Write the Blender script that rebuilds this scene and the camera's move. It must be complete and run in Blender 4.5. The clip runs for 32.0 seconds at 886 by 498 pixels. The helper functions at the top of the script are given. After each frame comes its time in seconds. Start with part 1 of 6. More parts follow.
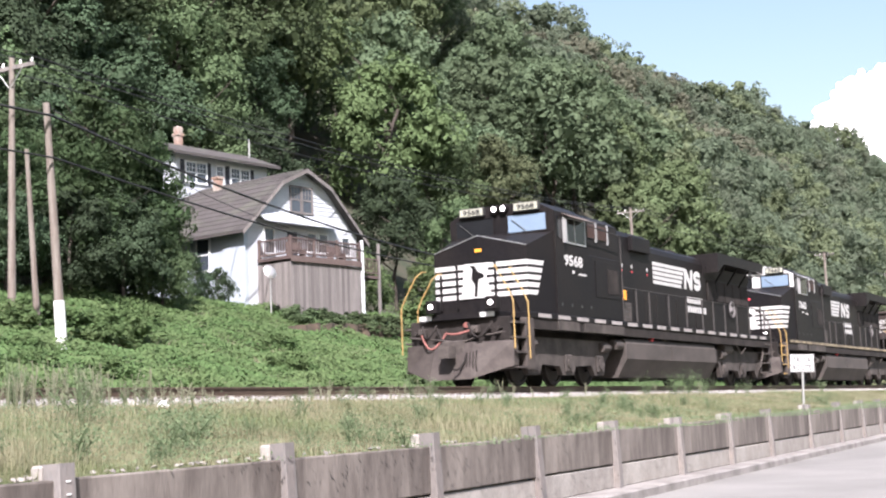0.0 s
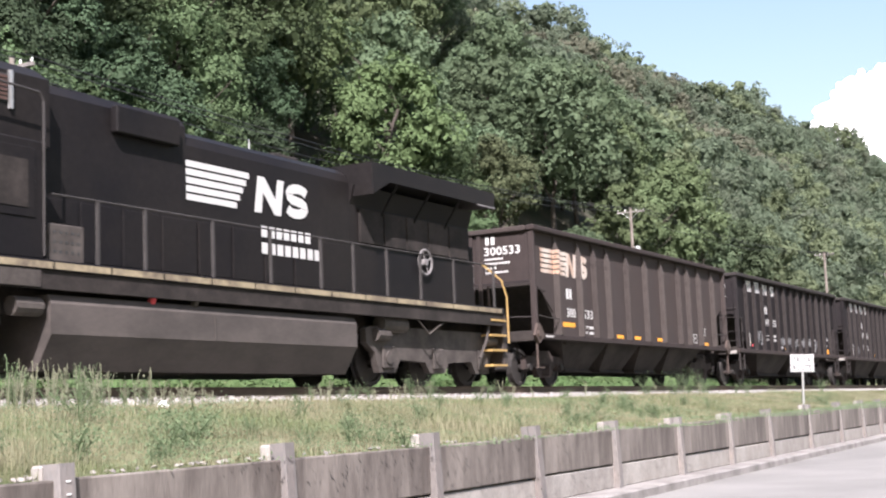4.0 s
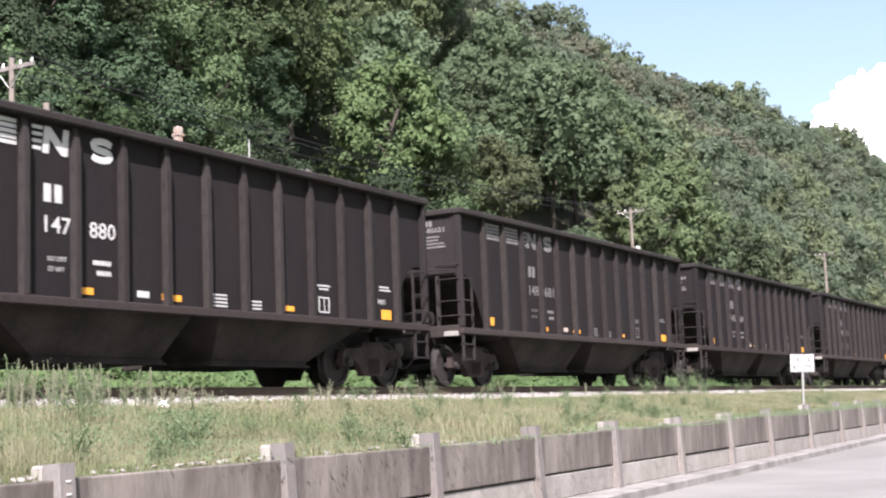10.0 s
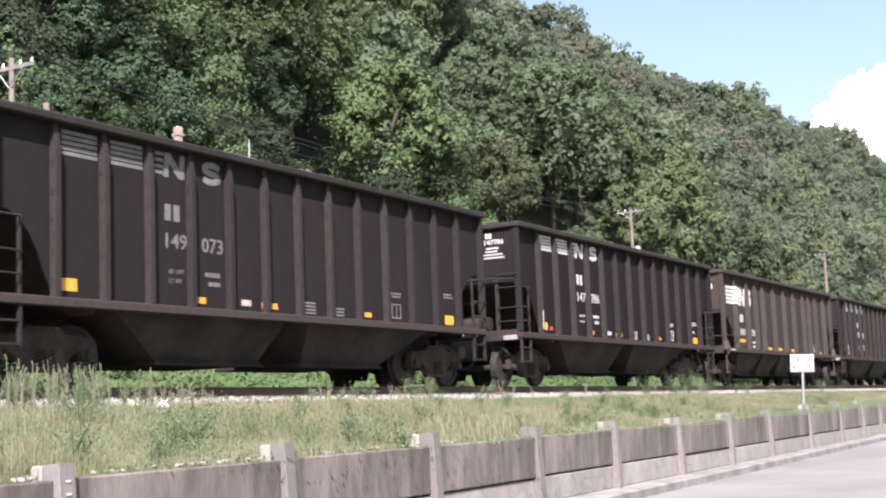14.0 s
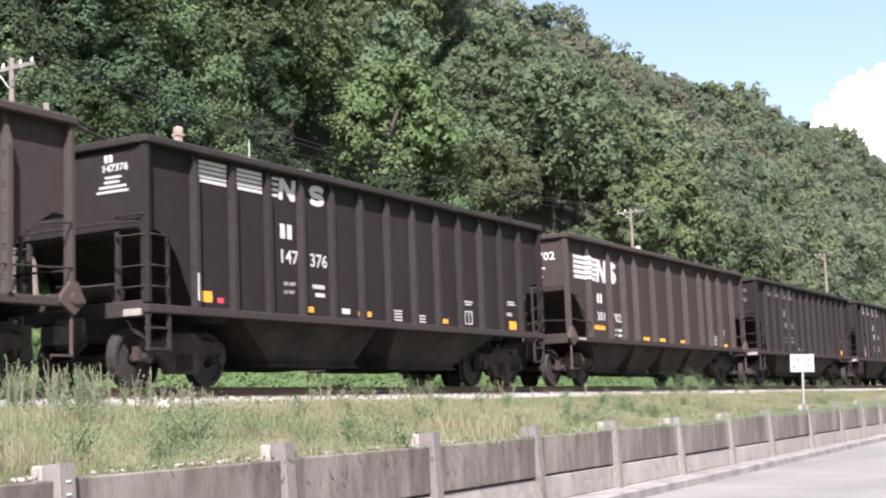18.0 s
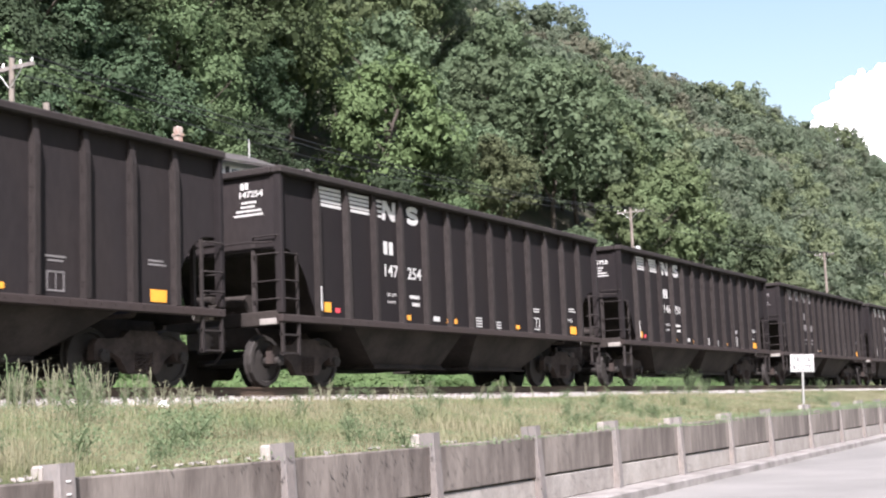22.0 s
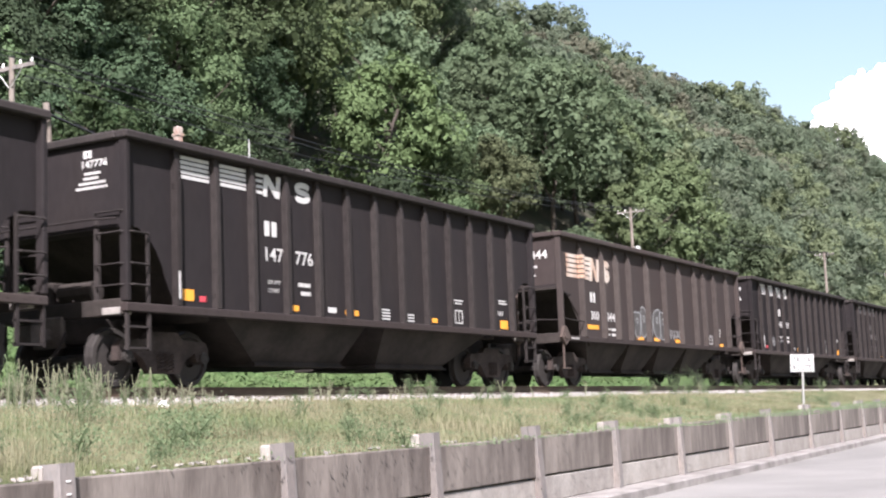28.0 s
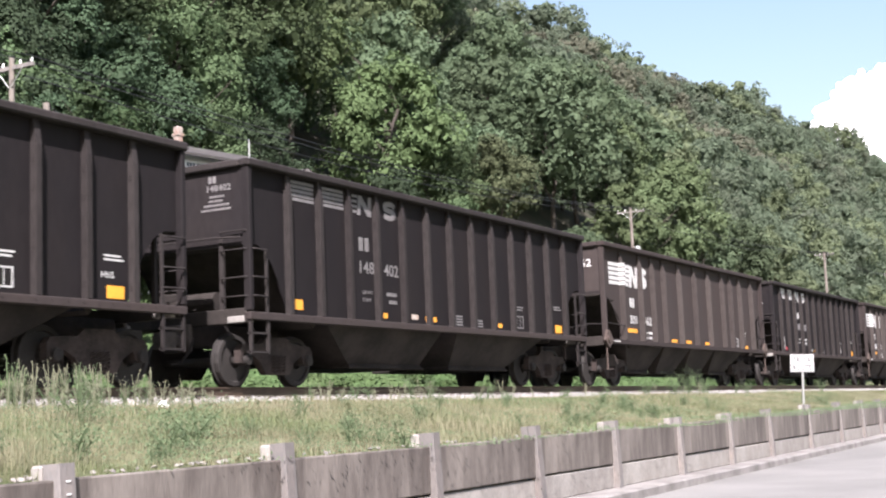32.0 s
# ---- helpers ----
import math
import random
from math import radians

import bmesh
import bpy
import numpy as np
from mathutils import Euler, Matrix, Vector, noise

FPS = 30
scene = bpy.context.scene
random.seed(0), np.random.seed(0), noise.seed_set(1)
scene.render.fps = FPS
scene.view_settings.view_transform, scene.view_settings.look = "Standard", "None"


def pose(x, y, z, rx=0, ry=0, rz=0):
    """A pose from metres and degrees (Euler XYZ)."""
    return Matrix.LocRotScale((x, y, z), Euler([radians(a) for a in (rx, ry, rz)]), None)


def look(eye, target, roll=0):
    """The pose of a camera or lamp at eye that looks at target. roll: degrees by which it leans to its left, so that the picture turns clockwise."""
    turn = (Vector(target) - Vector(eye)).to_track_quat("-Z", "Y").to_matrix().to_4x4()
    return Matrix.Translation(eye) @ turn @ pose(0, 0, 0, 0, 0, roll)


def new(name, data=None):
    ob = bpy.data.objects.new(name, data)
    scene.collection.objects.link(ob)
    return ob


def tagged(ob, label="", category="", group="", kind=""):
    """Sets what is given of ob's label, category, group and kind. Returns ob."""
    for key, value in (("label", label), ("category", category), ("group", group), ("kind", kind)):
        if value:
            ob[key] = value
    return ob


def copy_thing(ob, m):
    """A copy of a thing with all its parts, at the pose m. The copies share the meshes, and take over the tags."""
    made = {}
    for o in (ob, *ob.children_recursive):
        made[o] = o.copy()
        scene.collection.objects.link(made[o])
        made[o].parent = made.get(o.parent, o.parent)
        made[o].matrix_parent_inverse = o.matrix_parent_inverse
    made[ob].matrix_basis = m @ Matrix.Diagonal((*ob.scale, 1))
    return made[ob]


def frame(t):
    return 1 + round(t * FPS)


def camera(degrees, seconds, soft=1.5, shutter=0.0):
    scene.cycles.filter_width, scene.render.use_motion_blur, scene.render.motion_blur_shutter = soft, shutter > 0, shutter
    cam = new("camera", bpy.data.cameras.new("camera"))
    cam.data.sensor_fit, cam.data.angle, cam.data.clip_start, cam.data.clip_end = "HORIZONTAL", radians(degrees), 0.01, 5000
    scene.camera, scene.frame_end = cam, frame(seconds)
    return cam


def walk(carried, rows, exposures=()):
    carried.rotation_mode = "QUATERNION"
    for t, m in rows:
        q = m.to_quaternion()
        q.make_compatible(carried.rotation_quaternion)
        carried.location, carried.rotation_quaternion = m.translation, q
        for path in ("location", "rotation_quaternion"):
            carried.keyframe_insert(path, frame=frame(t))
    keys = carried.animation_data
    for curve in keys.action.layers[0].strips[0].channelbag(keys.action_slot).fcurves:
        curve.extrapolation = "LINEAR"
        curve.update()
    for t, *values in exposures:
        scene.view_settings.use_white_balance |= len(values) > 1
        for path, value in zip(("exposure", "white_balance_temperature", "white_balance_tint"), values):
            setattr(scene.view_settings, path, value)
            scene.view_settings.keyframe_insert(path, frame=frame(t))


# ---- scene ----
# Plan: x runs along the track, y from the road to the hill, z up; the camera stands over (0, 0) on the road side.
EYE = Vector((0.0, 0.0, 1.15))
AIM = Vector((0.863097, 0.489774, 0.123232))
cam = camera(36.7, 32.0, soft=2.15, shutter=0.12)
STAND = look(EYE, EYE + AIM * 100, -2.301)
walk(cam, [(0.0, STAND), (32.0, STAND)], exposures=((0.0, 1.66, 6180, 20), (32.0, 1.66, 6180, 20)))

# ---- light ----
SUN = Vector((-0.55, -0.32, 0.66)).normalized()
world = bpy.data.worlds.new("sky")
scene.world = world
world.use_nodes = True
wn = world.node_tree
wn.nodes.clear()
sky = wn.nodes.new("ShaderNodeTexSky")
sky.sky_type = "NISHITA"
sky.sun_disc = False
sky.sun_elevation = math.asin(SUN.z)
sky.sun_rotation = math.atan2(SUN.x, SUN.y)
sky.air_density, sky.dust_density, sky.ozone_density = 1.6, 2.2, 0.7
wb = wn.nodes.new("ShaderNodeBackground")
wb.inputs["Strength"].default_value = 0.066
wo = wn.nodes.new("ShaderNodeOutputWorld")
wn.links.new(sky.outputs[0], wb.inputs["Color"])
wn.links.new(wb.outputs[0], wo.inputs["Surface"])
sun = new("sun", bpy.data.lights.new("sun", "SUN"))
sun.data.energy, sun.data.angle, sun.data.color = 5.0, radians(0.5), (1.0, 0.95, 0.88)
sun.matrix_world = look((0, 0, 200), Vector((0, 0, 200)) - SUN)

# ---- materials ----


def material(name, colour, rough=0.8, metal=0.0, vary=0.25, scale=3.0, fine=30.0, bump=0.0, second=None, mix=0.45, stretch=None,
             each=0.0, island=0.0, spec=0.4, through_light=0.0):
    """A surface with broad stains and fine grain, at real-world size. second: a colour that shows in patches; each: variation from thing to
    thing; island: from piece to piece; stretch: the grain's direction; through_light: the share of light that a leaf lets through."""
    m = bpy.data.materials.new(name)
    m.use_nodes = True
    nt = m.node_tree
    nd, ln = nt.nodes, nt.links
    bsdf = nd["Principled BSDF"]
    bsdf.inputs["Metallic"].default_value = metal
    bsdf.inputs["Specular IOR Level"].default_value = spec
    tc = nd.new("ShaderNodeTexCoord")
    src = tc.outputs["Object"]
    if stretch:
        mp = nd.new("ShaderNodeMapping")
        mp.inputs["Scale"].default_value = stretch
        ln.new(src, mp.inputs[0])
        src = mp.outputs[0]
    big = nd.new("ShaderNodeTexNoise")
    big.inputs["Scale"].default_value, big.inputs["Detail"].default_value, big.inputs["Roughness"].default_value = scale, 5.0, 0.6
    ln.new(src, big.inputs["Vector"])
    small = nd.new("ShaderNodeTexNoise")
    small.inputs["Scale"].default_value, small.inputs["Detail"].default_value = fine, 3.0
    ln.new(src, small.inputs["Vector"])

    def mixed(fac, a, b):
        n = nd.new("ShaderNodeMix")
        n.data_type = "RGBA"
        for sock, v in ((n.inputs[0], fac), (n.inputs[6], a), (n.inputs[7], b)):
            if isinstance(v, (tuple, list)):
                sock.default_value = (*v[:3], 1.0)
            elif isinstance(v, (int, float)):
                sock.default_value = v
            else:
                ln.new(v, sock)
        return n.outputs[2]

    def ramp(v, lo, hi):
        n = nd.new("ShaderNodeMapRange")
        n.inputs["From Min"].default_value, n.inputs["From Max"].default_value = lo, hi
        ln.new(v, n.inputs["Value"])
        return n.outputs[0]

    col = colour
    if second:
        col = mixed(ramp(big.outputs[0], mix + 0.12, mix - 0.12), colour, second)
    value = nd.new("ShaderNodeHueSaturation")
    grain = nd.new("ShaderNodeMath")
    grain.operation = "ADD"
    a = ramp(big.outputs[0], 0.25, 0.75)
    b = ramp(small.outputs[0], 0.2, 0.8)
    half = nd.new("ShaderNodeMath")
    half.operation = "MULTIPLY_ADD"
    ln.new(b, half.inputs[0])
    half.inputs[1].default_value, half.inputs[2].default_value = vary, 1.0 - vary
    ln.new(half.outputs[0], grain.inputs[0])
    low = nd.new("ShaderNodeMath")
    low.operation = "MULTIPLY_ADD"
    ln.new(a, low.inputs[0])
    low.inputs[1].default_value, low.inputs[2].default_value = vary, -vary * 0.5
    ln.new(low.outputs[0], grain.inputs[1])
    out = grain.outputs[0]
    for on, node, sock in ((each, "ShaderNodeObjectInfo", "Random"), (island, "ShaderNodeNewGeometry", "Random Per Island")):
        if on:
            n = nd.new(node)
            f = nd.new("ShaderNodeMath")
            f.operation = "MULTIPLY_ADD"
            ln.new(n.outputs[sock], f.inputs[0])
            f.inputs[1].default_value, f.inputs[2].default_value = 2 * on, 1 - on
            g = nd.new("ShaderNodeMath")
            g.operation = "MULTIPLY"
            ln.new(out, g.inputs[0])
            ln.new(f.outputs[0], g.inputs[1])
            out = g.outputs[0]
            if node == "ShaderNodeObjectInfo":
                h = nd.new("ShaderNodeMath")
                h.operation = "MULTIPLY_ADD"
                ln.new(n.outputs[sock], h.inputs[0])
                h.inputs[1].default_value, h.inputs[2].default_value = 0.045 * min(1, on * 2), 0.5 - 0.027 * min(1, on * 2)
                ln.new(h.outputs[0], value.inputs["Hue"])
    ln.new(out, value.inputs["Value"])
    if isinstance(col, tuple):
        value.inputs["Color"].default_value = (*col, 1.0)
    else:
        ln.new(col, value.inputs["Color"])
    ln.new(value.outputs[0], bsdf.inputs["Base Color"])
    r = nd.new("ShaderNodeMath")
    r.operation = "MULTIPLY_ADD"
    ln.new(small.outputs[0], r.inputs[0])
    r.inputs[1].default_value, r.inputs[2].default_value = 0.2, rough - 0.1
    ln.new(r.outputs[0], bsdf.inputs["Roughness"])
    if bump:
        bp = nd.new("ShaderNodeBump")
        bp.inputs["Strength"].default_value, bp.inputs["Distance"].default_value = 0.6, bump
        ln.new(small.outputs[0], bp.inputs["Height"])
        ln.new(bp.outputs[0], bsdf.inputs["Normal"])
    if through_light:
        tr = nd.new("ShaderNodeBsdfTranslucent")
        ln.new(value.outputs[0], tr.inputs["Color"])
        ms = nd.new("ShaderNodeMixShader")
        ms.inputs[0].default_value = through_light
        ln.new(bsdf.outputs[0], ms.inputs[1])
        ln.new(tr.outputs[0], ms.inputs[2])
        ln.new(ms.outputs[0], nd["Material Output"].inputs["Surface"])
    return m


LEAF_A = material("leaves_broad", (0.076, 0.112, 0.054), 0.7, vary=0.22, scale=0.4, fine=1.5, each=0.34, island=0.12, through_light=0.24, spec=0.12)
LEAF_B = material("leaves_yellowish", (0.088, 0.124, 0.054), 0.7, vary=0.22, scale=0.4, fine=1.5, each=0.2, island=0.12, through_light=0.26, spec=0.12)
# Paler, bluer copies for the middle slope: distance haze put into the leaf colour.
LEAF_M = material("leaves_slope_hazed", (0.098, 0.134, 0.078), 0.75, vary=0.22, scale=0.3, fine=1.2, each=0.26, island=0.10, through_light=0.34, spec=0.08)
LEAF_N = material("leaves_slope_yellowish_hazed", (0.108, 0.142, 0.072), 0.75, vary=0.22, scale=0.3, fine=1.2, each=0.18, island=0.10, through_light=0.34, spec=0.08)
LEAF_C = material("leaves_brownish", (0.088, 0.104, 0.056), 0.75, vary=0.22, scale=0.4, fine=1.5, each=0.22, island=0.12, through_light=0.25, spec=0.1)
LEAF_D = material("leaves_deep_shade", (0.047, 0.073, 0.040), 0.7, vary=0.22, scale=0.4, fine=1.5, each=0.3, island=0.12, through_light=0.2, spec=0.12)
LEAF_E = material("leaves_feathery", (0.050, 0.080, 0.036), 0.7, vary=0.22, scale=0.5, fine=2.5, each=0.2, island=0.12, through_light=0.35, spec=0.12)
# Far woods paler and low in contrast: their base colour carries the haze.
LEAF_FAR = material("leaves_far_hazed", (0.132, 0.168, 0.114), 0.8, vary=0.22, scale=0.07, fine=0.4, island=0.06, through_light=0.5, spec=0.05,
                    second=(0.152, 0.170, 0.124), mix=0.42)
LEAF_FAR_Y = material("leaves_far_yellowish_hazed", (0.154, 0.186, 0.110), 0.8, vary=0.22, scale=0.07, fine=0.4, island=0.06, through_light=0.42, spec=0.05)
LEAF_FAR_B = material("leaves_far_brownish_hazed", (0.160, 0.164, 0.120), 0.8, vary=0.22, scale=0.07, fine=0.4, island=0.06, through_light=0.5, spec=0.05)
VINE = material("vine_leaves", (0.080, 0.136, 0.050), 0.7, vary=0.35, scale=0.45, fine=3, second=(0.125, 0.178, 0.074), mix=0.47, island=0.22, through_light=0.3, spec=0.15)
GRASS = material("grass_blades", (0.142, 0.172, 0.080), 0.8, vary=0.25, scale=0.45, fine=5, island=0.28, through_light=0.3, spec=0.05,
                 second=(0.245, 0.222, 0.145), mix=0.50)
WISP = material("grass_seed_heads", (0.300, 0.275, 0.190), 0.85, vary=0.25, scale=0.6, fine=5, island=0.25, through_light=0.25, spec=0.05,
                second=(0.205, 0.215, 0.125), mix=0.48)
FLOOR = material("forest_floor", (0.055, 0.048, 0.034), 0.95, vary=0.4, scale=0.5, fine=6, bump=0.04, second=(0.04, 0.05, 0.028), mix=0.5)
WEED = material("weed_leaves", (0.112, 0.154, 0.080), 0.75, vary=0.25, scale=1.0, fine=6, island=0.35, through_light=0.3, spec=0.25)
STALK = material("dry_stalks", (0.165, 0.168, 0.110), 0.8, vary=0.3, scale=2, fine=20, island=0.3)
EARTH = material("bare_brown_earth", (0.085, 0.062, 0.045), 0.95, vary=0.4, scale=1.2, fine=12, bump=0.04, second=(0.06, 0.048, 0.034), mix=0.48)
BARK = material("bark", (0.062, 0.052, 0.042), 0.9, vary=0.4, scale=1.5, fine=14, bump=0.02, stretch=(1, 1, 0.3), each=0.2)
SOIL = material("ground_soil", (0.16, 0.155, 0.090), 0.95, vary=0.4, scale=0.4, fine=9, bump=0.03, second=(0.075, 0.11, 0.035), mix=0.52)
BALLAST = material("ballast_stone", (0.29, 0.275, 0.26), 0.9, vary=0.35, scale=3, fine=30, bump=0.01, island=0.3)
BED = material("ballast_bed", (0.34, 0.32, 0.30), 0.95, vary=0.5, scale=6, fine=40, bump=0.04)
CONCRETE = material("weathered_concrete", (0.182, 0.159, 0.140), 0.85, vary=0.34, scale=1.2, fine=22, bump=0.008, stretch=(2.2, 2.2, 0.42),
                    second=(0.104, 0.087, 0.076), mix=0.49, each=0.06)
CONCRETE_L = material("pale_concrete", (0.30, 0.280, 0.256), 0.85, vary=0.34, scale=1.3, fine=24, bump=0.005, stretch=(1.2, 1.2, 0.8), second=(0.25, 0.222, 0.20), mix=0.44, each=0.08)
POST_GREY = material("post_concrete", (0.150, 0.141, 0.136), 0.85, vary=0.3, scale=2.0, fine=30, bump=0.006, stretch=(1.5, 1.5, 0.5), second=(0.22, 0.19, 0.172), mix=0.45, each=0.12)
KERB = material("kerb_concrete", (0.24, 0.225, 0.212), 0.85, vary=0.25, scale=1.5, fine=25, bump=0.005, second=(0.17, 0.155, 0.145), mix=0.47)
ASPHALT = material("worn_asphalt", (0.192, 0.184, 0.172), 0.85, vary=0.2, scale=0.35, fine=60, bump=0.004, second=(0.166, 0.158, 0.148), mix=0.45)
RAIL = material("rail_steel", (0.12, 0.085, 0.065), 0.55, 0.6, vary=0.35, scale=3, fine=40)
TIE = material("tie_wood", (0.085, 0.07, 0.06), 0.9, vary=0.4, scale=4, fine=30, bump=0.01, stretch=(4, 0.5, 4))
POLE = material("pole_wood", (0.195, 0.172, 0.150), 0.9, vary=0.4, scale=2.5, fine=22, bump=0.01, stretch=(3, 3, 0.25), second=(0.16, 0.125, 0.105), mix=0.45)
WHITEWASH = material("white_paint_worn", (0.78, 0.78, 0.76), 0.7, vary=0.12, scale=2.5, fine=25)
STEEL = material("galvanised_steel", (0.45, 0.45, 0.44), 0.5, 0.7, vary=0.2, scale=6, fine=40)
SIGN = material("sign_white", (0.50, 0.50, 0.50), 0.45, vary=0.06, scale=4, fine=30)
INK = material("sign_black", (0.03, 0.03, 0.03), 0.5, vary=0.2)
WIRE = material("cable_black", (0.015, 0.015, 0.016), 0.7, vary=0.2)
CLOUD = material("cloud_white", (0.92, 0.92, 0.93), 1.0, vary=0.03, scale=0.01, fine=0.05, spec=0.0)
CLOUD.node_tree.nodes["Principled BSDF"].inputs["Emission Color"].default_value = (1.0, 0.98, 0.98, 1)
CLOUD.node_tree.nodes["Principled BSDF"].inputs["Emission Strength"].default_value = 0.45

# ---- mesh helpers ----


class Shape:
    """Collects vertices and faces of one mesh."""

    def __init__(self):
        self.v, self.f = [], []

    def add(self, vs, fs):
        n = len(self.v)
        self.v.extend([tuple(p) for p in vs])
        self.f.extend([tuple(i + n for i in face) for face in fs])
        return self

    def box(self, x0, x1, y0, y1, z0, z1, m=None, bevel=0.0):
        """A block; bevel takes the edges off its upright and long sides."""
        b = min(bevel, (x1 - x0) * 0.45, (y1 - y0) * 0.45, (z1 - z0) * 0.45)
        if b <= 0:
            vs = [(x, y, z) for z in (z0, z1) for x, y in ((x0, y0), (x1, y0), (x1, y1), (x0, y1))]
            fs = [(0, 3, 2, 1), (4, 5, 6, 7), (0, 1, 5, 4), (1, 2, 6, 5), (2, 3, 7, 6), (3, 0, 4, 7)]
        else:
            ring = [(x0 + b, y0), (x1 - b, y0), (x1, y0 + b), (x1, y1 - b), (x1 - b, y1), (x0 + b, y1), (x0, y1 - b), (x0, y0 + b)]
            cx, cy = (x0 + x1) / 2, (y0 + y1) / 2

            def inset(p):
                return (p[0] + (b * 0.7 if p[0] < cx else -b * 0.7), p[1] + (b * 0.7 if p[1] < cy else -b * 0.7))
            vs = [(*inset(p), z0) for p in ring] + [(*p, z0 + b) for p in ring] + [(*p, z1 - b) for p in ring] + [(*inset(p), z1) for p in ring]
            fs = [tuple(range(7, -1, -1)), tuple(range(24, 32))]
            for k in range(3):
                fs += [(k * 8 + i, k * 8 + (i + 1) % 8, k * 8 + 8 + (i + 1) % 8, k * 8 + 8 + i) for i in range(8)]
        if m is not None:
            vs = [tuple(m @ Vector(p)) for p in vs]
        return self.add(vs, fs)

    def prism(self, profile, a, b, axis="x", m=None):
        """A profile of (u, w) points drawn out from a to b along an axis: x: (y, z), y: (x, z), z: (x, y)."""
        def at(p, s):
            return {"x": (s, p[0], p[1]), "y": (p[0], s, p[1]), "z": (p[0], p[1], s)}[axis]
        n = len(profile)
        vs = [at(p, a) for p in profile] + [at(p, b) for p in profile]
        fs = [tuple(range(n - 1, -1, -1)), tuple(range(n, 2 * n))] + [(i, (i + 1) % n, n + (i + 1) % n, n + i) for i in range(n)]
        if m is not None:
            vs = [tuple(m @ Vector(p)) for p in vs]
        return self.add(vs, fs)

    def tube(self, a, b, r0, r1=None, n=8, caps=True):
        """A round bar from a to b."""
        r1 = r0 if r1 is None else r1
        a, b = Vector(a), Vector(b)
        d = (b - a).normalized()
        u = d.orthogonal().normalized()
        w = d.cross(u)
        vs = []
        for p, r in ((a, r0), (b, r1)):
            vs += [tuple(p + (u * math.cos(2 * math.pi * i / n) + w * math.sin(2 * math.pi * i / n)) * r) for i in range(n)]
        fs = [(i, (i + 1) % n, n + (i + 1) % n, n + i) for i in range(n)]
        if caps:
            fs += [tuple(range(n - 1, -1, -1)), tuple(range(n, 2 * n))]
        return self.add(vs, fs)

    def pipe(self, points, r, n=6):
        """A bent round bar through the points."""
        ps = [Vector(p) for p in points]
        vs, fs = [], []
        u = None
        for i, p in enumerate(ps):
            d = (ps[min(i + 1, len(ps) - 1)] - ps[max(i - 1, 0)]).normalized()
            u = d.orthogonal().normalized() if u is None else (u - d * u.dot(d)).normalized()
            w = d.cross(u)
            vs += [tuple(p + (u * math.cos(2 * math.pi * k / n) + w * math.sin(2 * math.pi * k / n)) * r) for k in range(n)]
        for i in range(len(ps) - 1):
            fs += [(i * n + k, i * n + (k + 1) % n, (i + 1) * n + (k + 1) % n, (i + 1) * n + k) for k in range(n)]
        fs += [tuple(range(n - 1, -1, -1)), tuple(range((len(ps) - 1) * n, len(ps) * n))]
        return self.add(vs, fs)

    def lathe(self, profile, centre, axis="y", n=20):
        """A turned form: profile of (radius, along) points round an axis through centre."""
        c = Vector(centre)
        vs = []
        for r, s in profile:
            for i in range(n):
                ca, sa = r * math.cos(2 * math.pi * i / n), r * math.sin(2 * math.pi * i / n)
                vs.append(tuple(c + Vector({"y": (ca, s, sa), "x": (s, ca, sa), "z": (ca, sa, s)}[axis])))
        k = len(profile)
        fs = [(j * n + i, j * n + (i + 1) % n, (j + 1) * n + (i + 1) % n, (j + 1) * n + i) for j in range(k - 1) for i in range(n)]
        fs += [tuple(range(n)), tuple(range((k - 1) * n, k * n))]
        return self.add(vs, fs)

    def mesh(self, name, mat, smooth=False):
        me = bpy.data.meshes.new(name)
        me.from_pydata(self.v, [], self.f)
        me.validate()
        bm = bmesh.new()
        bm.from_mesh(me)
        bmesh.ops.recalc_face_normals(bm, faces=bm.faces)
        bm.to_mesh(me)
        bm.free()
        if smooth:
            me.shade_smooth()
        me.materials.append(mat)
        return me


def part(name, shape, mat, parent=None, label="", smooth=False, m=None):
    """Links a shape, or a mesh already made, as one object under a thing or part."""
    me = shape.mesh(name, mat, smooth) if isinstance(shape, Shape) else shape
    ob = new(name, me)
    if parent is not None:
        ob.parent = parent
    if m is not None:
        ob.matrix_basis = m
    if label:
        ob["label"] = label
    return ob


def thing(name, m=None, label="", category="", group="", kind=""):
    """The Empty at a thing's base, which parents its parts."""
    ob = new(name)
    ob.empty_display_size = 0.3
    if m is not None:
        ob.matrix_basis = m
    return tagged(ob, label, category, group, kind)


def lettering(text, size, m, mat, parent, name="lettering", width=None, label="", bold=0.0):
    """Flat letters of the built-in font, as a thin mesh; size is the capitals' height."""
    cu = bpy.data.curves.new(name, "FONT")
    cu.body, cu.size, cu.extrude, cu.resolution_u, cu.offset = text, size / 0.73, 0.002, 2, bold
    cu.align_x = "CENTER"
    tmp = bpy.data.objects.new(name, cu)
    me = bpy.data.meshes.new_from_object(tmp)
    bpy.data.objects.remove(tmp)
    if width:
        xs = [v.co.x for v in me.vertices]
        k = width / (max(xs) - min(xs))
        for v in me.vertices:
            v.co.x *= k
    me.materials.clear()
    me.materials.append(mat)
    return part(name, me, mat, parent, label, m=m)


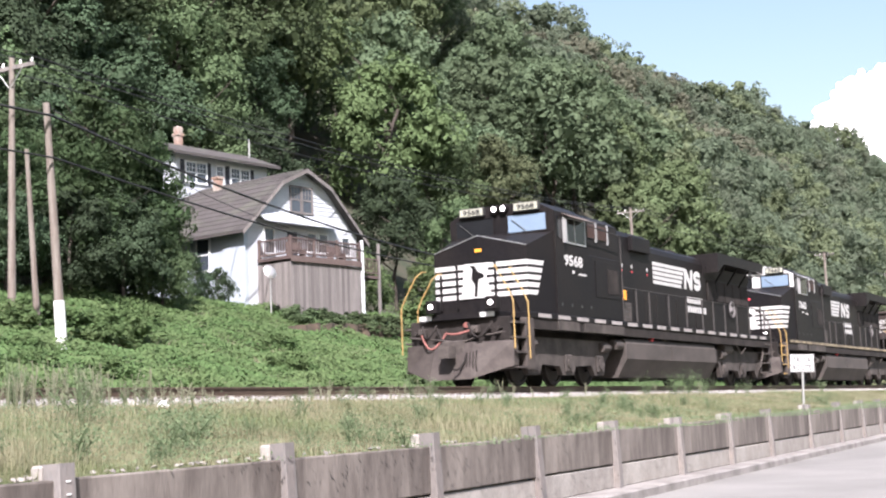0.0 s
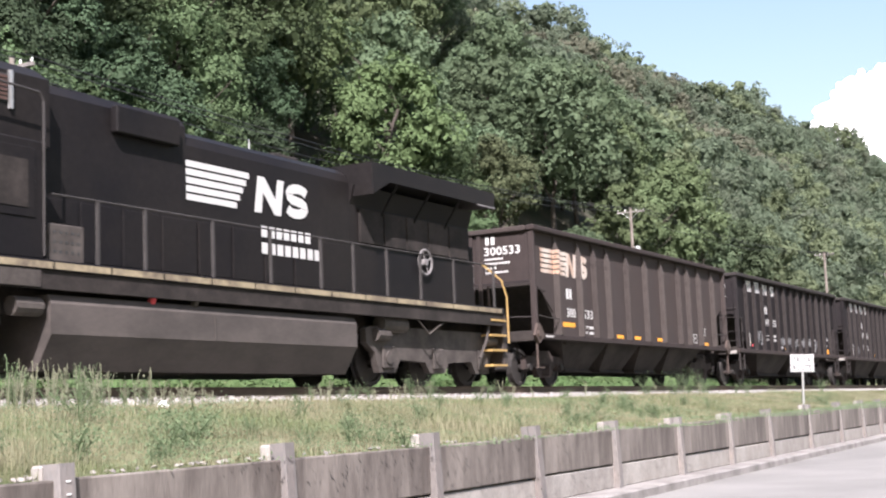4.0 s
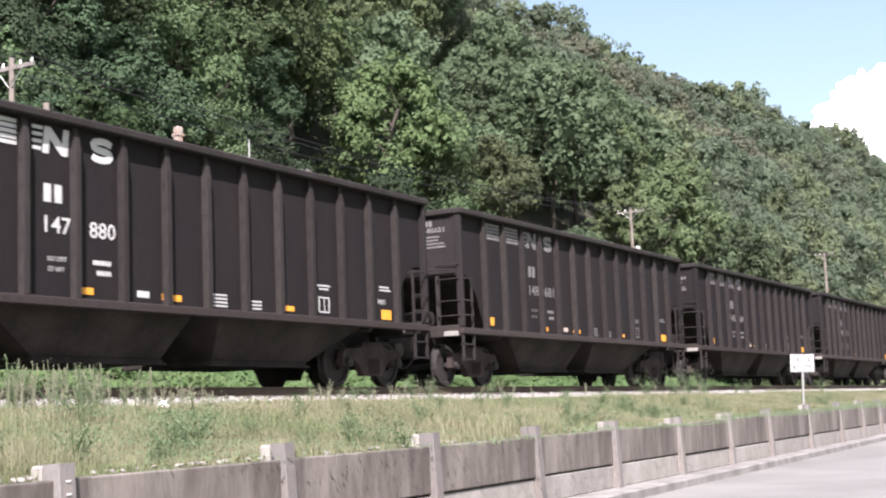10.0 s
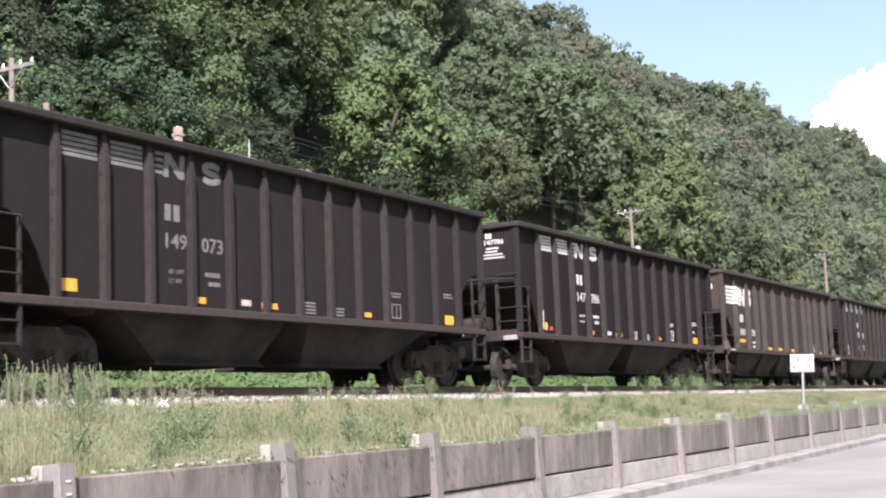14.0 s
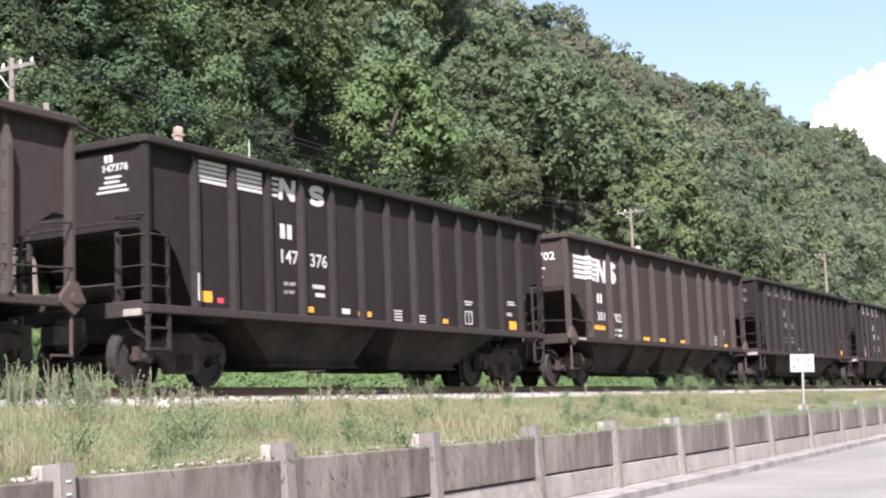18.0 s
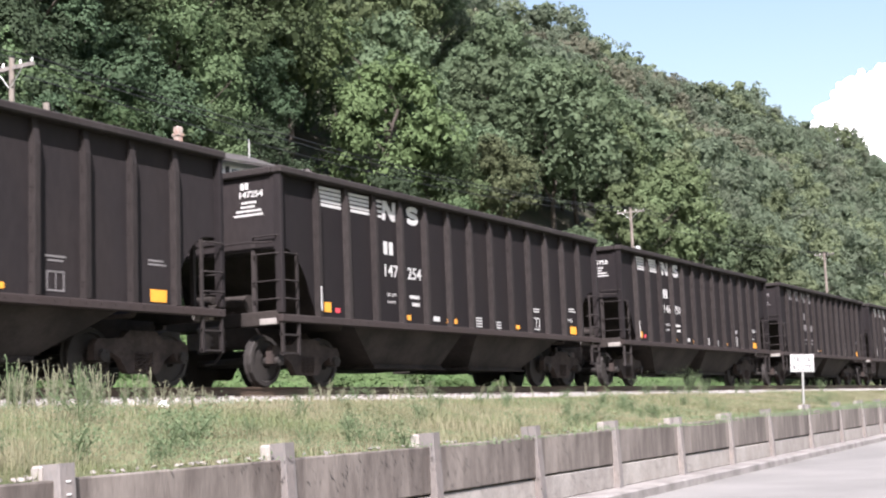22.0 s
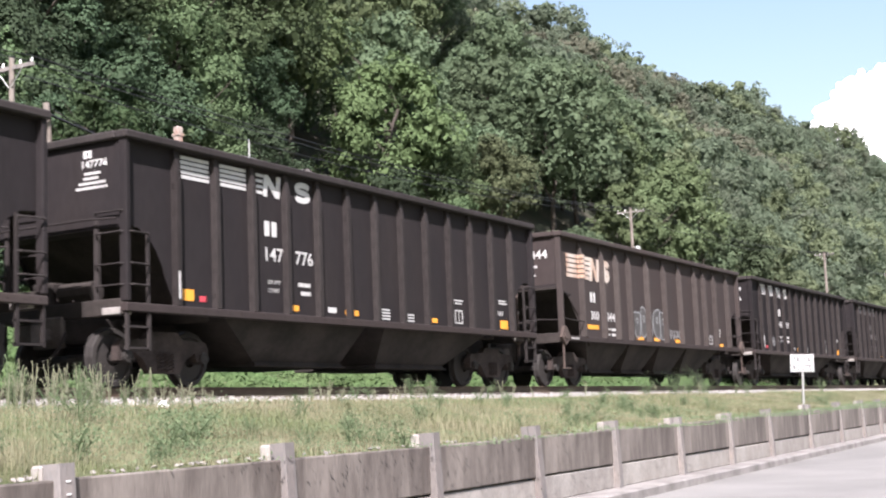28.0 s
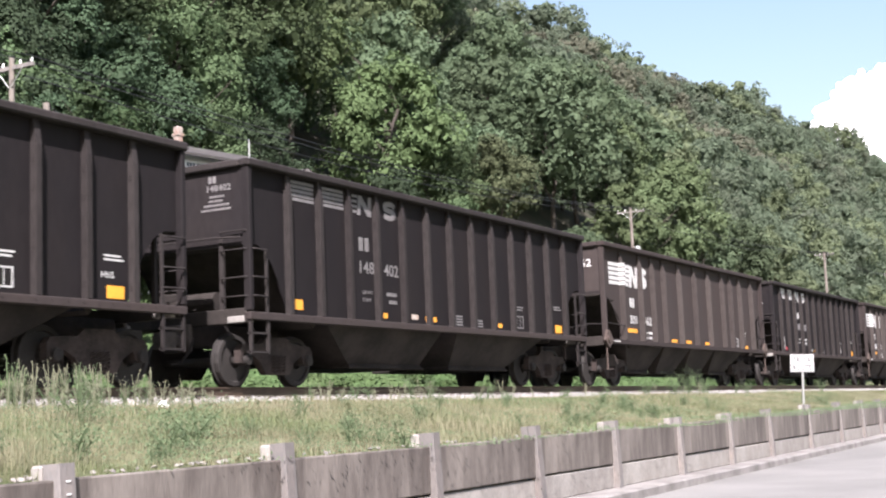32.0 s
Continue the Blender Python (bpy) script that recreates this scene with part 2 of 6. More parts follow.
def quads(name, centres, normals, sizes, mat, aspect=1.0, bend=0.25, rng=None):
    """Many small bent leaves as one mesh: two triangles each, folded along the middle."""
    n = len(centres)
    rng = rng or np.random.default_rng(1)
    nrm = normals / (np.linalg.norm(normals, axis=1, keepdims=True) + 1e-9)
    ref = rng.normal(size=(n, 3))
    u = np.cross(nrm, ref)
    u /= np.linalg.norm(u, axis=1, keepdims=True) + 1e-9
    w = np.cross(nrm, u)
    s = sizes[:, None]
    p = np.empty((n, 4, 3))
    p[:, 0] = centres - u * s * 0.5 * aspect
    p[:, 2] = centres + u * s * 0.5 * aspect
    p[:, 1] = centres - w * s * 0.42 + nrm * s * bend
    p[:, 3] = centres + w * s * 0.42 + nrm * s * bend
    idx = np.arange(n * 4).reshape(n, 4)
    tri = np.concatenate([idx[:, [0, 1, 2]], idx[:, [0, 2, 3]]], axis=1).reshape(-1, 3)
    return trimesh(name, p.reshape(-1, 3), tri, mat)


def flecks(name, centres, normals, sizes, mat, rng=None):
    """Many small leaves as one mesh, a single pointed triangle each."""
    n = len(centres)
    rng = rng or np.random.default_rng(1)
    nrm = normals / (np.linalg.norm(normals, axis=1, keepdims=True) + 1e-9)
    u = np.cross(nrm, rng.normal(size=(n, 3)))
    u /= np.linalg.norm(u, axis=1, keepdims=True) + 1e-9
    w = np.cross(nrm, u)
    s = sizes[:, None]
    p = np.empty((n, 3, 3))
    p[:, 0] = centres + u * s * 0.72
    p[:, 1] = centres - u * s * 0.42 - w * s * 0.46
    p[:, 2] = centres - u * s * 0.42 + w * s * 0.46
    return trimesh(name, p.reshape(-1, 3), np.arange(n * 3).reshape(n, 3), mat)


def trimesh(name, verts, tris, mat):
    me = bpy.data.meshes.new(name)
    me.vertices.add(len(verts))
    me.vertices.foreach_set("co", np.asarray(verts, dtype=np.float32).ravel())
    me.loops.add(len(tris) * 3)
    me.loops.foreach_set("vertex_index", np.asarray(tris, dtype=np.int32).ravel())
    me.polygons.add(len(tris))
    me.polygons.foreach_set("loop_start", np.arange(0, len(tris) * 3, 3, dtype=np.int32))
    me.update()
    me.validate()
    me.materials.append(mat)
    return me



# ---- the ground ----
RAIL_TOP = 1.773
TRACK_Y = 15.45


def wall_y(x):
    """The retaining wall's line in plan: straight, then bending gently away from the road."""
    return 6.92 + 0.062 * (x - 6.8)


def wall_top(x):
    return 0.928 + 0.002 * (min(x, 22.0) - 6.8) + 0.0065 * max(0.0, x - 22.0)


def step(a, b, v):
    t = min(1.0, max(0.0, (v - a) / (b - a)))
    return t * t * (3 - 2 * t)


def rise(x):
    """How much higher the ridge stands along the valley."""
    return 1.0 + 0.36 * step(180, 620, x) - 0.015 * step(210, 270, x) + 0.06 * step(290, 335, x) - 0.05 * step(120, 40, x)


def land(x, y):
    """Height of the ground on the hill's side of the wall."""
    yw = wall_y(x)
    if y < 12.7:
        return wall_top(x) - 0.13 + (1.42 - wall_top(x) + 0.13) * step(0, 1, (y - yw) / (12.7 - yw))
    if y < 18.6:
        return 1.42
    bank = float(np.interp(y, (18.6, 21, 24, 30, 34, 36.5, 41, 46, 60), (1.42, 1.55, 2.0, 3.7, 5.2, 6.15, 6.6, 7.4, 9.0)))
    hill = max(0.0, y - 46) * 0.825 * rise(x) if y < 116 else 57.7 * rise(x) - (y - 116) * 0.22
    wave = 1.8 * math.sin(x * 0.045 + y * 0.03) * step(48, 80, y)
    return bank + max(-30.0, hill) + wave


def ground():
    xs = [-3000, -800, -200, -60, -20, -8] + [-4 + 1.6 * i for i in range(60)] + [100 + 8 * i for i in range(70)] + [700, 900, 1500, 4000]
    rows = [-3000.0, -600.0, -120.0, -30.0, -8.0]
    ys = [12.0, 12.7, 13.4, 18.0, 18.6, 19.5] + [20.5 + 1.5 * i for i in range(20)] + [52 + 5 * i for i in range(14)] + [124, 140, 170, 230, 400, 900, 4000]
    s = Shape()
    n = 0
    for x in xs:
        xc = min(max(x, -20), 200)
        yw = wall_y(xc)
        line = [(x, y, -0.20) for y in rows] + [(x, yw - 1.0, -0.20), (x, yw + 0.14, -0.20), (x, yw + 0.18, land(xc, yw + 0.18))]
        line += [(x, yw + (12.0 - yw) * k / 6, land(xc, yw + (12.0 - yw) * k / 6)) for k in range(1, 6)]
        line += [(x, y, land(x, y)) for y in ys]
        n = len(line)
        s.v.extend(line)
    s.f = [(i * n + j, (i + 1) * n + j, (i + 1) * n + j + 1, i * n + j + 1) for i in range(len(xs) - 1) for j in range(n - 1)]
    me = bpy.data.meshes.new("ground")
    me.from_pydata(s.v, [], s.f)
    me.shade_smooth()
    me.materials.append(SOIL)
    me.materials.append(FLOOR)
    for p in me.polygons:
        p.material_index = 1 if p.center.y > 43.5 else 0
    tagged(new("ground", me), "grassy railway bank rising to a steep wooded hillside", "ground", kind="structure")


def strip(name, xs, inner, outer, z0, z1, mat, label):
    """A paved strip between two lines in plan, z1 high above z0."""
    s = Shape()
    for x in xs:
        a, b = inner(x), outer(x)
        s.v += [(x, a, z0), (x, a, z1 - 0.02), (x, a + 0.03, z1), (x, b, z1), (x, b, z0)]
    k = 5
    for i in range(len(xs) - 1):
        s.f += [(i * k + j, i * k + j + 1, (i + 1) * k + j + 1, (i + 1) * k + j) for j in range(k - 1)]
    return tagged(part(name, s, mat), label, "pavement" if name == "pavement" else name, kind="structure")


def road():
    xs = [-60 + 4 * i for i in range(60)]
    strip("road", xs, lambda x: -7.0, lambda x: wall_y(x) - 0.42, -0.17, -0.13, ASPHALT, "pale worn asphalt road beside the retaining wall")
    strip("kerb", [-20 + 1.5 * i for i in range(90)], lambda x: wall_y(x) - 0.45, lambda x: wall_y(x) + 0.1, -0.2, 0.0, KERB,
          "chipped pale concrete kerb at the foot of the wall")


POSTS = (1.0, 3.95, 6.80, 9.62, 12.48, 15.38, 18.36, 21.67, 25.03, 28.45, 32.7, 36.9, 40.6, 44.0, 47.1, 50.6, 54.1, 57.6, 61.1, 64.6)


def retaining_wall():
    w = thing("retaining_wall", label="low grey concrete retaining wall of stained panels between posts", category="wall")
    for i in range(len(POSTS) - 1):
        a, b = POSTS[i], POSTS[i + 1]
        ya, yb = wall_y(a), wall_y(b)
        t = wall_top((a + b) / 2) - 0.115
        ang = math.degrees(math.atan2(yb - ya, b - a))
        length = math.hypot(b - a, yb - ya)
        m = pose(a, ya, 0, 0, 0, ang)
        rng = random.Random(i)
        mid = 0.325 + rng.uniform(-0.025, 0.02)
        lean = rng.uniform(-0.012, 0.012)
        up = Shape().box(0.02, length - 0.02, 0.03 + lean, 0.13 + lean, mid + 0.012, t, bevel=0.012)
        part("upper_panel", up, CONCRETE, w, m=m)
        lo = Shape().box(0.02, length - 0.02, 0.045, 0.15, 0.0, mid - 0.012, bevel=0.012)
        part("lower_panel", lo, CONCRETE_L, w, m=m)
    for i, x in enumerate(POSTS):
        rng = random.Random(100 + i)
        h = wall_top(x) + 0.01 + rng.uniform(-0.02, 0.02)
        s = Shape().prism([(-0.075, -0.055), (0.075, -0.055), (0.08, -0.05), (0.08, 0.05), (0.04, 0.07), (0.04, 0.17), (-0.04, 0.17), (-0.04, 0.07), (-0.08, 0.05), (-0.08, -0.05)], 0.0, h, "z")
        part("post", s, POST_GREY, w, m=pose(x, wall_y(x), 0, -3.0 + rng.uniform(-1, 1), 0, 3.5))
        if i == 2:
            for k in range(3):
                part("painted_mark", Shape().box(-0.022, 0.02, -0.066, -0.061, h - 0.13 - 0.09 * k, h - 0.12 - 0.09 * k), WHITEWASH, w, m=pose(x, wall_y(x), 0, -3.0, 0, 3.5))
        if i % 2 == 0 or i in (3, 7):
            c = Shape().box(-0.07, 0.07, 0.12, 0.22, 0.55, h - 0.015, bevel=0.015)
            part("anchor_block", c, CONCRETE_L, w, m=pose(x, wall_y(x) + 0.05, 0, 0, 0, 3.5))


def railway():
    xs = (-40.0, 420.0)
    for y, nm in ((TRACK_Y - 0.755, "rail"), (TRACK_Y + 0.755, "rail")):
        p = [(-0.075, -0.17), (0.075, -0.17), (0.075, -0.158), (0.012, -0.14), (0.012, -0.04), (0.036, -0.03), (0.036, -0.004), (0.03, 0.0), (-0.03, 0.0),
             (-0.036, -0.004), (-0.036, -0.03), (-0.012, -0.04), (-0.012, -0.14), (-0.075, -0.158)]
        s = Shape().prism([(y + u, RAIL_TOP + v) for u, v in p], *xs, "x")
        tagged(part(nm, s, RAIL), "rusty steel rail on wooden ties", "rail", "rails", "structure")
    s = Shape().prism([(12.75, 1.36), (13.55, RAIL_TOP - 0.27), (17.35, RAIL_TOP - 0.27), (18.5, 1.36)], *xs, "x")
    bed = tagged(part("ballast_bed", s, BED), "pale crushed stone railway bed", "ballast", kind="structure")
    tie = Shape().box(-0.11, 0.11, -1.3, 1.3, -0.34, -0.172, bevel=0.015).mesh("tie", TIE)
    for i in range(150):
        rng = random.Random(i)
        part("tie", tie, TIE, bed, m=pose(2 + i * 0.52 + rng.uniform(-0.03, 0.03), TRACK_Y + rng.uniform(-0.04, 0.04), RAIL_TOP, 0, 0, rng.uniform(-1, 1)))
    rng = np.random.default_rng(4)
    n = 30000
    x = rng.uniform(4, 90, n)
    y = np.where(rng.random(n) < 0.8, rng.uniform(12.55, 14.6, n), rng.uniform(14.8, 18, n))
    z = 1.36 + np.clip((y - 12.75) / 0.8, 0, 1) * 0.145 + rng.uniform(-0.01, 0.05, n)
    r = rng.uniform(0.018, 0.045, n)
    base = np.array([(1, 0, 0), (-0.6, 0.8, 0), (-0.5, -0.8, 0.1), (0.1, 0.1, 0.9)])
    ang = rng.uniform(0, 6.28, n)
    v = np.empty((n, 4, 3))
    for k in range(4):
        bx, by, bz = base[k]
        v[:, k, 0] = x + r * (bx * np.cos(ang) - by * np.sin(ang)) * 1.3
        v[:, k, 1] = y + r * (bx * np.sin(ang) + by * np.cos(ang))
        v[:, k, 2] = z + r * bz
    idx = np.arange(n * 4).reshape(n, 4)
    tri = np.concatenate([idx[:, [0, 1, 3]], idx[:, [1, 2, 3]], idx[:, [2, 0, 3]]], 1).reshape(-1, 3)
    tagged(new("ballast_stones", trimesh("ballast_stones", v.reshape(-1, 3), tri, BALLAST)), "loose pale crushed stones along the railway bed", "gravel", kind="stuff")


ground()
road()
retaining_wall()
railway()

# ---- woods ----


def foliage(seed, width, height, lobes, clumps, per, leaf, low=0.10):
    """The leaves of a crown: lobes round a dome, each a heap of small leafy caps over a sparse shaded inside, its foot at z = 0.
    Returns their places, normals and sizes."""
    rng = np.random.default_rng(seed)
    cs, ns, ss = [], [], []
    for k in range(lobes):
        t = (k + 0.5) / lobes
        a = k * 2.4 + rng.uniform(-0.5, 0.5)
        rad = width * 0.5 * (0.10 + 0.66 * math.sin(math.pi * min(0.97, t * 0.80 + 0.18)))
        c = np.array([math.cos(a) * rad, math.sin(a) * rad, height * (low + (0.84 - low) * t)])
        lr = width * rng.uniform(0.15, 0.27) * (1.15 - 0.4 * t)
        m = max(8, int(clumps * per * 0.10))
        d = rng.normal(size=(m, 3))
        d /= np.linalg.norm(d, axis=1, keepdims=True)
        cs.append(c + d * lr * rng.uniform(0.25, 0.62, (m, 1)))
        ns.append(d + rng.normal(size=(m, 3)) * 0.4)
        ss.append(rng.uniform(0.8, 1.4, m) * leaf * 2.3)
        d = rng.normal(size=(clumps, 3))
        d[:, 2] = d[:, 2] * 0.8 + 0.38
        d /= np.linalg.norm(d, axis=1, keepdims=True)
        for i in range(clumps):
            m = int(per * rng.uniform(0.6, 1.4))
            cr = lr * rng.uniform(0.20, 0.44)
            ax = d[i] * 0.72 + np.array([0, 0, 0.45]) + rng.normal(size=3) * 0.12
            ax /= np.linalg.norm(ax)
            q = rng.normal(size=(m, 3))
            q -= (q @ ax)[:, None] * ax
            q /= np.linalg.norm(q, axis=1, keepdims=True) + 1e-9
            r = np.sqrt(rng.random((m, 1)))
            centre = c + d[i] * lr * rng.uniform(0.70, 1.14) * np.array([1, 1, 0.85])
            cs.append(centre + q * r * cr + ax * cr * (0.55 - 0.95 * r * r) + rng.normal(size=(m, 3)) * cr * 0.10)
            ns.append(ax * 0.8 + q * r * 0.8 + rng.normal(size=(m, 3)) * 0.30)
            ss.append(rng.uniform(0.6, 1.35, m) * leaf)
    return np.concatenate(cs), np.concatenate(ns), np.concatenate(ss)


def crown(seed, width, height, lobes, clumps, per, leaf, mat, name="crown", low=0.10):
    return flecks(name, *foliage(seed, width, height, lobes, clumps, per, leaf, low), mat, rng=np.random.default_rng(seed))


def trunk(seed, height, r, reach):
    """A tapered trunk that leans a little, with limbs into the crown."""
    rng = random.Random(seed)
    s = Shape()
    pts = [Vector((0, 0, -0.6))]
    for i in range(1, 6):
        pts.append(Vector((rng.uniform(-0.2, 0.2) * i * 0.5, rng.uniform(-0.2, 0.2) * i * 0.5, height * i / 5)))
    for i in range(5):
        s.tube(pts[i], pts[i + 1], r * (1 - 0.15 * i), r * (1 - 0.15 * (i + 1)), 7, False)
    for k in range(6):
        p = pts[2 + k % 3].lerp(pts[3 + k % 3], rng.random())
        a = rng.uniform(0, 6.28)
        q = p + Vector((math.cos(a) * reach, math.sin(a) * reach, reach * rng.uniform(0.5, 1.0)))
        s.tube(p, q, r * 0.38, r * 0.12, 5, False)
    return s.mesh("trunk", BARK, True)


def tree_kinds():
    kinds = {"near": [], "mid": []}
    for i, (w, h, mat) in enumerate(((9.5, 10, LEAF_A), (8.0, 12, LEAF_A), (10.5, 10, LEAF_A), (7.5, 9, LEAF_B), (7.0, 9, LEAF_C), (8.5, 12, LEAF_B), (9, 11, LEAF_D))):
        kinds["near"].append((crown(10 + i, w, h, 15, 26, 34, 0.185, mat), trunk(i, 9.0, 0.24, w * 0.3), w, h))
        # mid crowns swap to the hazed copies of the same leaves
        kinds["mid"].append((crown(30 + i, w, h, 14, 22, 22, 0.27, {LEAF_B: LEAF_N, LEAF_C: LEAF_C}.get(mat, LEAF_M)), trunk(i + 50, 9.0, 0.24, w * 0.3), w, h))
    kinds["fine"] = [(crown(60 + i, 5.5, 9, 13, 24, 26, 0.125, LEAF_E), trunk(i + 70, 8.0, 0.09, 1.6), 5.5, 9) for i in range(2)]
    return kinds


KINDS = tree_kinds()
TREE_WORDS = {"leaves_broad": "broad-leaved hillside tree with a dense green crown", "leaves_yellowish": "broad-leaved tree with a yellowish green crown",
              "leaves_brownish": "hillside tree with a brownish, thinning crown",
              "leaves_slope_hazed": "broad-leaved tree with a dense green crown on the slope", "leaves_slope_yellowish_hazed": "tree on the slope with a yellowish green crown",
              "leaves_feathery": "slender tree with fine, light green foliage",
              "leaves_deep_shade": "broad-leaved tree with a deep green crown"}


def tree(kind, x, y, size, turn, z=None, foot=4.0, group="hillside trees"):
    cr, tk, w, h = kind
    t = thing("tree", pose(x, y, land(x, y) - 0.1 if z is None else z, 0, 0, turn) @ Matrix.Diagonal((size, size, size, 1)),
              TREE_WORDS.get(cr.materials[0].name, "leafy tree"), "tree", group)
    part("trunk", tk, BARK, t)
    part("crown", cr, LEAF_A, t, m=Matrix.Translation((0, 0, foot)))
    return t


def woods():
    """The wooded slope: trees one by one on the nearer part, one joined wood far along the ridge."""
    rng = random.Random(7)
    far = {"green": [], "yellowish green": [], "brownish": []}
    far_kinds = [foliage(200 + k, 9.6, 10.5, 12, 22, 19, 0.32) for k in range(6)] + [foliage(220 + k, 9.6, 10.5, 11, 17, 14, 0.40) for k in range(6)]
    nrng = np.random.default_rng(8)
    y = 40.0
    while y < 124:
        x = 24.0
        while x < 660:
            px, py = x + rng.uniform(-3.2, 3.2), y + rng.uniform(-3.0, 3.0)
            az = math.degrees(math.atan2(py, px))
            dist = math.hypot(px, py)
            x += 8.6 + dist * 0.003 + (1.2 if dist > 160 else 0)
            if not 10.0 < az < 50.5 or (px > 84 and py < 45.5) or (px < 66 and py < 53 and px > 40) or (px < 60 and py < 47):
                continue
            tall = 1.15 if py > 106 and 225 < px < 300 else 1.0
            size = tall * rng.uniform(0.75, 1.5) * (0.8 if py < 52 else 1.0) * (1.08 if dist > 160 else 1.0)
            u = rng.random()
            k = 0 if u < 0.22 else 1 if u < 0.40 else 2 if u < 0.58 else 3 if u < 0.68 else 4 if u < 0.75 else 5 if u < 0.83 else 6
            # near trees turn dark-leaved more often, their colour standing in for deep shade
            if dist < 88 and (k == 4 or rng.random() < 0.4):
                k = 6
            if dist > 115 and k == 6:
                k = rng.choice((0, 1, 2, 5))
            foot = rng.choice((1.8, 2.6, 2.6, 4.5, 7.0))
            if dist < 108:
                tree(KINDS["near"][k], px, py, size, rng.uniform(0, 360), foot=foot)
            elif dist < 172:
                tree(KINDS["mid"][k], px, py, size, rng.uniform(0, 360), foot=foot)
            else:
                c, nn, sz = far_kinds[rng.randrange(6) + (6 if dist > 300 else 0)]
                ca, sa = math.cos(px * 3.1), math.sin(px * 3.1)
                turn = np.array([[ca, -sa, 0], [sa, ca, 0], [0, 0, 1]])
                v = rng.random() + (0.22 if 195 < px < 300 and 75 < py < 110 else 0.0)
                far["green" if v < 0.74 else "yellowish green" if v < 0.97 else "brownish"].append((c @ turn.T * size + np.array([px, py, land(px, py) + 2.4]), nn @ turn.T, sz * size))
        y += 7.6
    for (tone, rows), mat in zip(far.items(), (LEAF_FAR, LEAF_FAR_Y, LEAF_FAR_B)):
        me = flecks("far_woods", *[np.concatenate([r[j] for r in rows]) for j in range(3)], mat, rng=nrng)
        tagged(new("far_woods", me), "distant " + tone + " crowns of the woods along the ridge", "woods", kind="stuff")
    # thickets and small trees along the foot of the slope
    x = 62.0
    while x < 175:
        for y in (24.5, 29.0, 34.0, 39.5):
            px, py = x + rng.uniform(-2, 2), y + rng.uniform(-1.5, 1.5)
            if px < 72 and py < 27:
                continue
            k = rng.choice((0, 1, 2, 3, 5, 6))
            near = px < 120
            tree(KINDS["near" if near else "mid"][k], px, py, rng.uniform(0.34, 0.62) if py < 33 else rng.uniform(0.4, 0.62), rng.uniform(0, 360), foot=0.6, group="trackside thicket")
        x += 5.6 if x < 110 else 8.0
    # dark trees between the poles and the house
    for px, py, size, k in ((34.6, 37.8, 0.72, 7), (37.0, 37.0, 0.74, 8), (33.0, 41.0, 0.85, 7), (39.2, 38.6, 0.80, 8), (36.5, 40.5, 0.95, 7), (36.5, 47.5, 0.95, 6), (42.2, 47.5, 0.95, 6), (38.6, 43.0, 0.9, 8),
                            (41.0, 37.2, 0.50, 7), (41.6, 38.4, 0.86, 8), (43.0, 39.4, 0.84, 7), (40.0, 37.8, 0.92, 7), (38.2, 37.4, 0.98, 8), (43.8, 37.4, 0.22, 6), (42.2, 41.6, 0.45, 6), (46.0, 37.6, 0.17, 6), (31.6, 37.0, 0.6, 8), (29.0, 44.0, 0.9, 7), (41.6, 43.5, 0.85, 6), (44.6, 47.5, 0.9, 1),
                            (35.6, 36.0, 0.40, 6), (38.4, 36.0, 0.42, 6), (40.4, 35.8, 0.28, 0), (33.0, 36.4, 0.36, 6), (42.6, 38.6, 0.60, 8), (44.2, 40.2, 0.62, 7),
                            (38.0, 52.0, 1.0, 6), (43.0, 52.5, 1.0, 0), (47.5, 53.0, 0.95, 6), (40.0, 57.5, 1.1, 6), (45.5, 58.0, 1.1, 1), (51.0, 55.5, 0.95, 6), (35.0, 53.0, 1.0, 6), (48.5, 61.0, 1.1, 6), (58.0, 54.0, 0.95, 6), (62.0, 52.0, 0.8, 0), (54.0, 55.5, 1.0, 6), (66.5, 51.0, 0.8, 6)):
        tree(KINDS["near"][k] if k < 7 else KINDS["fine"][k - 7], px, py, size, px * 57 % 360, foot=0.7, group="trees beside the house")


BUSHES = [crown(90 + i, 1.6, 1.0, 9, 16, 22, 0.062, VINE if i < 3 else LEAF_A, "foliage", 0.0) for i in range(5)]


def bush(x, y, size, k, turn, label="low green leafy bush on the bank"):
    b = thing("bush", pose(x, y, land(x, y) - 0.12, 0, 0, turn) @ Matrix.Diagonal((size * 1.2, size * 1.2, size * 0.8, 1)), label, "bush", "bushes on the bank")
    part("foliage", BUSHES[k], VINE, b)


def bushes():
    rng = random.Random(77)
    for k in range(40):
        bush(rng.uniform(21, 62), rng.uniform(21.5, 33.5), rng.uniform(0.45, 0.95), k % 3, rng.uniform(0, 360))
    for k in range(10):
        p = Matrix.Translation((48.4, 35.46, 0)) @ pose(0, 0, 0, 0, 0, -9) @ Vector((-0.6 + k * 0.68, -1.3 + rng.uniform(-0.3, 0.3), 0))
        bush(p.x, p.y, rng.uniform(0.9, 1.3), 3 + k % 2, rng.uniform(0, 360), "dark leafy hedge bush below the deck")
    for x, y, size in ((31.4, 30.2, 1.1), (32.6, 31.0, 1.4), (31.0, 32.6, 1.3), (34.0, 32.2, 1.1), (29.0, 31.5, 1.0), (62.5, 36.5, 2.0), (64.0, 33.5, 2.3), (61.5, 31.0, 1.8), (59.5, 33.5, 1.4)):
        bush(x, y, size, int(x) % 3, x * 40)


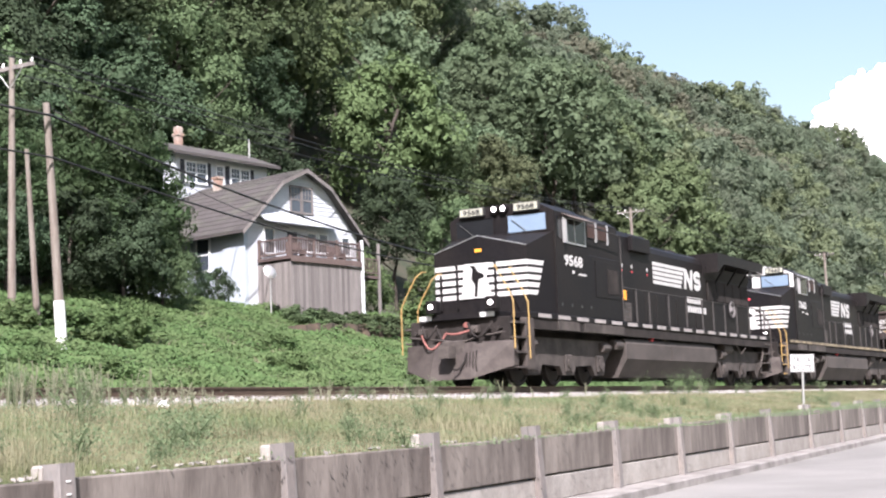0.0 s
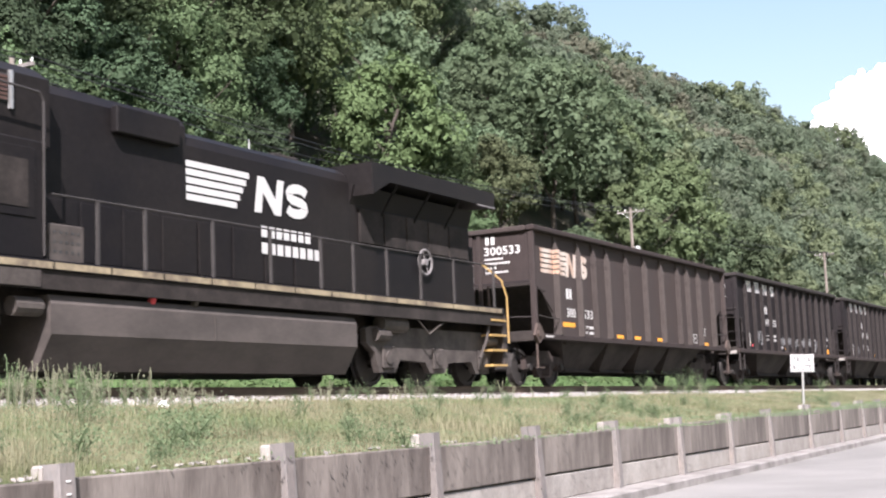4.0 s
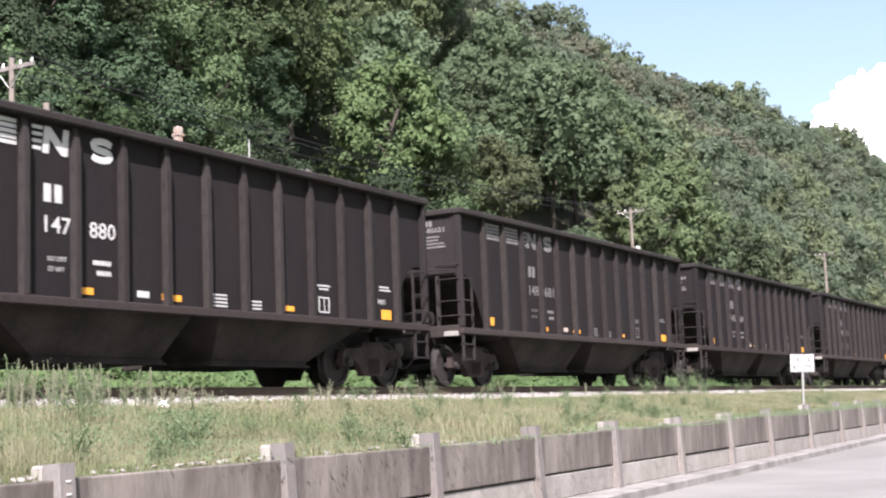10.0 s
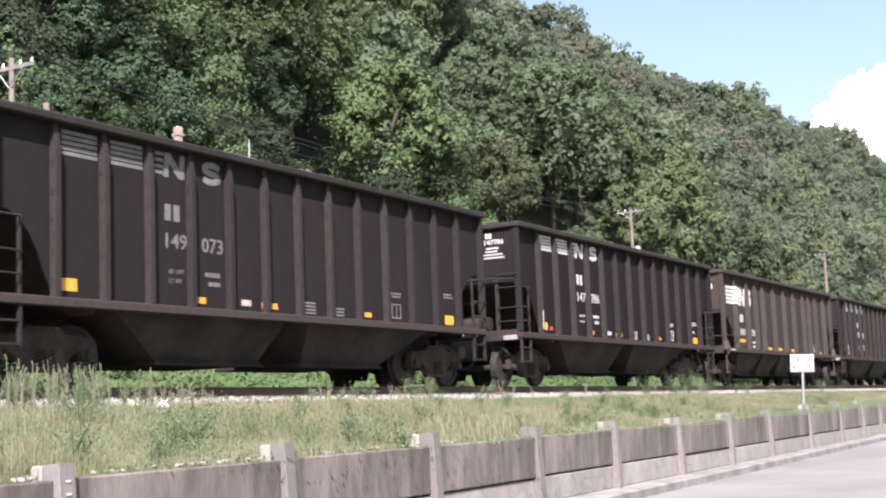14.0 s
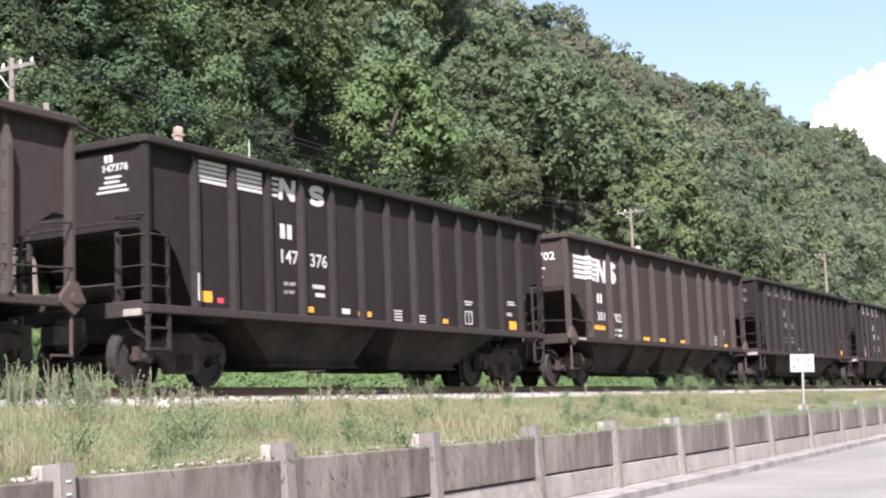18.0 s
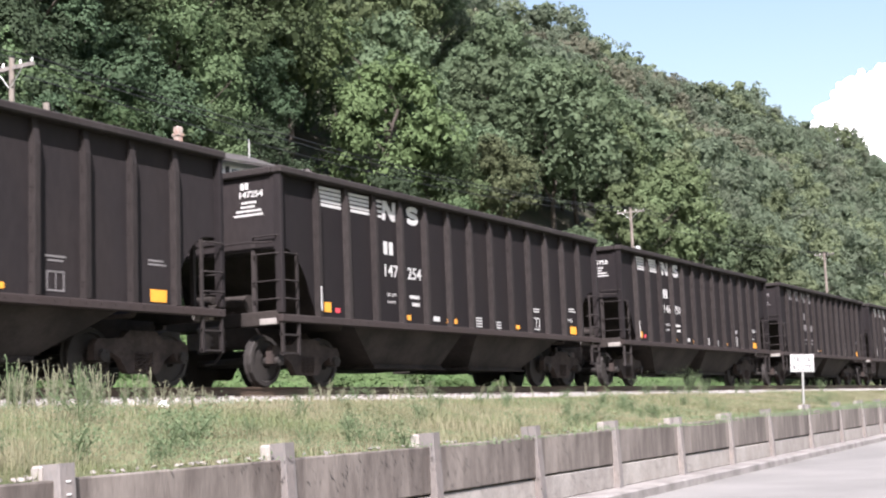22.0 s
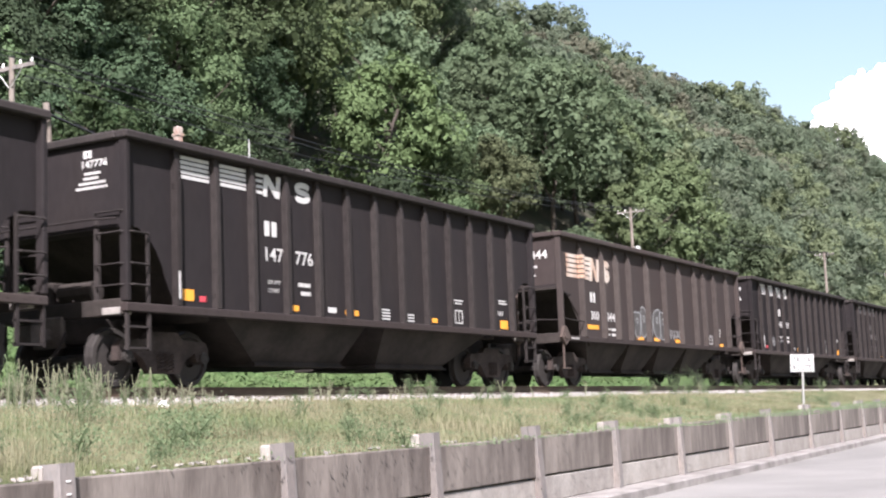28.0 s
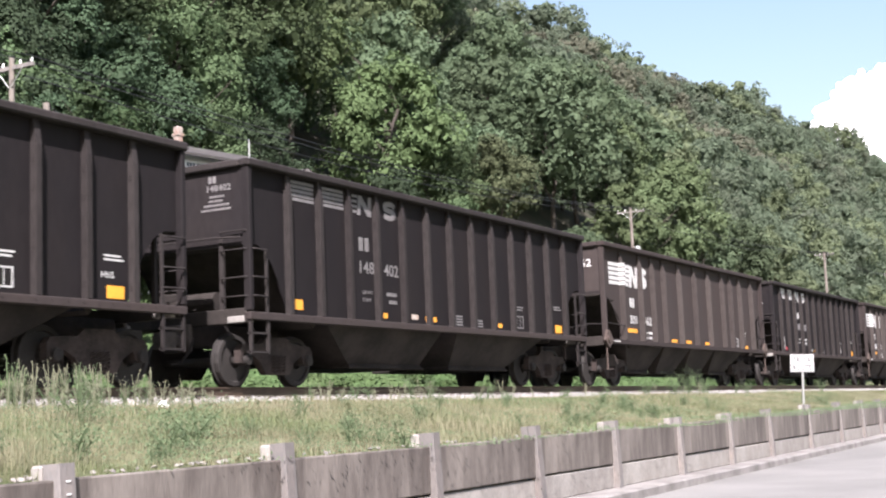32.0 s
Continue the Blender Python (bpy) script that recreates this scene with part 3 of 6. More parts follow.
def scatter(name, n, area, size, mat, lift, seed, label, category, dense=None, up=0.9):
    """Low leafy cover over a stretch of the bank, thicker in patches."""
    rng = np.random.default_rng(seed)
    x0, x1, y0, y1 = area
    x = rng.uniform(x0, x1, n)
    y = rng.uniform(y0, y1, n)
    lump = 0.5 + 0.5 * np.sin(x * 0.9 + 1.3 * np.sin(y * 0.7)) * np.sin(y * 1.1 + 0.8 * np.sin(x * 0.5)) + 0.25 * np.sin(x * 2.7 + y) * np.sin(y * 2.3 - x * 0.6)
    z = np.array([land(a, b) for a, b in zip(x, y)]) + lift * np.clip(lump, 0, 1.3) * rng.uniform(0.2, 1.0, n)
    nrm = np.stack([-0.25 + rng.normal(size=n) * 0.45, -0.35 + rng.normal(size=n) * 0.45, np.full(n, up)], 1)
    me = flecks(name, np.stack([x, y, z], 1), nrm, rng.uniform(0.6, 1.5, n) * size * 1.2, mat, rng=rng)
    return tagged(new(name, me), label, category, kind="stuff")


def blades(name, n, area, height, width, mat, seed, label, droop=1.0):
    """Standing grass: one bent triangle pair a blade."""
    rng = np.random.default_rng(seed)
    x0, x1, y1 = area
    x = x0 + (x1 - x0) * rng.random(n) ** 1.5
    f = rng.random(n)
    yw = np.array([wall_y(a) + 0.17 for a in x])
    y = yw + (y1 - yw) * f
    z = np.array([land(a, b) for a, b in zip(x, y)])
    patch = 0.65 + 0.35 * np.sin(x * 1.7 + np.sin(y * 2.1) * 1.5) * np.sin(y * 1.9 + x * 0.3) + 0.25 * np.sin(x * 0.45)
    h = rng.uniform(0.35, 1.25, n) * height * np.clip(patch, 0.3, 1.3) * np.clip(1.5 - 0.9 * f, 0.35, 1.0) * np.clip(1.45 - x * 0.035, 0.75, 1.3)
    w = rng.uniform(0.6, 1.4, n) * width * (1 + x / 22)
    ang = rng.uniform(0, 6.28, n)
    bend = rng.uniform(0.25, 1.1, n) * h * droop
    dx, dy = np.cos(ang), np.sin(ang)
    p = np.empty((n, 5, 3))
    p[:, 0] = np.stack([x - dy * w, y + dx * w, z - 0.02], 1)
    p[:, 1] = np.stack([x + dy * w, y - dx * w, z - 0.02], 1)
    p[:, 2] = np.stack([x + dx * bend * 0.3 + dy * w * 0.7, y + dy * bend * 0.3 - dx * w * 0.7, z + h * 0.6], 1)
    p[:, 3] = np.stack([x + dx * bend * 0.3 - dy * w * 0.7, y + dy * bend * 0.3 + dx * w * 0.7, z + h * 0.6], 1)
    p[:, 4] = np.stack([x + dx * bend, y + dy * bend, z + h], 1)
    i = np.arange(n * 5).reshape(n, 5)
    tri = np.concatenate([i[:, [0, 1, 2]], i[:, [0, 2, 3]], i[:, [3, 2, 4]]], 1).reshape(-1, 3)
    return tagged(new(name, trimesh(name, p.reshape(-1, 3), tri, mat)), label, "grass", kind="stuff")


def weed(x, y, height, spread, leaves, seed, leaf=0.016, dry=False):
    """A weed: a few stalks with leaves up their length."""
    spread *= 1.0 if dry else 1.45
    rng = np.random.default_rng(seed)
    z = land(x, y) if y < 12.7 or y > 18.6 else 1.45
    root = thing("weed", Matrix.Translation((x, y, z)), "tall weedy plant with dry stalks" if dry else "green leafy weed on the railway verge", "weed", "weeds")
    cs, ns, ss = [], [], []
    for k in range(max(2, int(3 + spread * 12))):
        a = rng.uniform(0, 6.28)
        top = Vector((math.cos(a) * spread * rng.uniform(0.2, 1.0), math.sin(a) * spread * rng.uniform(0.2, 1.0), height * rng.uniform(0.6, 1.0)))
        mid = Vector((top.x * 0.35, top.y * 0.35, top.z * 0.55))
        part("stalk", Shape().pipe([(top.x * 0.05, top.y * 0.05, -0.03), mid, top], 0.0042 if dry else 0.005, 4), STALK if dry else WEED, root)
        m = leaves if dry else leaves * 4
        t = rng.uniform(0.12, 1.0, m) if not dry else rng.uniform(0.3, 1.0, m)
        base = np.array(mid)[None] * np.minimum(t * 2, 1)[:, None] + (np.array(top) - np.array(mid))[None] * np.maximum(t * 2 - 1, 0)[:, None]
        cs.append(base + rng.normal(size=(m, 3)) * (0.030 if dry else 0.03 + spread * 0.13))
        ns.append(rng.normal(size=(m, 3)) * 0.6 + np.array([-0.2, -0.3, 0.6]))
        ss.append(rng.uniform(0.5, 1.4, m) * leaf)
    me = quads("leaves", np.concatenate(cs), np.concatenate(ns), np.concatenate(ss), WEED if not dry else STALK, 2.0, rng=rng)
    part("leaves", me, WEED, root)


def verge():
    scatter("bank_cover", 330000, (16, 84, 18.4, 40), 0.080, VINE, 0.42, 21, "thick green vines covering the bank behind the track", "vines")
    scatter("verge_herbs", 50000, (5.2, 55, 7.0, 12.45), 0.017, WEED, 0.14, 22, "small green herbs among the verge grass", "herbs")
    blades("verge_grass", 230000, (4.5, 70, 12.5), 0.14, 0.0017, GRASS, 23, "sunlit dry and green grass on the railway verge")
    blades("seeding_grass", 70000, (4.5, 55, 12.6), 0.26, 0.0011, WISP, 24, "thin pale seeding grass stalks on the verge", 0.35)
    rng = random.Random(31)
    for x, y, h, sp, n in ((7.6, 9.6, 0.42, 0.30, 26), (7.95, 8.0, 0.34, 0.20, 22), (10.1, 8.6, 0.42, 0.32, 24), (9.3, 8.2, 0.3, 0.2, 20), (11.0, 9.3, 0.4, 0.3, 20), (10.6, 10.6, 0.35, 0.3, 18),
                           (8.8, 10.9, 0.35, 0.25, 18), (24.0, 9.2, 0.3, 0.2, 16), (38.5, 9.6, 0.35, 0.5, 24), (33.0, 12.0, 0.6, 0.4, 24), (34.5, 12.2, 0.75, 0.4, 26), (32.0, 12.4, 0.55, 0.3, 20), (36.0, 12.3, 0.5, 0.4, 20),
                           (21.5, 13.0, 0.45, 0.12, 16), (22.3, 13.1, 0.40, 0.12, 16), (24.5, 13.0, 0.3, 0.2, 14), (40.5, 12.4, 0.4, 0.3, 16), (49, 12.3, 0.45, 0.3, 16), (12.3, 7.55, 0.22, 0.2, 16), (17.6, 8.1, 0.2, 0.2, 16)):
        weed(x, y, h, sp, n, int(x * 91 + y * 13))
    for k in range(105):
        x = 11.2 + 3.8 * rng.random() ** 1.25 if k < 72 else rng.uniform(14.5, 22) if k < 90 else rng.uniform(22, 46)
        high = rng.uniform(0.28, 0.66) if x < 13.6 else rng.uniform(0.18, 0.42)
        weed(x, rng.uniform(12.2, 13.3), high, rng.uniform(0.05, 0.16), 10, 700 + k, 0.015, dry=k % 5 != 0)
    for k in range(46):
        x = rng.uniform(6.6, 30)
        weed(x, wall_y(x) + rng.uniform(0.5, 3.8), rng.uniform(0.14, 0.34), rng.uniform(0.06, 0.16), 16, 900 + k, 0.014)
    for k in range(90):
        x = 6.2 + 16 * rng.random() ** 1.8
        chip = Shape().lathe([(0.008, 0.0), (0.026, 0.006), (0.019, 0.018), (0.005, 0.024)], (0, 0, 0), "z", 6)
        y = wall_y(x) + rng.uniform(0.16, 0.34)
        tagged(part("stone_chip", chip, CONCRETE_L if k % 3 else KERB, m=pose(x, y, land(x, y) + 0.02, 20, rng.uniform(-20, 20), rng.uniform(0, 360))), "pale stone chip lying behind the wall", "stone", "stone chips")
    litter = Shape().lathe([(0.03, 0.0), (0.09, 0.03), (0.07, 0.09), (0.02, 0.12)], (0, 0, 0), "z", 7)
    tagged(part("white_rock", litter, WHITEWASH, m=pose(13.4, 11.9, 1.36, 12, 8, 30)), "small white rock lying in the verge", "rock")


def earth_cut():
    """A short bare face of brown soil where the bank steps down below the hedge."""
    s = Shape()
    n = 40
    for i in range(n + 1):
        x = 45.4 + 10.2 * i / n
        e = math.sin(math.pi * min(1, max(0, i / n))) ** 0.4
        y = 33.1 - 0.02 * (x - 45) + 0.10 * math.sin(i * 1.7)
        z = land(x, 33.4)
        s.v += [(x, y - 0.35, z - 0.75), (x, y - 0.12 + 0.05 * math.sin(i * 2.9), z - 0.35 + 0.04 * math.sin(i * 2.1)), (x, y, z + (0.36 + 0.05 * math.sin(i * 1.3)) * e), (x, y + 0.5, z + 0.34 * e), (x, y + 1.1, z - 0.3)]
    s.f = [(i * 5 + j, i * 5 + 5 + j, i * 5 + 6 + j, i * 5 + 1 + j) for i in range(n) for j in range(4)]
    tagged(part("earth_bank", s, EARTH), "bare brown earth face below the hedge", "earth bank", kind="structure")


woods()
bushes()
verge()
earth_cut()

# ---- the house on the bank ----
SIDING = material("white_siding", (0.42, 0.445, 0.48), 0.6, vary=0.1, scale=0.8, fine=14, each=0.05)
BLOCK = material("pale_blue_render", (0.34, 0.385, 0.43), 0.75, vary=0.12, scale=1.0, fine=12)
SHINGLE = material("brown_shingles", (0.060, 0.054, 0.053), 0.9, vary=0.35, scale=0.7, fine=11, bump=0.02, stretch=(1, 1, 2.5), second=(0.105, 0.108, 0.088), mix=0.38, each=0.05)
TRIM = material("white_trim", (0.58, 0.60, 0.62), 0.6, vary=0.1)
PANE = material("window_pane", (0.05, 0.06, 0.075), 0.1, vary=0.2, spec=0.8)
SHUTTER = material("dark_shutters", (0.02, 0.022, 0.03), 0.6, vary=0.3)
DECKWOOD = material("deck_dark_wood", (0.10, 0.072, 0.066), 0.85, vary=0.35, scale=2.5, fine=20, each=0.2)
PLANK = material("grey_weathered_planks", (0.165, 0.150, 0.144), 0.9, vary=0.35, scale=1.5, fine=14, stretch=(3, 3, 0.25), each=0.22)
BRICK = material("chimney_brick", (0.25, 0.165, 0.13), 0.9, vary=0.35, scale=2, fine=12, second=(0.42, 0.38, 0.34), mix=0.46)

HOUSE = Matrix.Translation((48.4, 35.46, 0)) @ pose(0, 0, 0, 0, 0, -9)
WALL_V = 2.2


def gable_half(z):
    """Half the gable's width at a height."""
    return float(np.interp(z, (10.0, 10.2, 12.3, 13.05), (3.76, 3.70, 1.60, 0.05)))


def window(parent, u0, u1, z0, z1, v, mullion=True, frame_mat=None, side=False):
    """A sash window, its frame proud of the wall at v."""
    fm = frame_mat or TRIM

    def bx(s, a, b, c, d, e, f):
        return s.box(c, d, a, b, e, f) if side else s.box(a, b, c, d, e, f)
    w = part("window", bx(Shape(), u0, u1, v - 0.03, v - 0.012, z0, z1), PANE, parent)
    s = Shape()
    bx(s, u0 - 0.09, u1 + 0.09, v - 0.07, v - 0.01, z1, z1 + 0.10)
    bx(s, u0 - 0.09, u1 + 0.09, v - 0.09, v - 0.01, z0 - 0.09, z0)
    bx(s, u0 - 0.09, u0, v - 0.07, v - 0.01, z0, z1)
    bx(s, u1, u1 + 0.09, v - 0.07, v - 0.01, z0, z1)
    bx(s, u0, u1, v - 0.05, v - 0.031, (z0 + z1) / 2 - 0.03, (z0 + z1) / 2 + 0.03)
    if mullion:
        for k in (1, 2):
            c = u0 + (u1 - u0) * k / 3
            bx(s, c - 0.012, c + 0.012, v - 0.045, v - 0.031, (z0 + z1) / 2, z1)
        bx(s, u0, u1, v - 0.045, v - 0.031, z0 * 0.25 + z1 * 0.75 - 0.012, z0 * 0.25 + z1 * 0.75 + 0.012)
    part("window_frame", s, fm, w)
    return w


def house():
    h = thing("house", HOUSE, "white gambrel-roofed house with brown shingles on the bank", "house")
    mid = 3.16
    # front gable wall with lap siding, side wall below
    body = Shape().prism([(-0.60, 5.6), (6.92, 5.6), (6.92, 10.05), (mid + 1.60, 12.28), (mid, 13.0), (mid - 1.60, 12.28), (-0.60, 10.05)], WALL_V, WALL_V + 10.2, "y")
    wall = part("wall", body, BLOCK, h)
    z = 10.25
    while z < 12.95:
        w0, w1 = gable_half(z + 0.02), gable_half(z + 0.2)
        s = Shape().add([(mid - w0, WALL_V - 0.035, z), (mid + w0, WALL_V - 0.035, z), (mid + w1, WALL_V - 0.008, z + 0.2), (mid - w1, WALL_V - 0.008, z + 0.2),
                         (mid - w0, WALL_V, z), (mid + w0, WALL_V, z), (mid + w1, WALL_V, z + 0.2), (mid - w1, WALL_V, z + 0.2)],
                        [(0, 1, 2, 3), (0, 4, 5, 1), (3, 2, 6, 7), (0, 3, 7, 4), (1, 5, 6, 2)])
        part("siding_board", s, SIDING, wall)
        z += 0.2
    z = 6.0
    while z < 10.2:
        part("siding_board", Shape().box(-0.62, 6.94, WALL_V - 0.025, WALL_V - 0.002, z, z + 0.235), SIDING, wall)
        z += 0.24
    # gambrel roof: lower and upper slope on both sides
    for sgn in (-1, 1):
        for (a, za), (b, zb) in (((4.25, 9.84), (1.62, 12.42)), ((1.62, 12.42), (0.0, 13.16))):
            s = Shape().add([(mid + sgn * a, WALL_V - 0.45, za), (mid + sgn * b, WALL_V - 0.45, zb), (mid + sgn * b, WALL_V + 10.4, zb), (mid + sgn * a, WALL_V + 10.4, za),
                             (mid + sgn * a, WALL_V - 0.45, za - 0.12), (mid + sgn * b, WALL_V - 0.45, zb - 0.12), (mid + sgn * b, WALL_V + 10.4, zb - 0.12), (mid + sgn * a, WALL_V + 10.4, za - 0.12)],
                            [(0, 1, 2, 3), (4, 7, 6, 5), (0, 4, 5, 1), (1, 5, 6, 2), (2, 6, 7, 3), (3, 7, 4, 0)])
            roof = part("roof", s, SHINGLE, h)
            n = 10 if a > 3 else 5
            for k in range(n):
                t0, t1 = k / n, (k + 1) / n
                p0 = Vector((mid + sgn * (a + (b - a) * t0), 0, za + (zb - za) * t0 + 0.018))
                p1 = Vector((mid + sgn * (a + (b - a) * t1), 0, za + (zb - za) * t1 + 0.004))
                sh = Shape().add([(p0.x, WALL_V - 0.46, p0.z + 0.02), (p1.x, WALL_V - 0.46, p1.z), (p1.x, WALL_V + 10.41, p1.z), (p0.x, WALL_V + 10.41, p0.z + 0.02), (p0.x, WALL_V - 0.46, p0.z - 0.016), (p0.x, WALL_V + 10.41, p0.z - 0.016)],
                                 [(0, 1, 2, 3), (0, 3, 5, 4)])
                part("shingle_course", sh, SHINGLE, roof)
            board = Shape().add([(mid + sgn * a, WALL_V - 0.48, za - 0.02), (mid + sgn * b, WALL_V - 0.48, zb - 0.02), (mid + sgn * b, WALL_V - 0.48, zb - 0.22), (mid + sgn * a, WALL_V - 0.48, za - 0.22),
                                 (mid + sgn * a, WALL_V - 0.455, za - 0.02), (mid + sgn * b, WALL_V - 0.455, zb - 0.02), (mid + sgn * b, WALL_V - 0.455, zb - 0.22), (mid + sgn * a, WALL_V - 0.455, za - 0.22)],
                                [(0, 1, 2, 3), (4, 7, 6, 5), (0, 4, 5, 1), (3, 2, 6, 7)])
            part("verge_board", board, PLANK, h)
    # skirt roof over the deck
    part("awning", Shape().add([(0.1, WALL_V - 0.04, 10.92), (5.1, WALL_V - 0.04, 10.92), (5.1, WALL_V - 0.75, 10.38), (0.1, WALL_V - 0.75, 10.38),
                                (0.1, WALL_V - 0.04, 10.85), (5.1, WALL_V - 0.04, 10.85), (5.1, WALL_V - 0.75, 10.31), (0.1, WALL_V - 0.75, 10.31)],
                               [(0, 1, 2, 3), (4, 7, 6, 5), (3, 2, 6, 7), (0, 3, 7, 4), (1, 5, 6, 2)]), SIDING, h, "white sheet awning")
    window(h, 2.40, 3.00, 11.06, 12.22, WALL_V - 0.03, frame_mat=PLANK)
    window(h, 3.16, 3.76, 11.06, 12.22, WALL_V - 0.03, frame_mat=PLANK)
    window(h, 0.62, 1.18, 8.95, 10.08, WALL_V - 0.02, False)
    window(h, 3.45, 3.98, 9.2, 10.05, WALL_V - 0.02, False)
    window(h, 4.25, 4.78, 9.2, 10.05, WALL_V - 0.02, False)
    window(h, 5.85, 6.35, 9.2, 10.02, WALL_V - 0.02, False)
    part("door", Shape().box(2.1, 2.75, WALL_V - 0.06, WALL_V - 0.026, 8.26, 10.06, bevel=0.01), SHUTTER, h)
    for v0 in (4.6, 6.5):
        window(h, v0, v0 + 0.85, 8.3, 9.75, -0.60, False, side=True)
    part("corner_pier", Shape().box(-0.68, -0.46, WALL_V - 0.06, WALL_V + 1.4, 5.8, 9.9), BLOCK, h)
    part("chimney", Shape().box(1.97, 2.33, 6.8, 7.2, 12.0, 13.25, bevel=0.02).box(1.93, 2.37, 6.76, 7.24, 13.25, 13.36), BRICK, h, "short brick chimney")
    # deck
    deck = part("deck", Shape().box(-0.02, 4.85, -0.03, WALL_V - 0.04, 8.10, 8.26, bevel=0.01), DECKWOOD, h, m=Matrix.Translation((0.14, 0, 0.32)) @ Matrix.Diagonal((0.96, 1, 1, 1)))
    part("deck_beam", Shape().box(-0.04, 4.88, -0.07, -0.032, 7.98, 8.24), DECKWOOD, deck)
    for z0 in (8.34, 9.02):
        part("deck_rail", Shape().box(0, 4.82, -0.02, 0.05, z0, z0 + 0.07), DECKWOOD, deck)
        part("deck_rail", Shape().box(-0.01, 0.06, 0.05, WALL_V - 0.05, z0, z0 + 0.07), DECKWOOD, deck)
    bal = Shape().box(-0.02, 0.02, -0.02, 0.02, 8.41, 9.02).mesh("baluster", DECKWOOD)
    for k in range(31):
        part("baluster", bal, DECKWOOD, deck, m=Matrix.Translation((0.15 + k * 0.152, 0.015, 0)))
    for k in range(13):
        part("baluster", bal, DECKWOOD, deck, m=Matrix.Translation((0.025, 0.18 + k * 0.152, 0)))
    for u, v in ((0.03, 0.02), (1.6, 0.02), (3.2, 0.02), (4.8, 0.02), (0.03, 2.05)):
        part("deck_post", Shape().box(u - 0.055, u + 0.055, v - 0.055, v + 0.055, 8.26, 9.16), DECKWOOD, deck)
    for u0 in (0.6, 3.4):
        part("deck_bench", Shape().box(u0, u0 + 1.0, 0.5, 0.9, 8.6, 8.66).box(u0, u0 + 1.0, 0.88, 0.93, 8.7, 9.0).box(u0 + 0.05, u0 + 0.1, 0.5, 0.9, 8.26, 8.6).box(u0 + 0.9, u0 + 0.95, 0.5, 0.9, 8.26, 8.6), DECKWOOD, deck)
    for k in range(25):
        rng = random.Random(k)
        part("skirt_plank", Shape().box(0.01 + k * 0.193, 0.195 + k * 0.193, 0.02 + rng.uniform(0, 0.012), 0.05 + rng.uniform(0, 0.01), 5.4 + rng.uniform(0, 0.05), 7.98), PLANK, deck)
    for k in range(11):
        part("skirt_plank", Shape().box(0.02, 0.05, 0.06 + k * 0.193, 0.245 + k * 0.193, 5.5, 7.98), PLANK, deck)
    part("white_post", Shape().box(4.9, 5.02, -0.02, 0.10, 5.6, 9.6), TRIM, h)
    # side balcony
    bal_deck = part("balcony", Shape().box(6.95, 9.5, 2.9, 5.0, 8.25, 8.4), DECKWOOD, h)
    part("balcony_rail", Shape().box(6.95, 9.5, 2.88, 2.94, 9.2, 9.28).box(6.95, 9.5, 2.88, 2.94, 8.5, 8.56), DECKWOOD, bal_deck)
    for k in range(13):
        part("baluster", bal, DECKWOOD, bal_deck, m=Matrix.Translation((7.1 + k * 0.185, 2.91, 0.12)))
    for u in (7.05, 9.42):
        part("balcony_post", Shape().box(u - 0.06, u + 0.06, 2.86, 2.98, 5.9, 10.1 if u > 9 else 9.4), PLANK, bal_deck)
    # taller wing behind
    wing = part("rear_wing", Shape().box(1.3, 7.6, 9.2, 12.3, 6.5, 14.9), SIDING, h)
    s = Shape().prism([(8.6, 14.85), (10.9, 15.75), (13.0, 14.85), (13.0, 14.7), (10.9, 15.58), (8.6, 14.7)], 0.9, 8.1, "x")
    part("rear_roof", s, SHINGLE, h)
    for k in range(8):
        part("siding_board", Shape().box(1.28, 7.62, 9.172, 9.198, 12.6 + k * 0.26, 12.85 + k * 0.26), SIDING, wing)
    for u0, u1 in ((1.95, 2.55), (2.65, 3.25), (5.0, 5.55), (5.7, 6.25), (4.0, 4.4)):
        window(wing, u0, u1, 13.45, 14.45, 9.17)
    for u in (1.58, 3.35, 4.62, 6.36):
        part("shutter", Shape().box(u, u + 0.26, 9.12, 9.168, 13.35, 14.55, bevel=0.01), SHUTTER, wing)
    part("rear_chimney", Shape().box(2.92, 3.30, 10.9, 11.28, 15.2, 16.75, bevel=0.05).box(2.88, 3.34, 10.86, 11.32, 16.25, 16.38), BRICK, h, "old brick chimney")
    part("vent_pipe", Shape().tube((7.6, 10.5, 15.3), (7.6, 10.5, 16.6), 0.05, n=8), STEEL, h)
    dish = thing("satellite_dish", HOUSE @ Matrix.Translation((-1.25, -0.1, 6.0)), "grey satellite dish on a pole beside the deck", "satellite dish")
    part("dish", Shape().lathe([(0.02, 0.0), (0.2, -0.03), (0.32, -0.09), (0.33, -0.085), (0.2, -0.015), (0.02, 0.015)], (0, 0, 0), "z", 18), STEEL, dish, m=Matrix.Translation((0, -0.05, 1.75)) @ pose(0, 0, 0, 70, 0, -10))
    part("pole", Shape().tube((0, 0, -0.6), (0, 0, 1.7), 0.035, n=8), STEEL, dish)


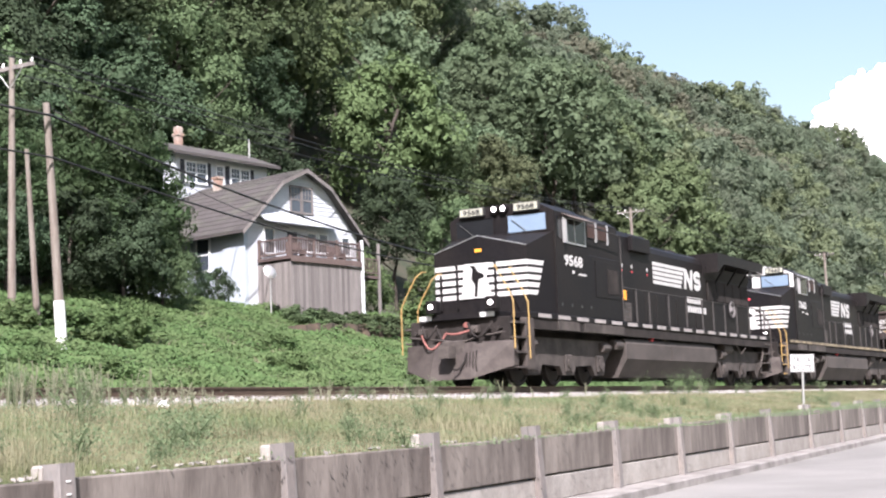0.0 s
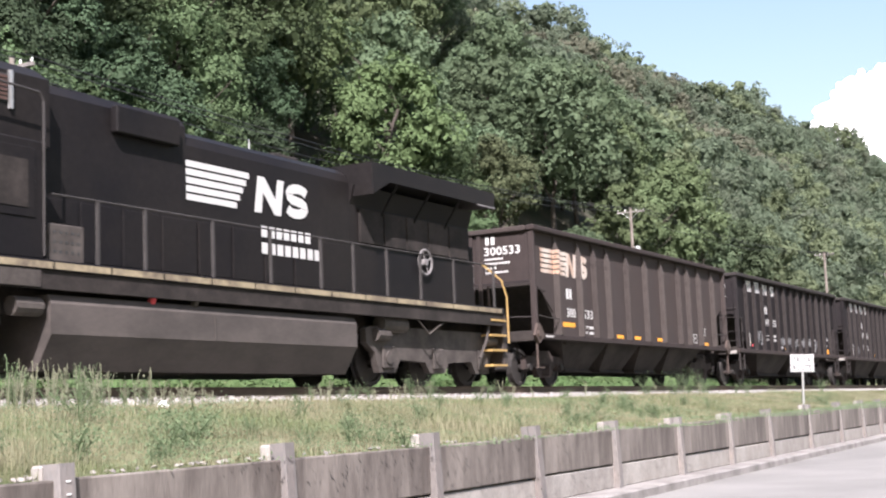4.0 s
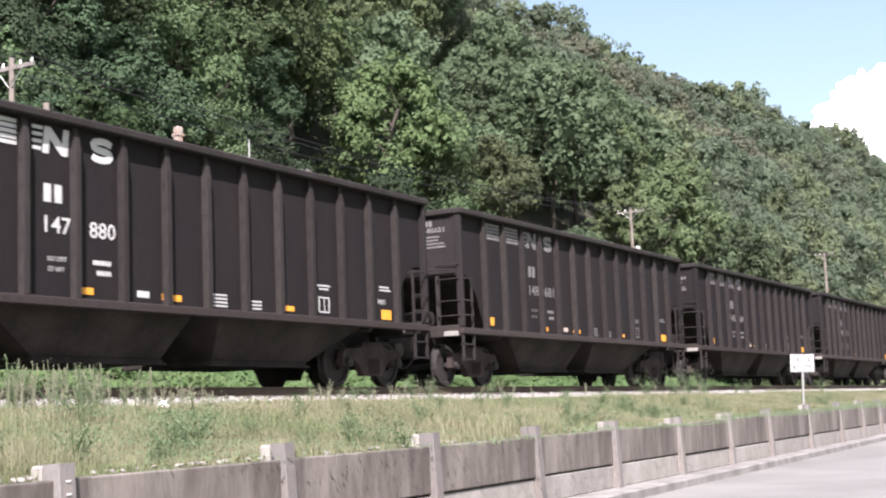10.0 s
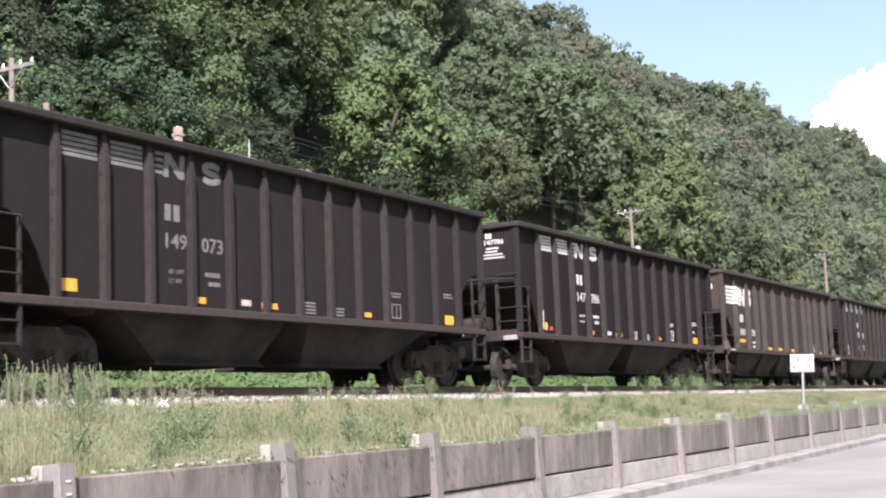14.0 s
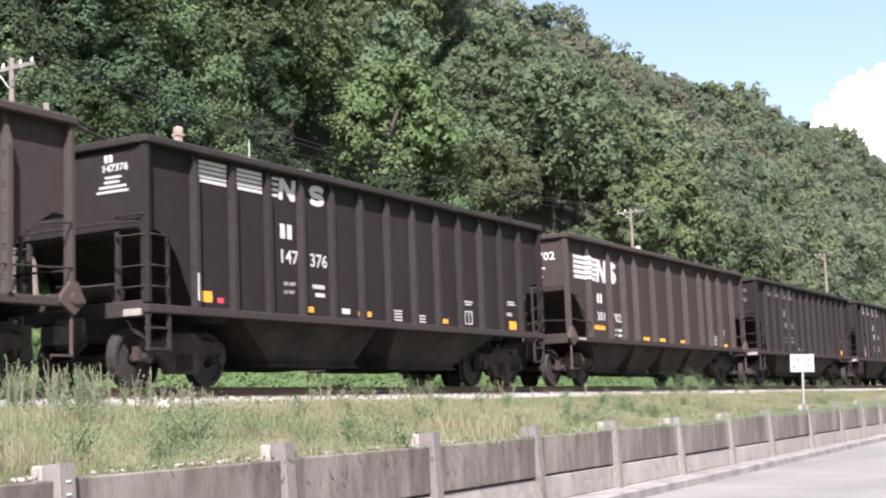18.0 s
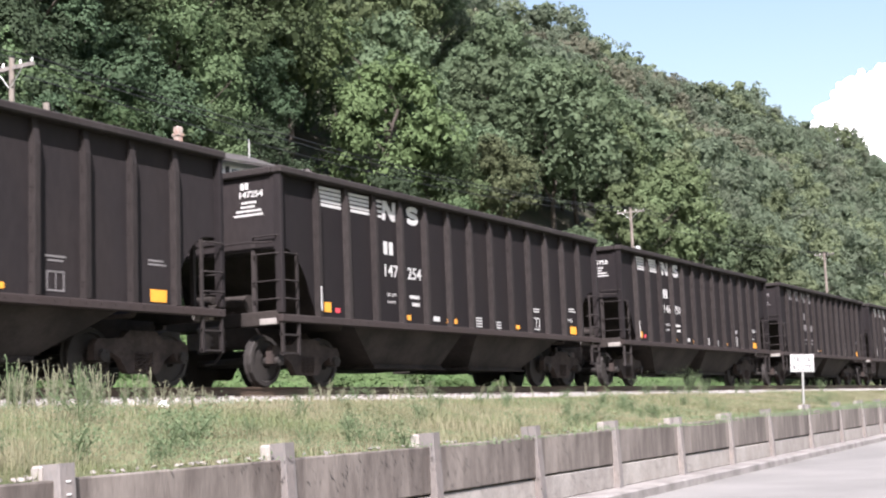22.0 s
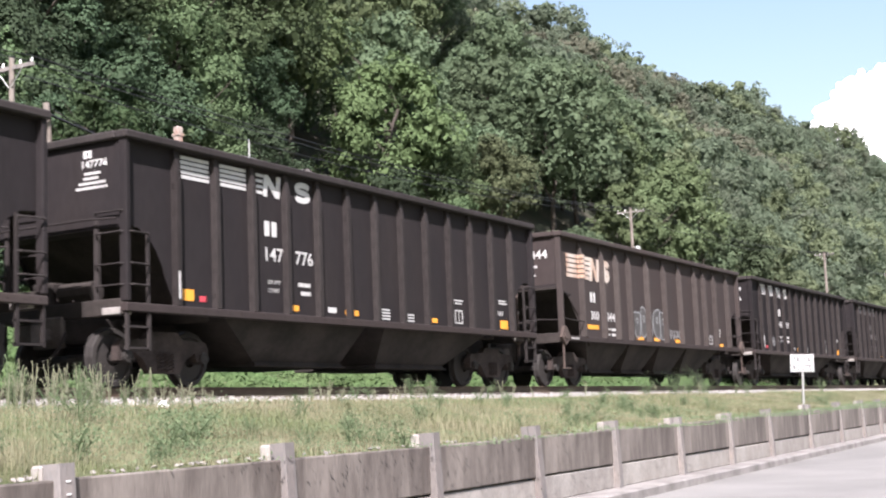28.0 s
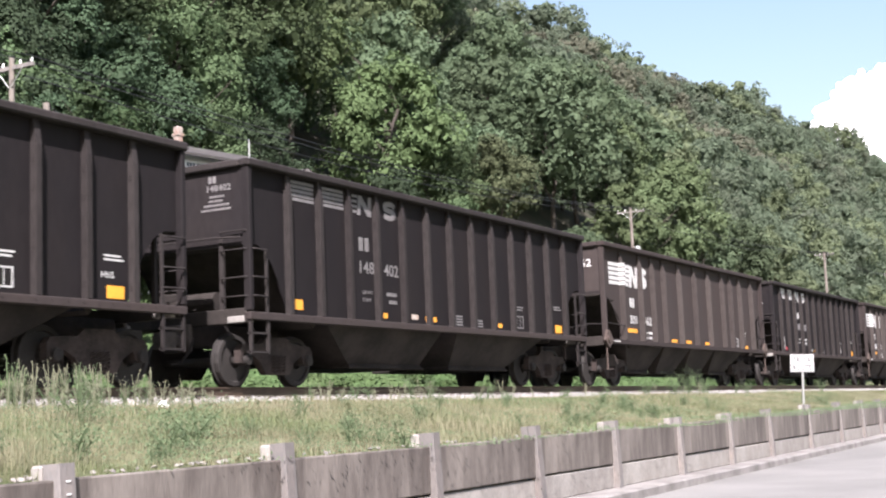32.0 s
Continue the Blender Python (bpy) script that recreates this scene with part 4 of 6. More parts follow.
def utility_pole(x, y, top, arm=None, r=0.15, white=0.0, lean=(0, 0), label="weathered wooden utility pole with a crossarm"):
    base = land(x, y) - 0.3
    p = thing("utility_pole", pose(x, y, base, lean[0], lean[1], 0), label, "utility pole", "utility poles")
    s = Shape()
    hgt = top - base
    s.lathe([(r * (1 - 0.06 * k) * (1 + 0.03 * math.sin(k * 2.3)), hgt * k / 6) for k in range(7)], (0, 0, 0), "z", 12)
    part("shaft", s, POLE, p)
    if white:
        part("painted_foot", Shape().tube((0, 0, 0.25), (0, 0, white), r + 0.008, r * 0.97 + 0.008, 12), WHITEWASH, p, "white-painted foot")
    if arm:
        part("crossarm", Shape().box(-0.06, 0.06, -arm / 2, arm / 2, hgt - 0.45, hgt - 0.31, bevel=0.01), PLANK, p)
        for k in (-1, 1):
            part("brace", Shape().tube((-0.08, 0, hgt - 1.1), (-0.08, k * arm * 0.3, hgt - 0.42), 0.02, n=5), STEEL, p)
        for k in (-0.46, -0.2, 0.2, 0.46):
            part("insulator", Shape().lathe([(0.02, 0), (0.05, 0.04), (0.035, 0.08), (0.05, 0.12), (0.02, 0.16)], (0, k * arm, hgt - 0.31), "z", 8), WHITEWASH, p)
    return p


def cable(a, b, sag, r, n=24):
    s = Shape()
    a, b = Vector(a), Vector(b)
    s.pipe([a.lerp(b, t / n) - Vector((0, 0, sag * 4 * (t / n) * (1 - t / n))) for t in range(n + 1)], r, 5)
    tagged(part("cable", s, WIRE), "black overhead cable strung between the poles", "cable", "overhead cables")


def lines():
    utility_pole(30.4, 33.3, 13.42, 2.0, 0.14)
    utility_pole(28.68, 29.3, 10.86, None, 0.155, 1.75, (0, -4.6), "leaning wooden pole with a white-painted foot")
    utility_pole(30.1, 31.8, 10.03, None, 0.11, 0, (0, -4.5), "old vine-clad wooden pole stub")
    utility_pole(109.5, 43.0, 18.6, 2.6, 0.2)
    utility_pole(178.0, 43.0, 20.6, 2.6, 0.24)
    utility_pole(224.0, 43.5, 21.3, 2.6, 0.24)
    box = thing("pole_transformer", Matrix.Translation((108.9, 42.3, 14.5)), "grey pole transformer can", "transformer")
    part("can", Shape().lathe([(0.05, -0.5), (0.26, -0.48), (0.28, 0.45), (0.2, 0.55), (0.05, 0.6)], (0, 0, 0), "z", 12), STEEL, box)
    part("bracket", Shape().box(0.2, 0.62, 0.0, 0.72, 0.1, 0.2), STEEL, box)
    ends = ((30.4, 33.3, 13.3), (109.5, 43.0, 18.45), (178.0, 43.0, 20.45), (224.0, 43.5, 21.1))
    for k in (-1.2, -0.5, 1.2):
        cable((-30, 33.6 + k * 0.8, 13.6), (30.4, 33.3 + k * 0.8, 13.3), 1.0, 0.018)
        for p, q in zip(ends[:-1], ends[1:]):
            cable((p[0], p[1] + k * (0.8 if p[0] < 40 else 1), p[2]), (q[0], q[1] + k, q[2]), 1.1, 0.022)
    cable((-25, 28.6, 11.3), (28.1, 29.1, 10.42), 0.5, 0.042)
    cable((28.1, 29.1, 10.42), (109.4, 42.85, 14.6), 2.75, 0.045)
    cable((-25, 28.6, 10.0), (28.2, 29.1, 9.16), 0.5, 0.03)
    cable((28.2, 29.1, 9.16), (109.4, 42.85, 13.2), 2.0, 0.034)
    cable((28.1, 29.2, 10.7), (51.9, 37.6, 10.3), 0.4, 0.016)


def road_sign():
    s = thing("road_sign", pose(34.7, 9.2, 0.98, 2.4, 0, 8), "white rectangular TRUCK ROUTE sign on a steel post", "road sign")
    part("post", Shape().prism([(-0.03, -0.02), (0.03, -0.02), (0.03, 0.0), (0.012, 0.02), (-0.012, 0.02), (-0.03, 0.0)], -0.2, 1.33, "z", pose(0.02, 0, 0, 0, 0, 90)), STEEL, s)
    plate = part("plate", Shape().box(-0.012, -0.008, -0.30, 0.30, 0.90, 1.36, bevel=0.001), SIGN, s)
    b = Shape()
    for y0, y1, z0, z1 in ((-0.288, 0.288, 0.911, 0.924), (-0.288, 0.288, 1.336, 1.349), (-0.288, -0.275, 0.924, 1.336), (0.275, 0.288, 0.924, 1.336)):
        b.box(-0.0165, -0.0125, y0, y1, z0, z1)
    part("border", b, INK, plate)
    lettering("TRUCK", 0.14, pose(-0.015, 0, 1.155, 90, 0, -90), INK, plate, "word", 0.48, bold=0.004)
    lettering("ROUTE", 0.14, pose(-0.015, 0, 0.955, 90, 0, -90), INK, plate, "word", 0.48, bold=0.004)


def cloud():
    """A bright heap cloud beyond the ridge."""
    rng = random.Random(5)
    s = Shape()
    for az, el, r in ((13.4, 10.8, 38), (12.9, 11.5, 42), (12.2, 12.1, 44), (11.5, 12.5, 46), (10.8, 12.4, 52), (10.2, 12.7, 52), (12.7, 10.3, 55), (11.8, 10.9, 75), (10.9, 11.1, 85), (12.0, 9.4, 85), (10.6, 9.8, 105), (9.2, 12.4, 75), (8.4, 12.4, 110),
                      (9.0, 10.5, 130), (7.0, 12.5, 120), (5.5, 12.0, 150)):
        a, e = radians(az), radians(el)
        c = Vector((math.cos(a) * math.cos(e), math.sin(a) * math.cos(e), math.sin(e))) * 3000
        for k in range(60):
            d = Vector((rng.gauss(0, 1), rng.gauss(0, 1), rng.gauss(0, 1))).normalized() * r * rng.uniform(0.62, 0.98)
            rr = r * rng.uniform(0.06, 0.24)
            bm = bmesh.new()
            bmesh.ops.create_icosphere(bm, subdivisions=2, radius=rr)
            vs = [tuple(v.co * (1 + 0.25 * noise.noise(v.co * (3 / rr) + d)) + c + d) for v in bm.verts]
            s.add(vs, [tuple(v.index for v in f.verts) for f in bm.faces])
            bm.free()
        bm = bmesh.new()
        bmesh.ops.create_icosphere(bm, subdivisions=2, radius=r * 0.8)
        s.add([tuple(v.co + c) for v in bm.verts], [tuple(v.index for v in f.verts) for f in bm.faces])
        bm.free()
    tagged(part("cloud", s, CLOUD, smooth=True), "bright white heap cloud above the ridge", "cloud", kind="structure")


house()
lines()
road_sign()
cloud()

# ---- the train ----
HOPPER_A = material("hopper_black_paint", (0.0190, 0.0167, 0.0176), 0.7, vary=0.25, scale=0.7, fine=12, stretch=(1, 1, 0.4), second=(0.026, 0.0220, 0.0220), mix=0.45, each=0.25, spec=0.06)
HOPPER_B = material("hopper_brown_paint", (0.043, 0.0352, 0.0340), 0.75, vary=0.20, scale=0.6, fine=9, stretch=(1, 1, 0.5), second=(0.050, 0.0390, 0.0362), mix=0.42, each=0.15, spec=0.08)
# Rib paint is lighter than the sheets, carrying the sun on the rib faces.
RIB_B = material("rib_brown_dust_lit", (0.061, 0.052, 0.049), 0.8, vary=0.25, scale=1.2, fine=20, stretch=(1, 1, 0.3), each=0.12, spec=0.05)
RIB = material("rib_dusty_lit_paint", (0.034, 0.0295, 0.0290), 0.75, vary=0.35, scale=1.2, fine=20, stretch=(1, 1, 0.3), each=0.15, spec=0.08)
UNDER = material("underframe_dust", (0.037, 0.031, 0.0285), 0.9, vary=0.45, scale=1.3, fine=18, second=(0.023, 0.0195, 0.0182), mix=0.5, spec=0.2)
WHEEL = material("wheel_steel", (0.026, 0.0225, 0.021), 0.75, 0.1, vary=0.4, scale=3, fine=20)
ORANGE = material("reflector_amber", (0.75, 0.33, 0.035), 0.5, vary=0.2, scale=3, fine=20)
RED = material("reflector_red", (0.55, 0.06, 0.08), 0.5, vary=0.2, scale=3, fine=20)
LETTER = material("white_lettering", (0.47, 0.465, 0.455), 0.6, vary=0.18, scale=4, fine=20)
FADED = material("faded_lettering", (0.17, 0.16, 0.16), 0.7, vary=0.35, scale=3, fine=16)
STAINED = material("stained_lettering", (0.46, 0.41, 0.36), 0.65, vary=0.2, scale=2.2, fine=14, stretch=(1, 1, 0.3), second=(0.36, 0.22, 0.15), mix=0.44)
EDGE = material("edge_stripe_dusty", (0.30, 0.275, 0.265), 0.7, vary=0.3, scale=3, fine=18)
OCHRE = material("edge_stripe_ochre", (0.26, 0.215, 0.14), 0.75, vary=0.35, scale=2, fine=16, second=(0.13, 0.10, 0.075), mix=0.45)
RUST = material("rusty_casting", (0.062, 0.044, 0.037), 0.85, vary=0.35, scale=4, fine=24)
BOGIE = material("bogie_frame_rust_dust", (0.058, 0.045, 0.041), 0.9, vary=0.4, scale=2.5, fine=20, second=(0.034, 0.027, 0.025), mix=0.5, spec=0.2)
SPRAY = material("spray_paint_pale", (0.20, 0.205, 0.21), 0.7, vary=0.3, scale=4, fine=20)
SPRAY_FILL = material("spray_paint_fill", (0.060, 0.057, 0.056), 0.75, vary=0.3, scale=3, fine=14)
LOCO = material("engine_black_paint", (0.0105, 0.0096, 0.0106), 0.5, vary=0.4, scale=0.35, fine=10, second=(0.021, 0.0182, 0.0175), mix=0.45, spec=0.08)
TANK = material("fuel_tank_dust", (0.068, 0.057, 0.052), 0.8, vary=0.3, scale=1.3, fine=16, stretch=(0.6, 1, 1.2), second=(0.052, 0.044, 0.040), mix=0.46)
TRUCK = material("bogie_dust", (0.070, 0.059, 0.053), 0.85, vary=0.4, scale=2.2, fine=18, second=(0.046, 0.038, 0.034), mix=0.48)
PLOW = material("pilot_rust_dust", (0.060, 0.049, 0.044), 0.8, vary=0.4, scale=1.8, fine=18, second=(0.040, 0.031, 0.028), mix=0.45)
RAILING = material("railing_dusty_black", (0.050, 0.046, 0.045), 0.7, vary=0.3, scale=3, fine=18, spec=0.15)
YELLOW = material("safety_yellow", (0.36, 0.235, 0.085), 0.6, vary=0.3, scale=4, fine=24)
GLASS = material("cab_glass_sky_tint", (0.16, 0.22, 0.30), 0.08, vary=0.1, scale=2, fine=10, spec=0.9)
DARKGLASS = material("cab_dark_glass", (0.012, 0.013, 0.015), 0.12, vary=0.2, spec=0.25)
LOUVRE = material("louvre_red_brown", (0.075, 0.040, 0.032), 0.7, vary=0.3, scale=3, fine=18)
VISOR = material("visor_brown", (0.10, 0.080, 0.070), 0.7, vary=0.25, scale=3, fine=18)
ALU = material("bare_aluminium", (0.42, 0.42, 0.42), 0.45, 0.6, vary=0.2)
BOARD = material("number_board", (0.33, 0.33, 0.27), 0.5, vary=0.08)
HOSE = material("hose_red", (0.26, 0.10, 0.085), 0.7, vary=0.25)
LAMP = bpy.data.materials.new("headlamp_glow")
LAMP.use_nodes = True
LAMP.node_tree.nodes["Principled BSDF"].inputs["Emission Color"].default_value = (1.0, 0.96, 0.88, 1)
LAMP.node_tree.nodes["Principled BSDF"].inputs["Emission Strength"].default_value = 2.2

SIDE = -1.47


def facing_side(x, z, y=SIDE - 0.004):
    return pose(x, y, z, 90, 0, 0)


def facing_front(x, y, z):
    return pose(x, y, z, 90, 0, -90)


def plates(name, rects, mat, parent, y=SIDE - 0.005, label="", front=None):
    """Thin painted bars on the side, or on an end at x = front, as one part."""
    s = Shape()
    for a, b, c, d in rects:
        if front is None:
            s.box(a, b, y - 0.002, y + 0.004, c, d)
        else:
            s.box(front - 0.004, front + 0.002, a, b, c, d)
    ob = part(name, s, mat, parent, label)
    return tagged(ob, kind="stuff") if name == "stencil_mark" and len(rects) > 2 else ob


def wheelset(r=0.457):
    s = Shape()
    for sgn in (-1, 1):
        prof = [(r * 0.25, 0.06), (r * 0.3, 0.0), (r * 0.78, 0.03), (r * 0.82, -0.01), (r * 0.98, 0.0), (r, 0.02), (r + 0.002, 0.10), (r + 0.028, 0.115), (r + 0.025, 0.14), (r * 0.8, 0.14), (r * 0.25, 0.11)]
        s.lathe([(a, sgn * (0.825 - b)) for a, b in prof], (0, 0, 0), "y", 18)
        s.lathe([(0.03, sgn * 1.16), (0.095, sgn * 1.15), (0.10, sgn * 1.02), (0.085, sgn * 0.82)], (0, 0, 0), "y", 12)
        for k in range(3):
            a = k * 2.094
            s.box(math.cos(a) * 0.05 - 0.014, math.cos(a) * 0.05 + 0.014, sgn * 1.16 - 0.012, sgn * 1.16 + 0.012, math.sin(a) * 0.05 - 0.014, math.sin(a) * 0.05 + 0.014)
    s.tube((0, -0.8, 0), (0, 0.8, 0), 0.085, n=10)
    return s.mesh("wheelset", WHEEL)


WHEELSET = wheelset()
WHEELSET_BIG = wheelset(0.53)
SPRING = Shape().pipe([(math.cos(i * 1.05) * 0.046, math.sin(i * 1.05) * 0.046, i * 0.0095) for i in range(31)], 0.013, 4).mesh("spring", BOGIE)


def freight_truck(car, x):
    """A two-axle bogie: cast side frames, bolster with springs, and two wheelsets."""
    b = part("bogie", Shape().box(-0.18, 0.18, -1.05, 1.05, 0.42, 0.72, bevel=0.04), UNDER, car, m=Matrix.Translation((x, 0, 0)))
    frame_side = [(-1.05, 0.62), (-0.98, 0.72), (-0.45, 0.74), (-0.30, 0.86), (0.30, 0.86), (0.45, 0.74), (0.98, 0.72), (1.05, 0.62), (1.05, 0.40), (0.78, 0.40), (0.72, 0.54),
                  (0.50, 0.42), (0.34, 0.20), (-0.34, 0.20), (-0.50, 0.42), (-0.72, 0.54), (-0.78, 0.40), (-1.05, 0.40)]
    for y in (-1.08, 0.94):
        part("side_frame", Shape().prism(frame_side, y, y + 0.14, "y"), BOGIE, b)
        for k in range(3):
            part("spring", SPRING, BOGIE, b, m=Matrix.Translation(((k - 1) * 0.14, y + (0.16 if y > 0 else -0.02), 0.24)))
    for dx in (-0.89, 0.89):
        part("wheelset", WHEELSET, WHEEL, b, m=Matrix.Translation((dx, 0, 0.457)))
    return b


def coupler(car, x, way):
    s = Shape().box(x - 0.05, x + 0.05, -0.3, 0.3, 0.62, 1.1, bevel=0.02)
    s.box(min(x, x + way * 0.3), max(x, x + way * 0.3), -0.09, 0.09, 0.74, 0.92, bevel=0.02)
    k = x + way * 0.38
    s.prism([(k - 0.14, -0.16), (k + 0.12, -0.19), (k + 0.16, 0.0), (k + 0.10, 0.16), (k - 0.12, 0.14)], 0.68, 0.96, "z")
    part("coupler", s, TRUCK, car)
    h = Shape().pipe([(x, -0.35, 0.85), (x + way * 0.15, -0.36, 0.6), (x + way * 0.3, -0.30, 0.42), (x + way * 0.42, -0.2, 0.40)], 0.025)
    part("air_hose", h, UNDER, car)


def side_sheet(cut, LONG):
    """The side plate with the open corners over the bogies."""
    left = [(0.06, 2.42), *cut, (1.24, 1.20)]
    prof = left + [(LONG - x, z) for x, z in reversed(left)] + [(LONG - 0.06, 3.74), (0.06, 3.74)]
    return prof


def hopper(kind):
    """An open-topped coal hopper car, its leading corner at x = 0, on the rail at z = 0."""
    a = kind == "a"
    paint = HOPPER_A if a else HOPPER_B
    car = thing("hopper_car")
    cut = [(0.38, 2.40), (0.62, 2.26), (0.80, 2.06), (0.94, 1.83), (1.02, 1.62)] if a else [(0.30, 2.44), (0.62, 2.26), (0.98, 1.98), (1.24, 1.80), (1.30, 1.5)]
    LONG = 13.95 if a else 14.6
    prof = side_sheet(cut, LONG)
    for y0, y1 in ((SIDE, SIDE + 0.025), (-SIDE - 0.025, -SIDE)):
        part("side_sheet", Shape().prism(prof, y0, y1, "y"), paint, car)
    ribs = [1.20 + 0.968 * k for k in range(13)] if a else [1.38, 2.76, 3.74, 4.66, 6.02, 7.42, 8.76, 10.18, 11.04, 12.07, 13.38]
    w, deep, tip, knee = (0.050, 0.125, 0.065, 3.36) if a else (0.040, 0.16, 0.02, 3.26)
    rib = Shape()
    rib.prism([(0.0, 1.20), (-deep, 1.24), (-deep, knee), (-tip, 3.73), (0.0, 3.73)], -w, w, "x")
    for k in range(5):
        for dz in (0.0, 0.06):
            z = 1.42 + k * 0.42 + dz
            rib.box(-w - 0.012, -w + 0.002, -deep * 0.55, -deep * 0.3, z, z + 0.03)
    rib_me = rib.mesh("rib", RIB if a else RIB_B)
    for x in ribs:
        part("rib", rib_me, RIB, car, m=Matrix.Translation((x, SIDE, 0)))
        part("rib", rib_me, RIB, car, m=pose(x, -SIDE, 0, 0, 0, 180))
    for y in (-1, 1):
        ys = sorted((y * 1.42, y * 1.645))
        rim = Shape().box(-0.04, LONG + 0.04, *ys, 3.72, 3.85, bevel=0.025)
        part("top_chord", rim, RIB if a else HOPPER_B, car)
        sill = Shape().box(0.0, LONG, *sorted((y * 1.45, y * 1.60)), 1.10, 1.23, bevel=0.012)
        for k in range(48):
            sill.box(0.3 + k * 0.3, 0.32 + k * 0.3, *sorted((y * 1.60, y * 1.612)), 1.17, 1.19)
        part("side_sill", sill, HOPPER_B, car)
        for x in (0.0, LONG - 0.10):
            part("corner_post", Shape().box(x, x + 0.10, *sorted((y * 1.45, y * 1.60)), 1.25, 3.73, bevel=0.015), paint, car)
    for x, s in ((0.0, 1), (LONG, -1)):
        xs = sorted((x + s * 0.03, x + s * 0.055))
        part("end_sheet", Shape().box(*xs, -1.46, 1.46, 2.38 if a else 2.52, 3.74), paint, car)
        part("end_chord", Shape().box(*sorted((x - s * 0.06, x + s * 0.12)), -1.42, 1.42, 3.72, 3.85, bevel=0.025), RIB if a else HOPPER_B, car)
        slope = Shape().prism([(x + s * 0.06, 2.40), (x + s * 0.45, 2.38), (x + s * 0.75, 2.18), (x + s * 1.2, 1.72), (x + s * 2.0, 1.02), (x + s * 2.08, 1.08), (x + s * 1.25, 1.80), (x + s * 0.78, 2.26), (x + s * 0.45, 2.46), (x + s * 0.06, 2.46)], -1.44, 1.44, "y")
        part("end_slope_sheet", slope, UNDER, car)
        deck = Shape().box(*sorted((x, x + s * 0.14)), -1.5, 1.5, 1.05, 1.30, bevel=0.015)
        deck.box(*sorted((x + s * 0.14, x + s * 1.3)), -1.46, -1.2, 1.17, 1.25)
        deck.box(*sorted((x + s * 0.14, x + s * 1.3)), 1.2, 1.46, 1.17, 1.25)
        part("end_sill", deck, UNDER, car)
        for y in (-1, 1) if a else ():
            lad = part("end_ladder", Shape().box(*sorted((x + s * 0.02, x + s * 0.08)), *sorted((y * 0.92, y * 1.0)), 1.30, 2.56), RIB, car)
            for z in (1.50, 1.82, 2.30, 2.62):
                part("rung", Shape().pipe([(x + s * 0.03, y * 0.96, z), (x - s * 0.03, y * 1.0, z), (x - s * 0.03, y * 1.50, z), (x + s * 0.02, y * 1.54, z)], 0.016), RIB, lad)
            lad = part("side_ladder", Shape().box(*sorted((x + s * 0.50, x + s * 0.55)), *sorted((y * 1.52, y * 1.56)), 1.22, 2.34), RIB, car)
            for z in (1.50, 1.82, 2.30):
                part("rung", Shape().pipe([(x + s * 0.06, y * 1.60, z), (x + s * 0.1, y * 1.64, z), (x + s * 0.48, y * 1.60, z), (x + s * 0.52, y * 1.55, z)], 0.016), RIB, lad)
        if not a:
            for y in (-1, 1):
                lad = Shape()
                lad.pipe([(x + s * 0.06, y * 1.60, 1.66), (x + s * 0.5, y * 1.61, 1.63), (x + s * 1.34, y * 1.58, 1.62)], 0.016)
                lad.pipe([(x + s * 0.06, y * 1.56, 2.30), (x + s * 0.12, y * 1.62, 2.30), (x + s * 0.52, y * 1.62, 2.26), (x + s * 0.58, y * 1.50, 2.25)], 0.016)
                lad.pipe([(x + s * 0.05, y * 1.52, 1.62), (x - s * 0.04, y * 0.8, 1.66), (x - s * 0.04, y * 0.05, 1.66)], 0.016)
                part("grab_iron", lad, RIB, car)
        else:
            part("end_rail", Shape().pipe([(x - s * 0.05, -1.45, 2.50), (x - s * 0.07, -0.9, 2.53), (x - s * 0.07, 0.9, 2.53), (x - s * 0.05, 1.45, 2.50)], 0.018), RIB, car)
        for y in (-1, 1):
            st = Shape()
            if not a:
                st.tube((x + s * 0.05, y * 1.55, 0.40), (x + s * 0.05, y * 1.55, 1.12), 0.028, n=7).box(*sorted((x + s * 0.05, x + s * 0.40)), *sorted((y * 1.50, y * 1.57)), 0.40, 0.43)
                part("step_stirrup", st, RUST, car)
                continue
            for dx in (0.03, 0.50):
                st.box(*sorted((x + s * dx, x + s * (dx + 0.05))), *sorted((y * 1.52, y * 1.57)), 0.52, 1.2)
            for z in (0.54, 0.86):
                st.box(*sorted((x + s * 0.03, x + s * 0.55)), *sorted((y * 1.49, y * 1.57)), z, z + 0.03)
            part("step_stirrup", st, RIB, car)
            part("jacking_pad", Shape().box(*sorted((x - s * 0.02, x + s * 0.25)), *sorted((y * 1.1, y * 1.46)), 1.06, 1.17, bevel=0.01), KERB, car)
        if not a:
            for y in (-1, 1):
                knot = Shape().prism([(x - s * 0.16, 1.18), (x + s * 0.06, 0.98), (x + s * 0.34, 1.16), (x + s * 0.30, 1.26), (x + s * 0.12, 1.46), (x + s * 0.0, 1.46)], *sorted((y * 1.56, y * 1.63)), "y")
                knot.tube((x + s * 0.04, y * 1.62, 1.22), (x + s * 0.04, y * 1.66, 1.22), 0.09, n=12)
                part("corner_casting", knot, RUST, car)
                part("end_post", Shape().box(*sorted((x - s * 0.02, x + s * 0.05)), *sorted((y * 0.06, y * 0.16)), 1.30, 3.73, bevel=0.01), HOPPER_B, car)
            part("brake_lever", Shape().pipe([(x - s * 0.06, -0.15, 1.30), (x - s * 0.10, -0.30, 1.62), (x - s * 0.10, -0.42, 1.90)], 0.03), KERB, car)
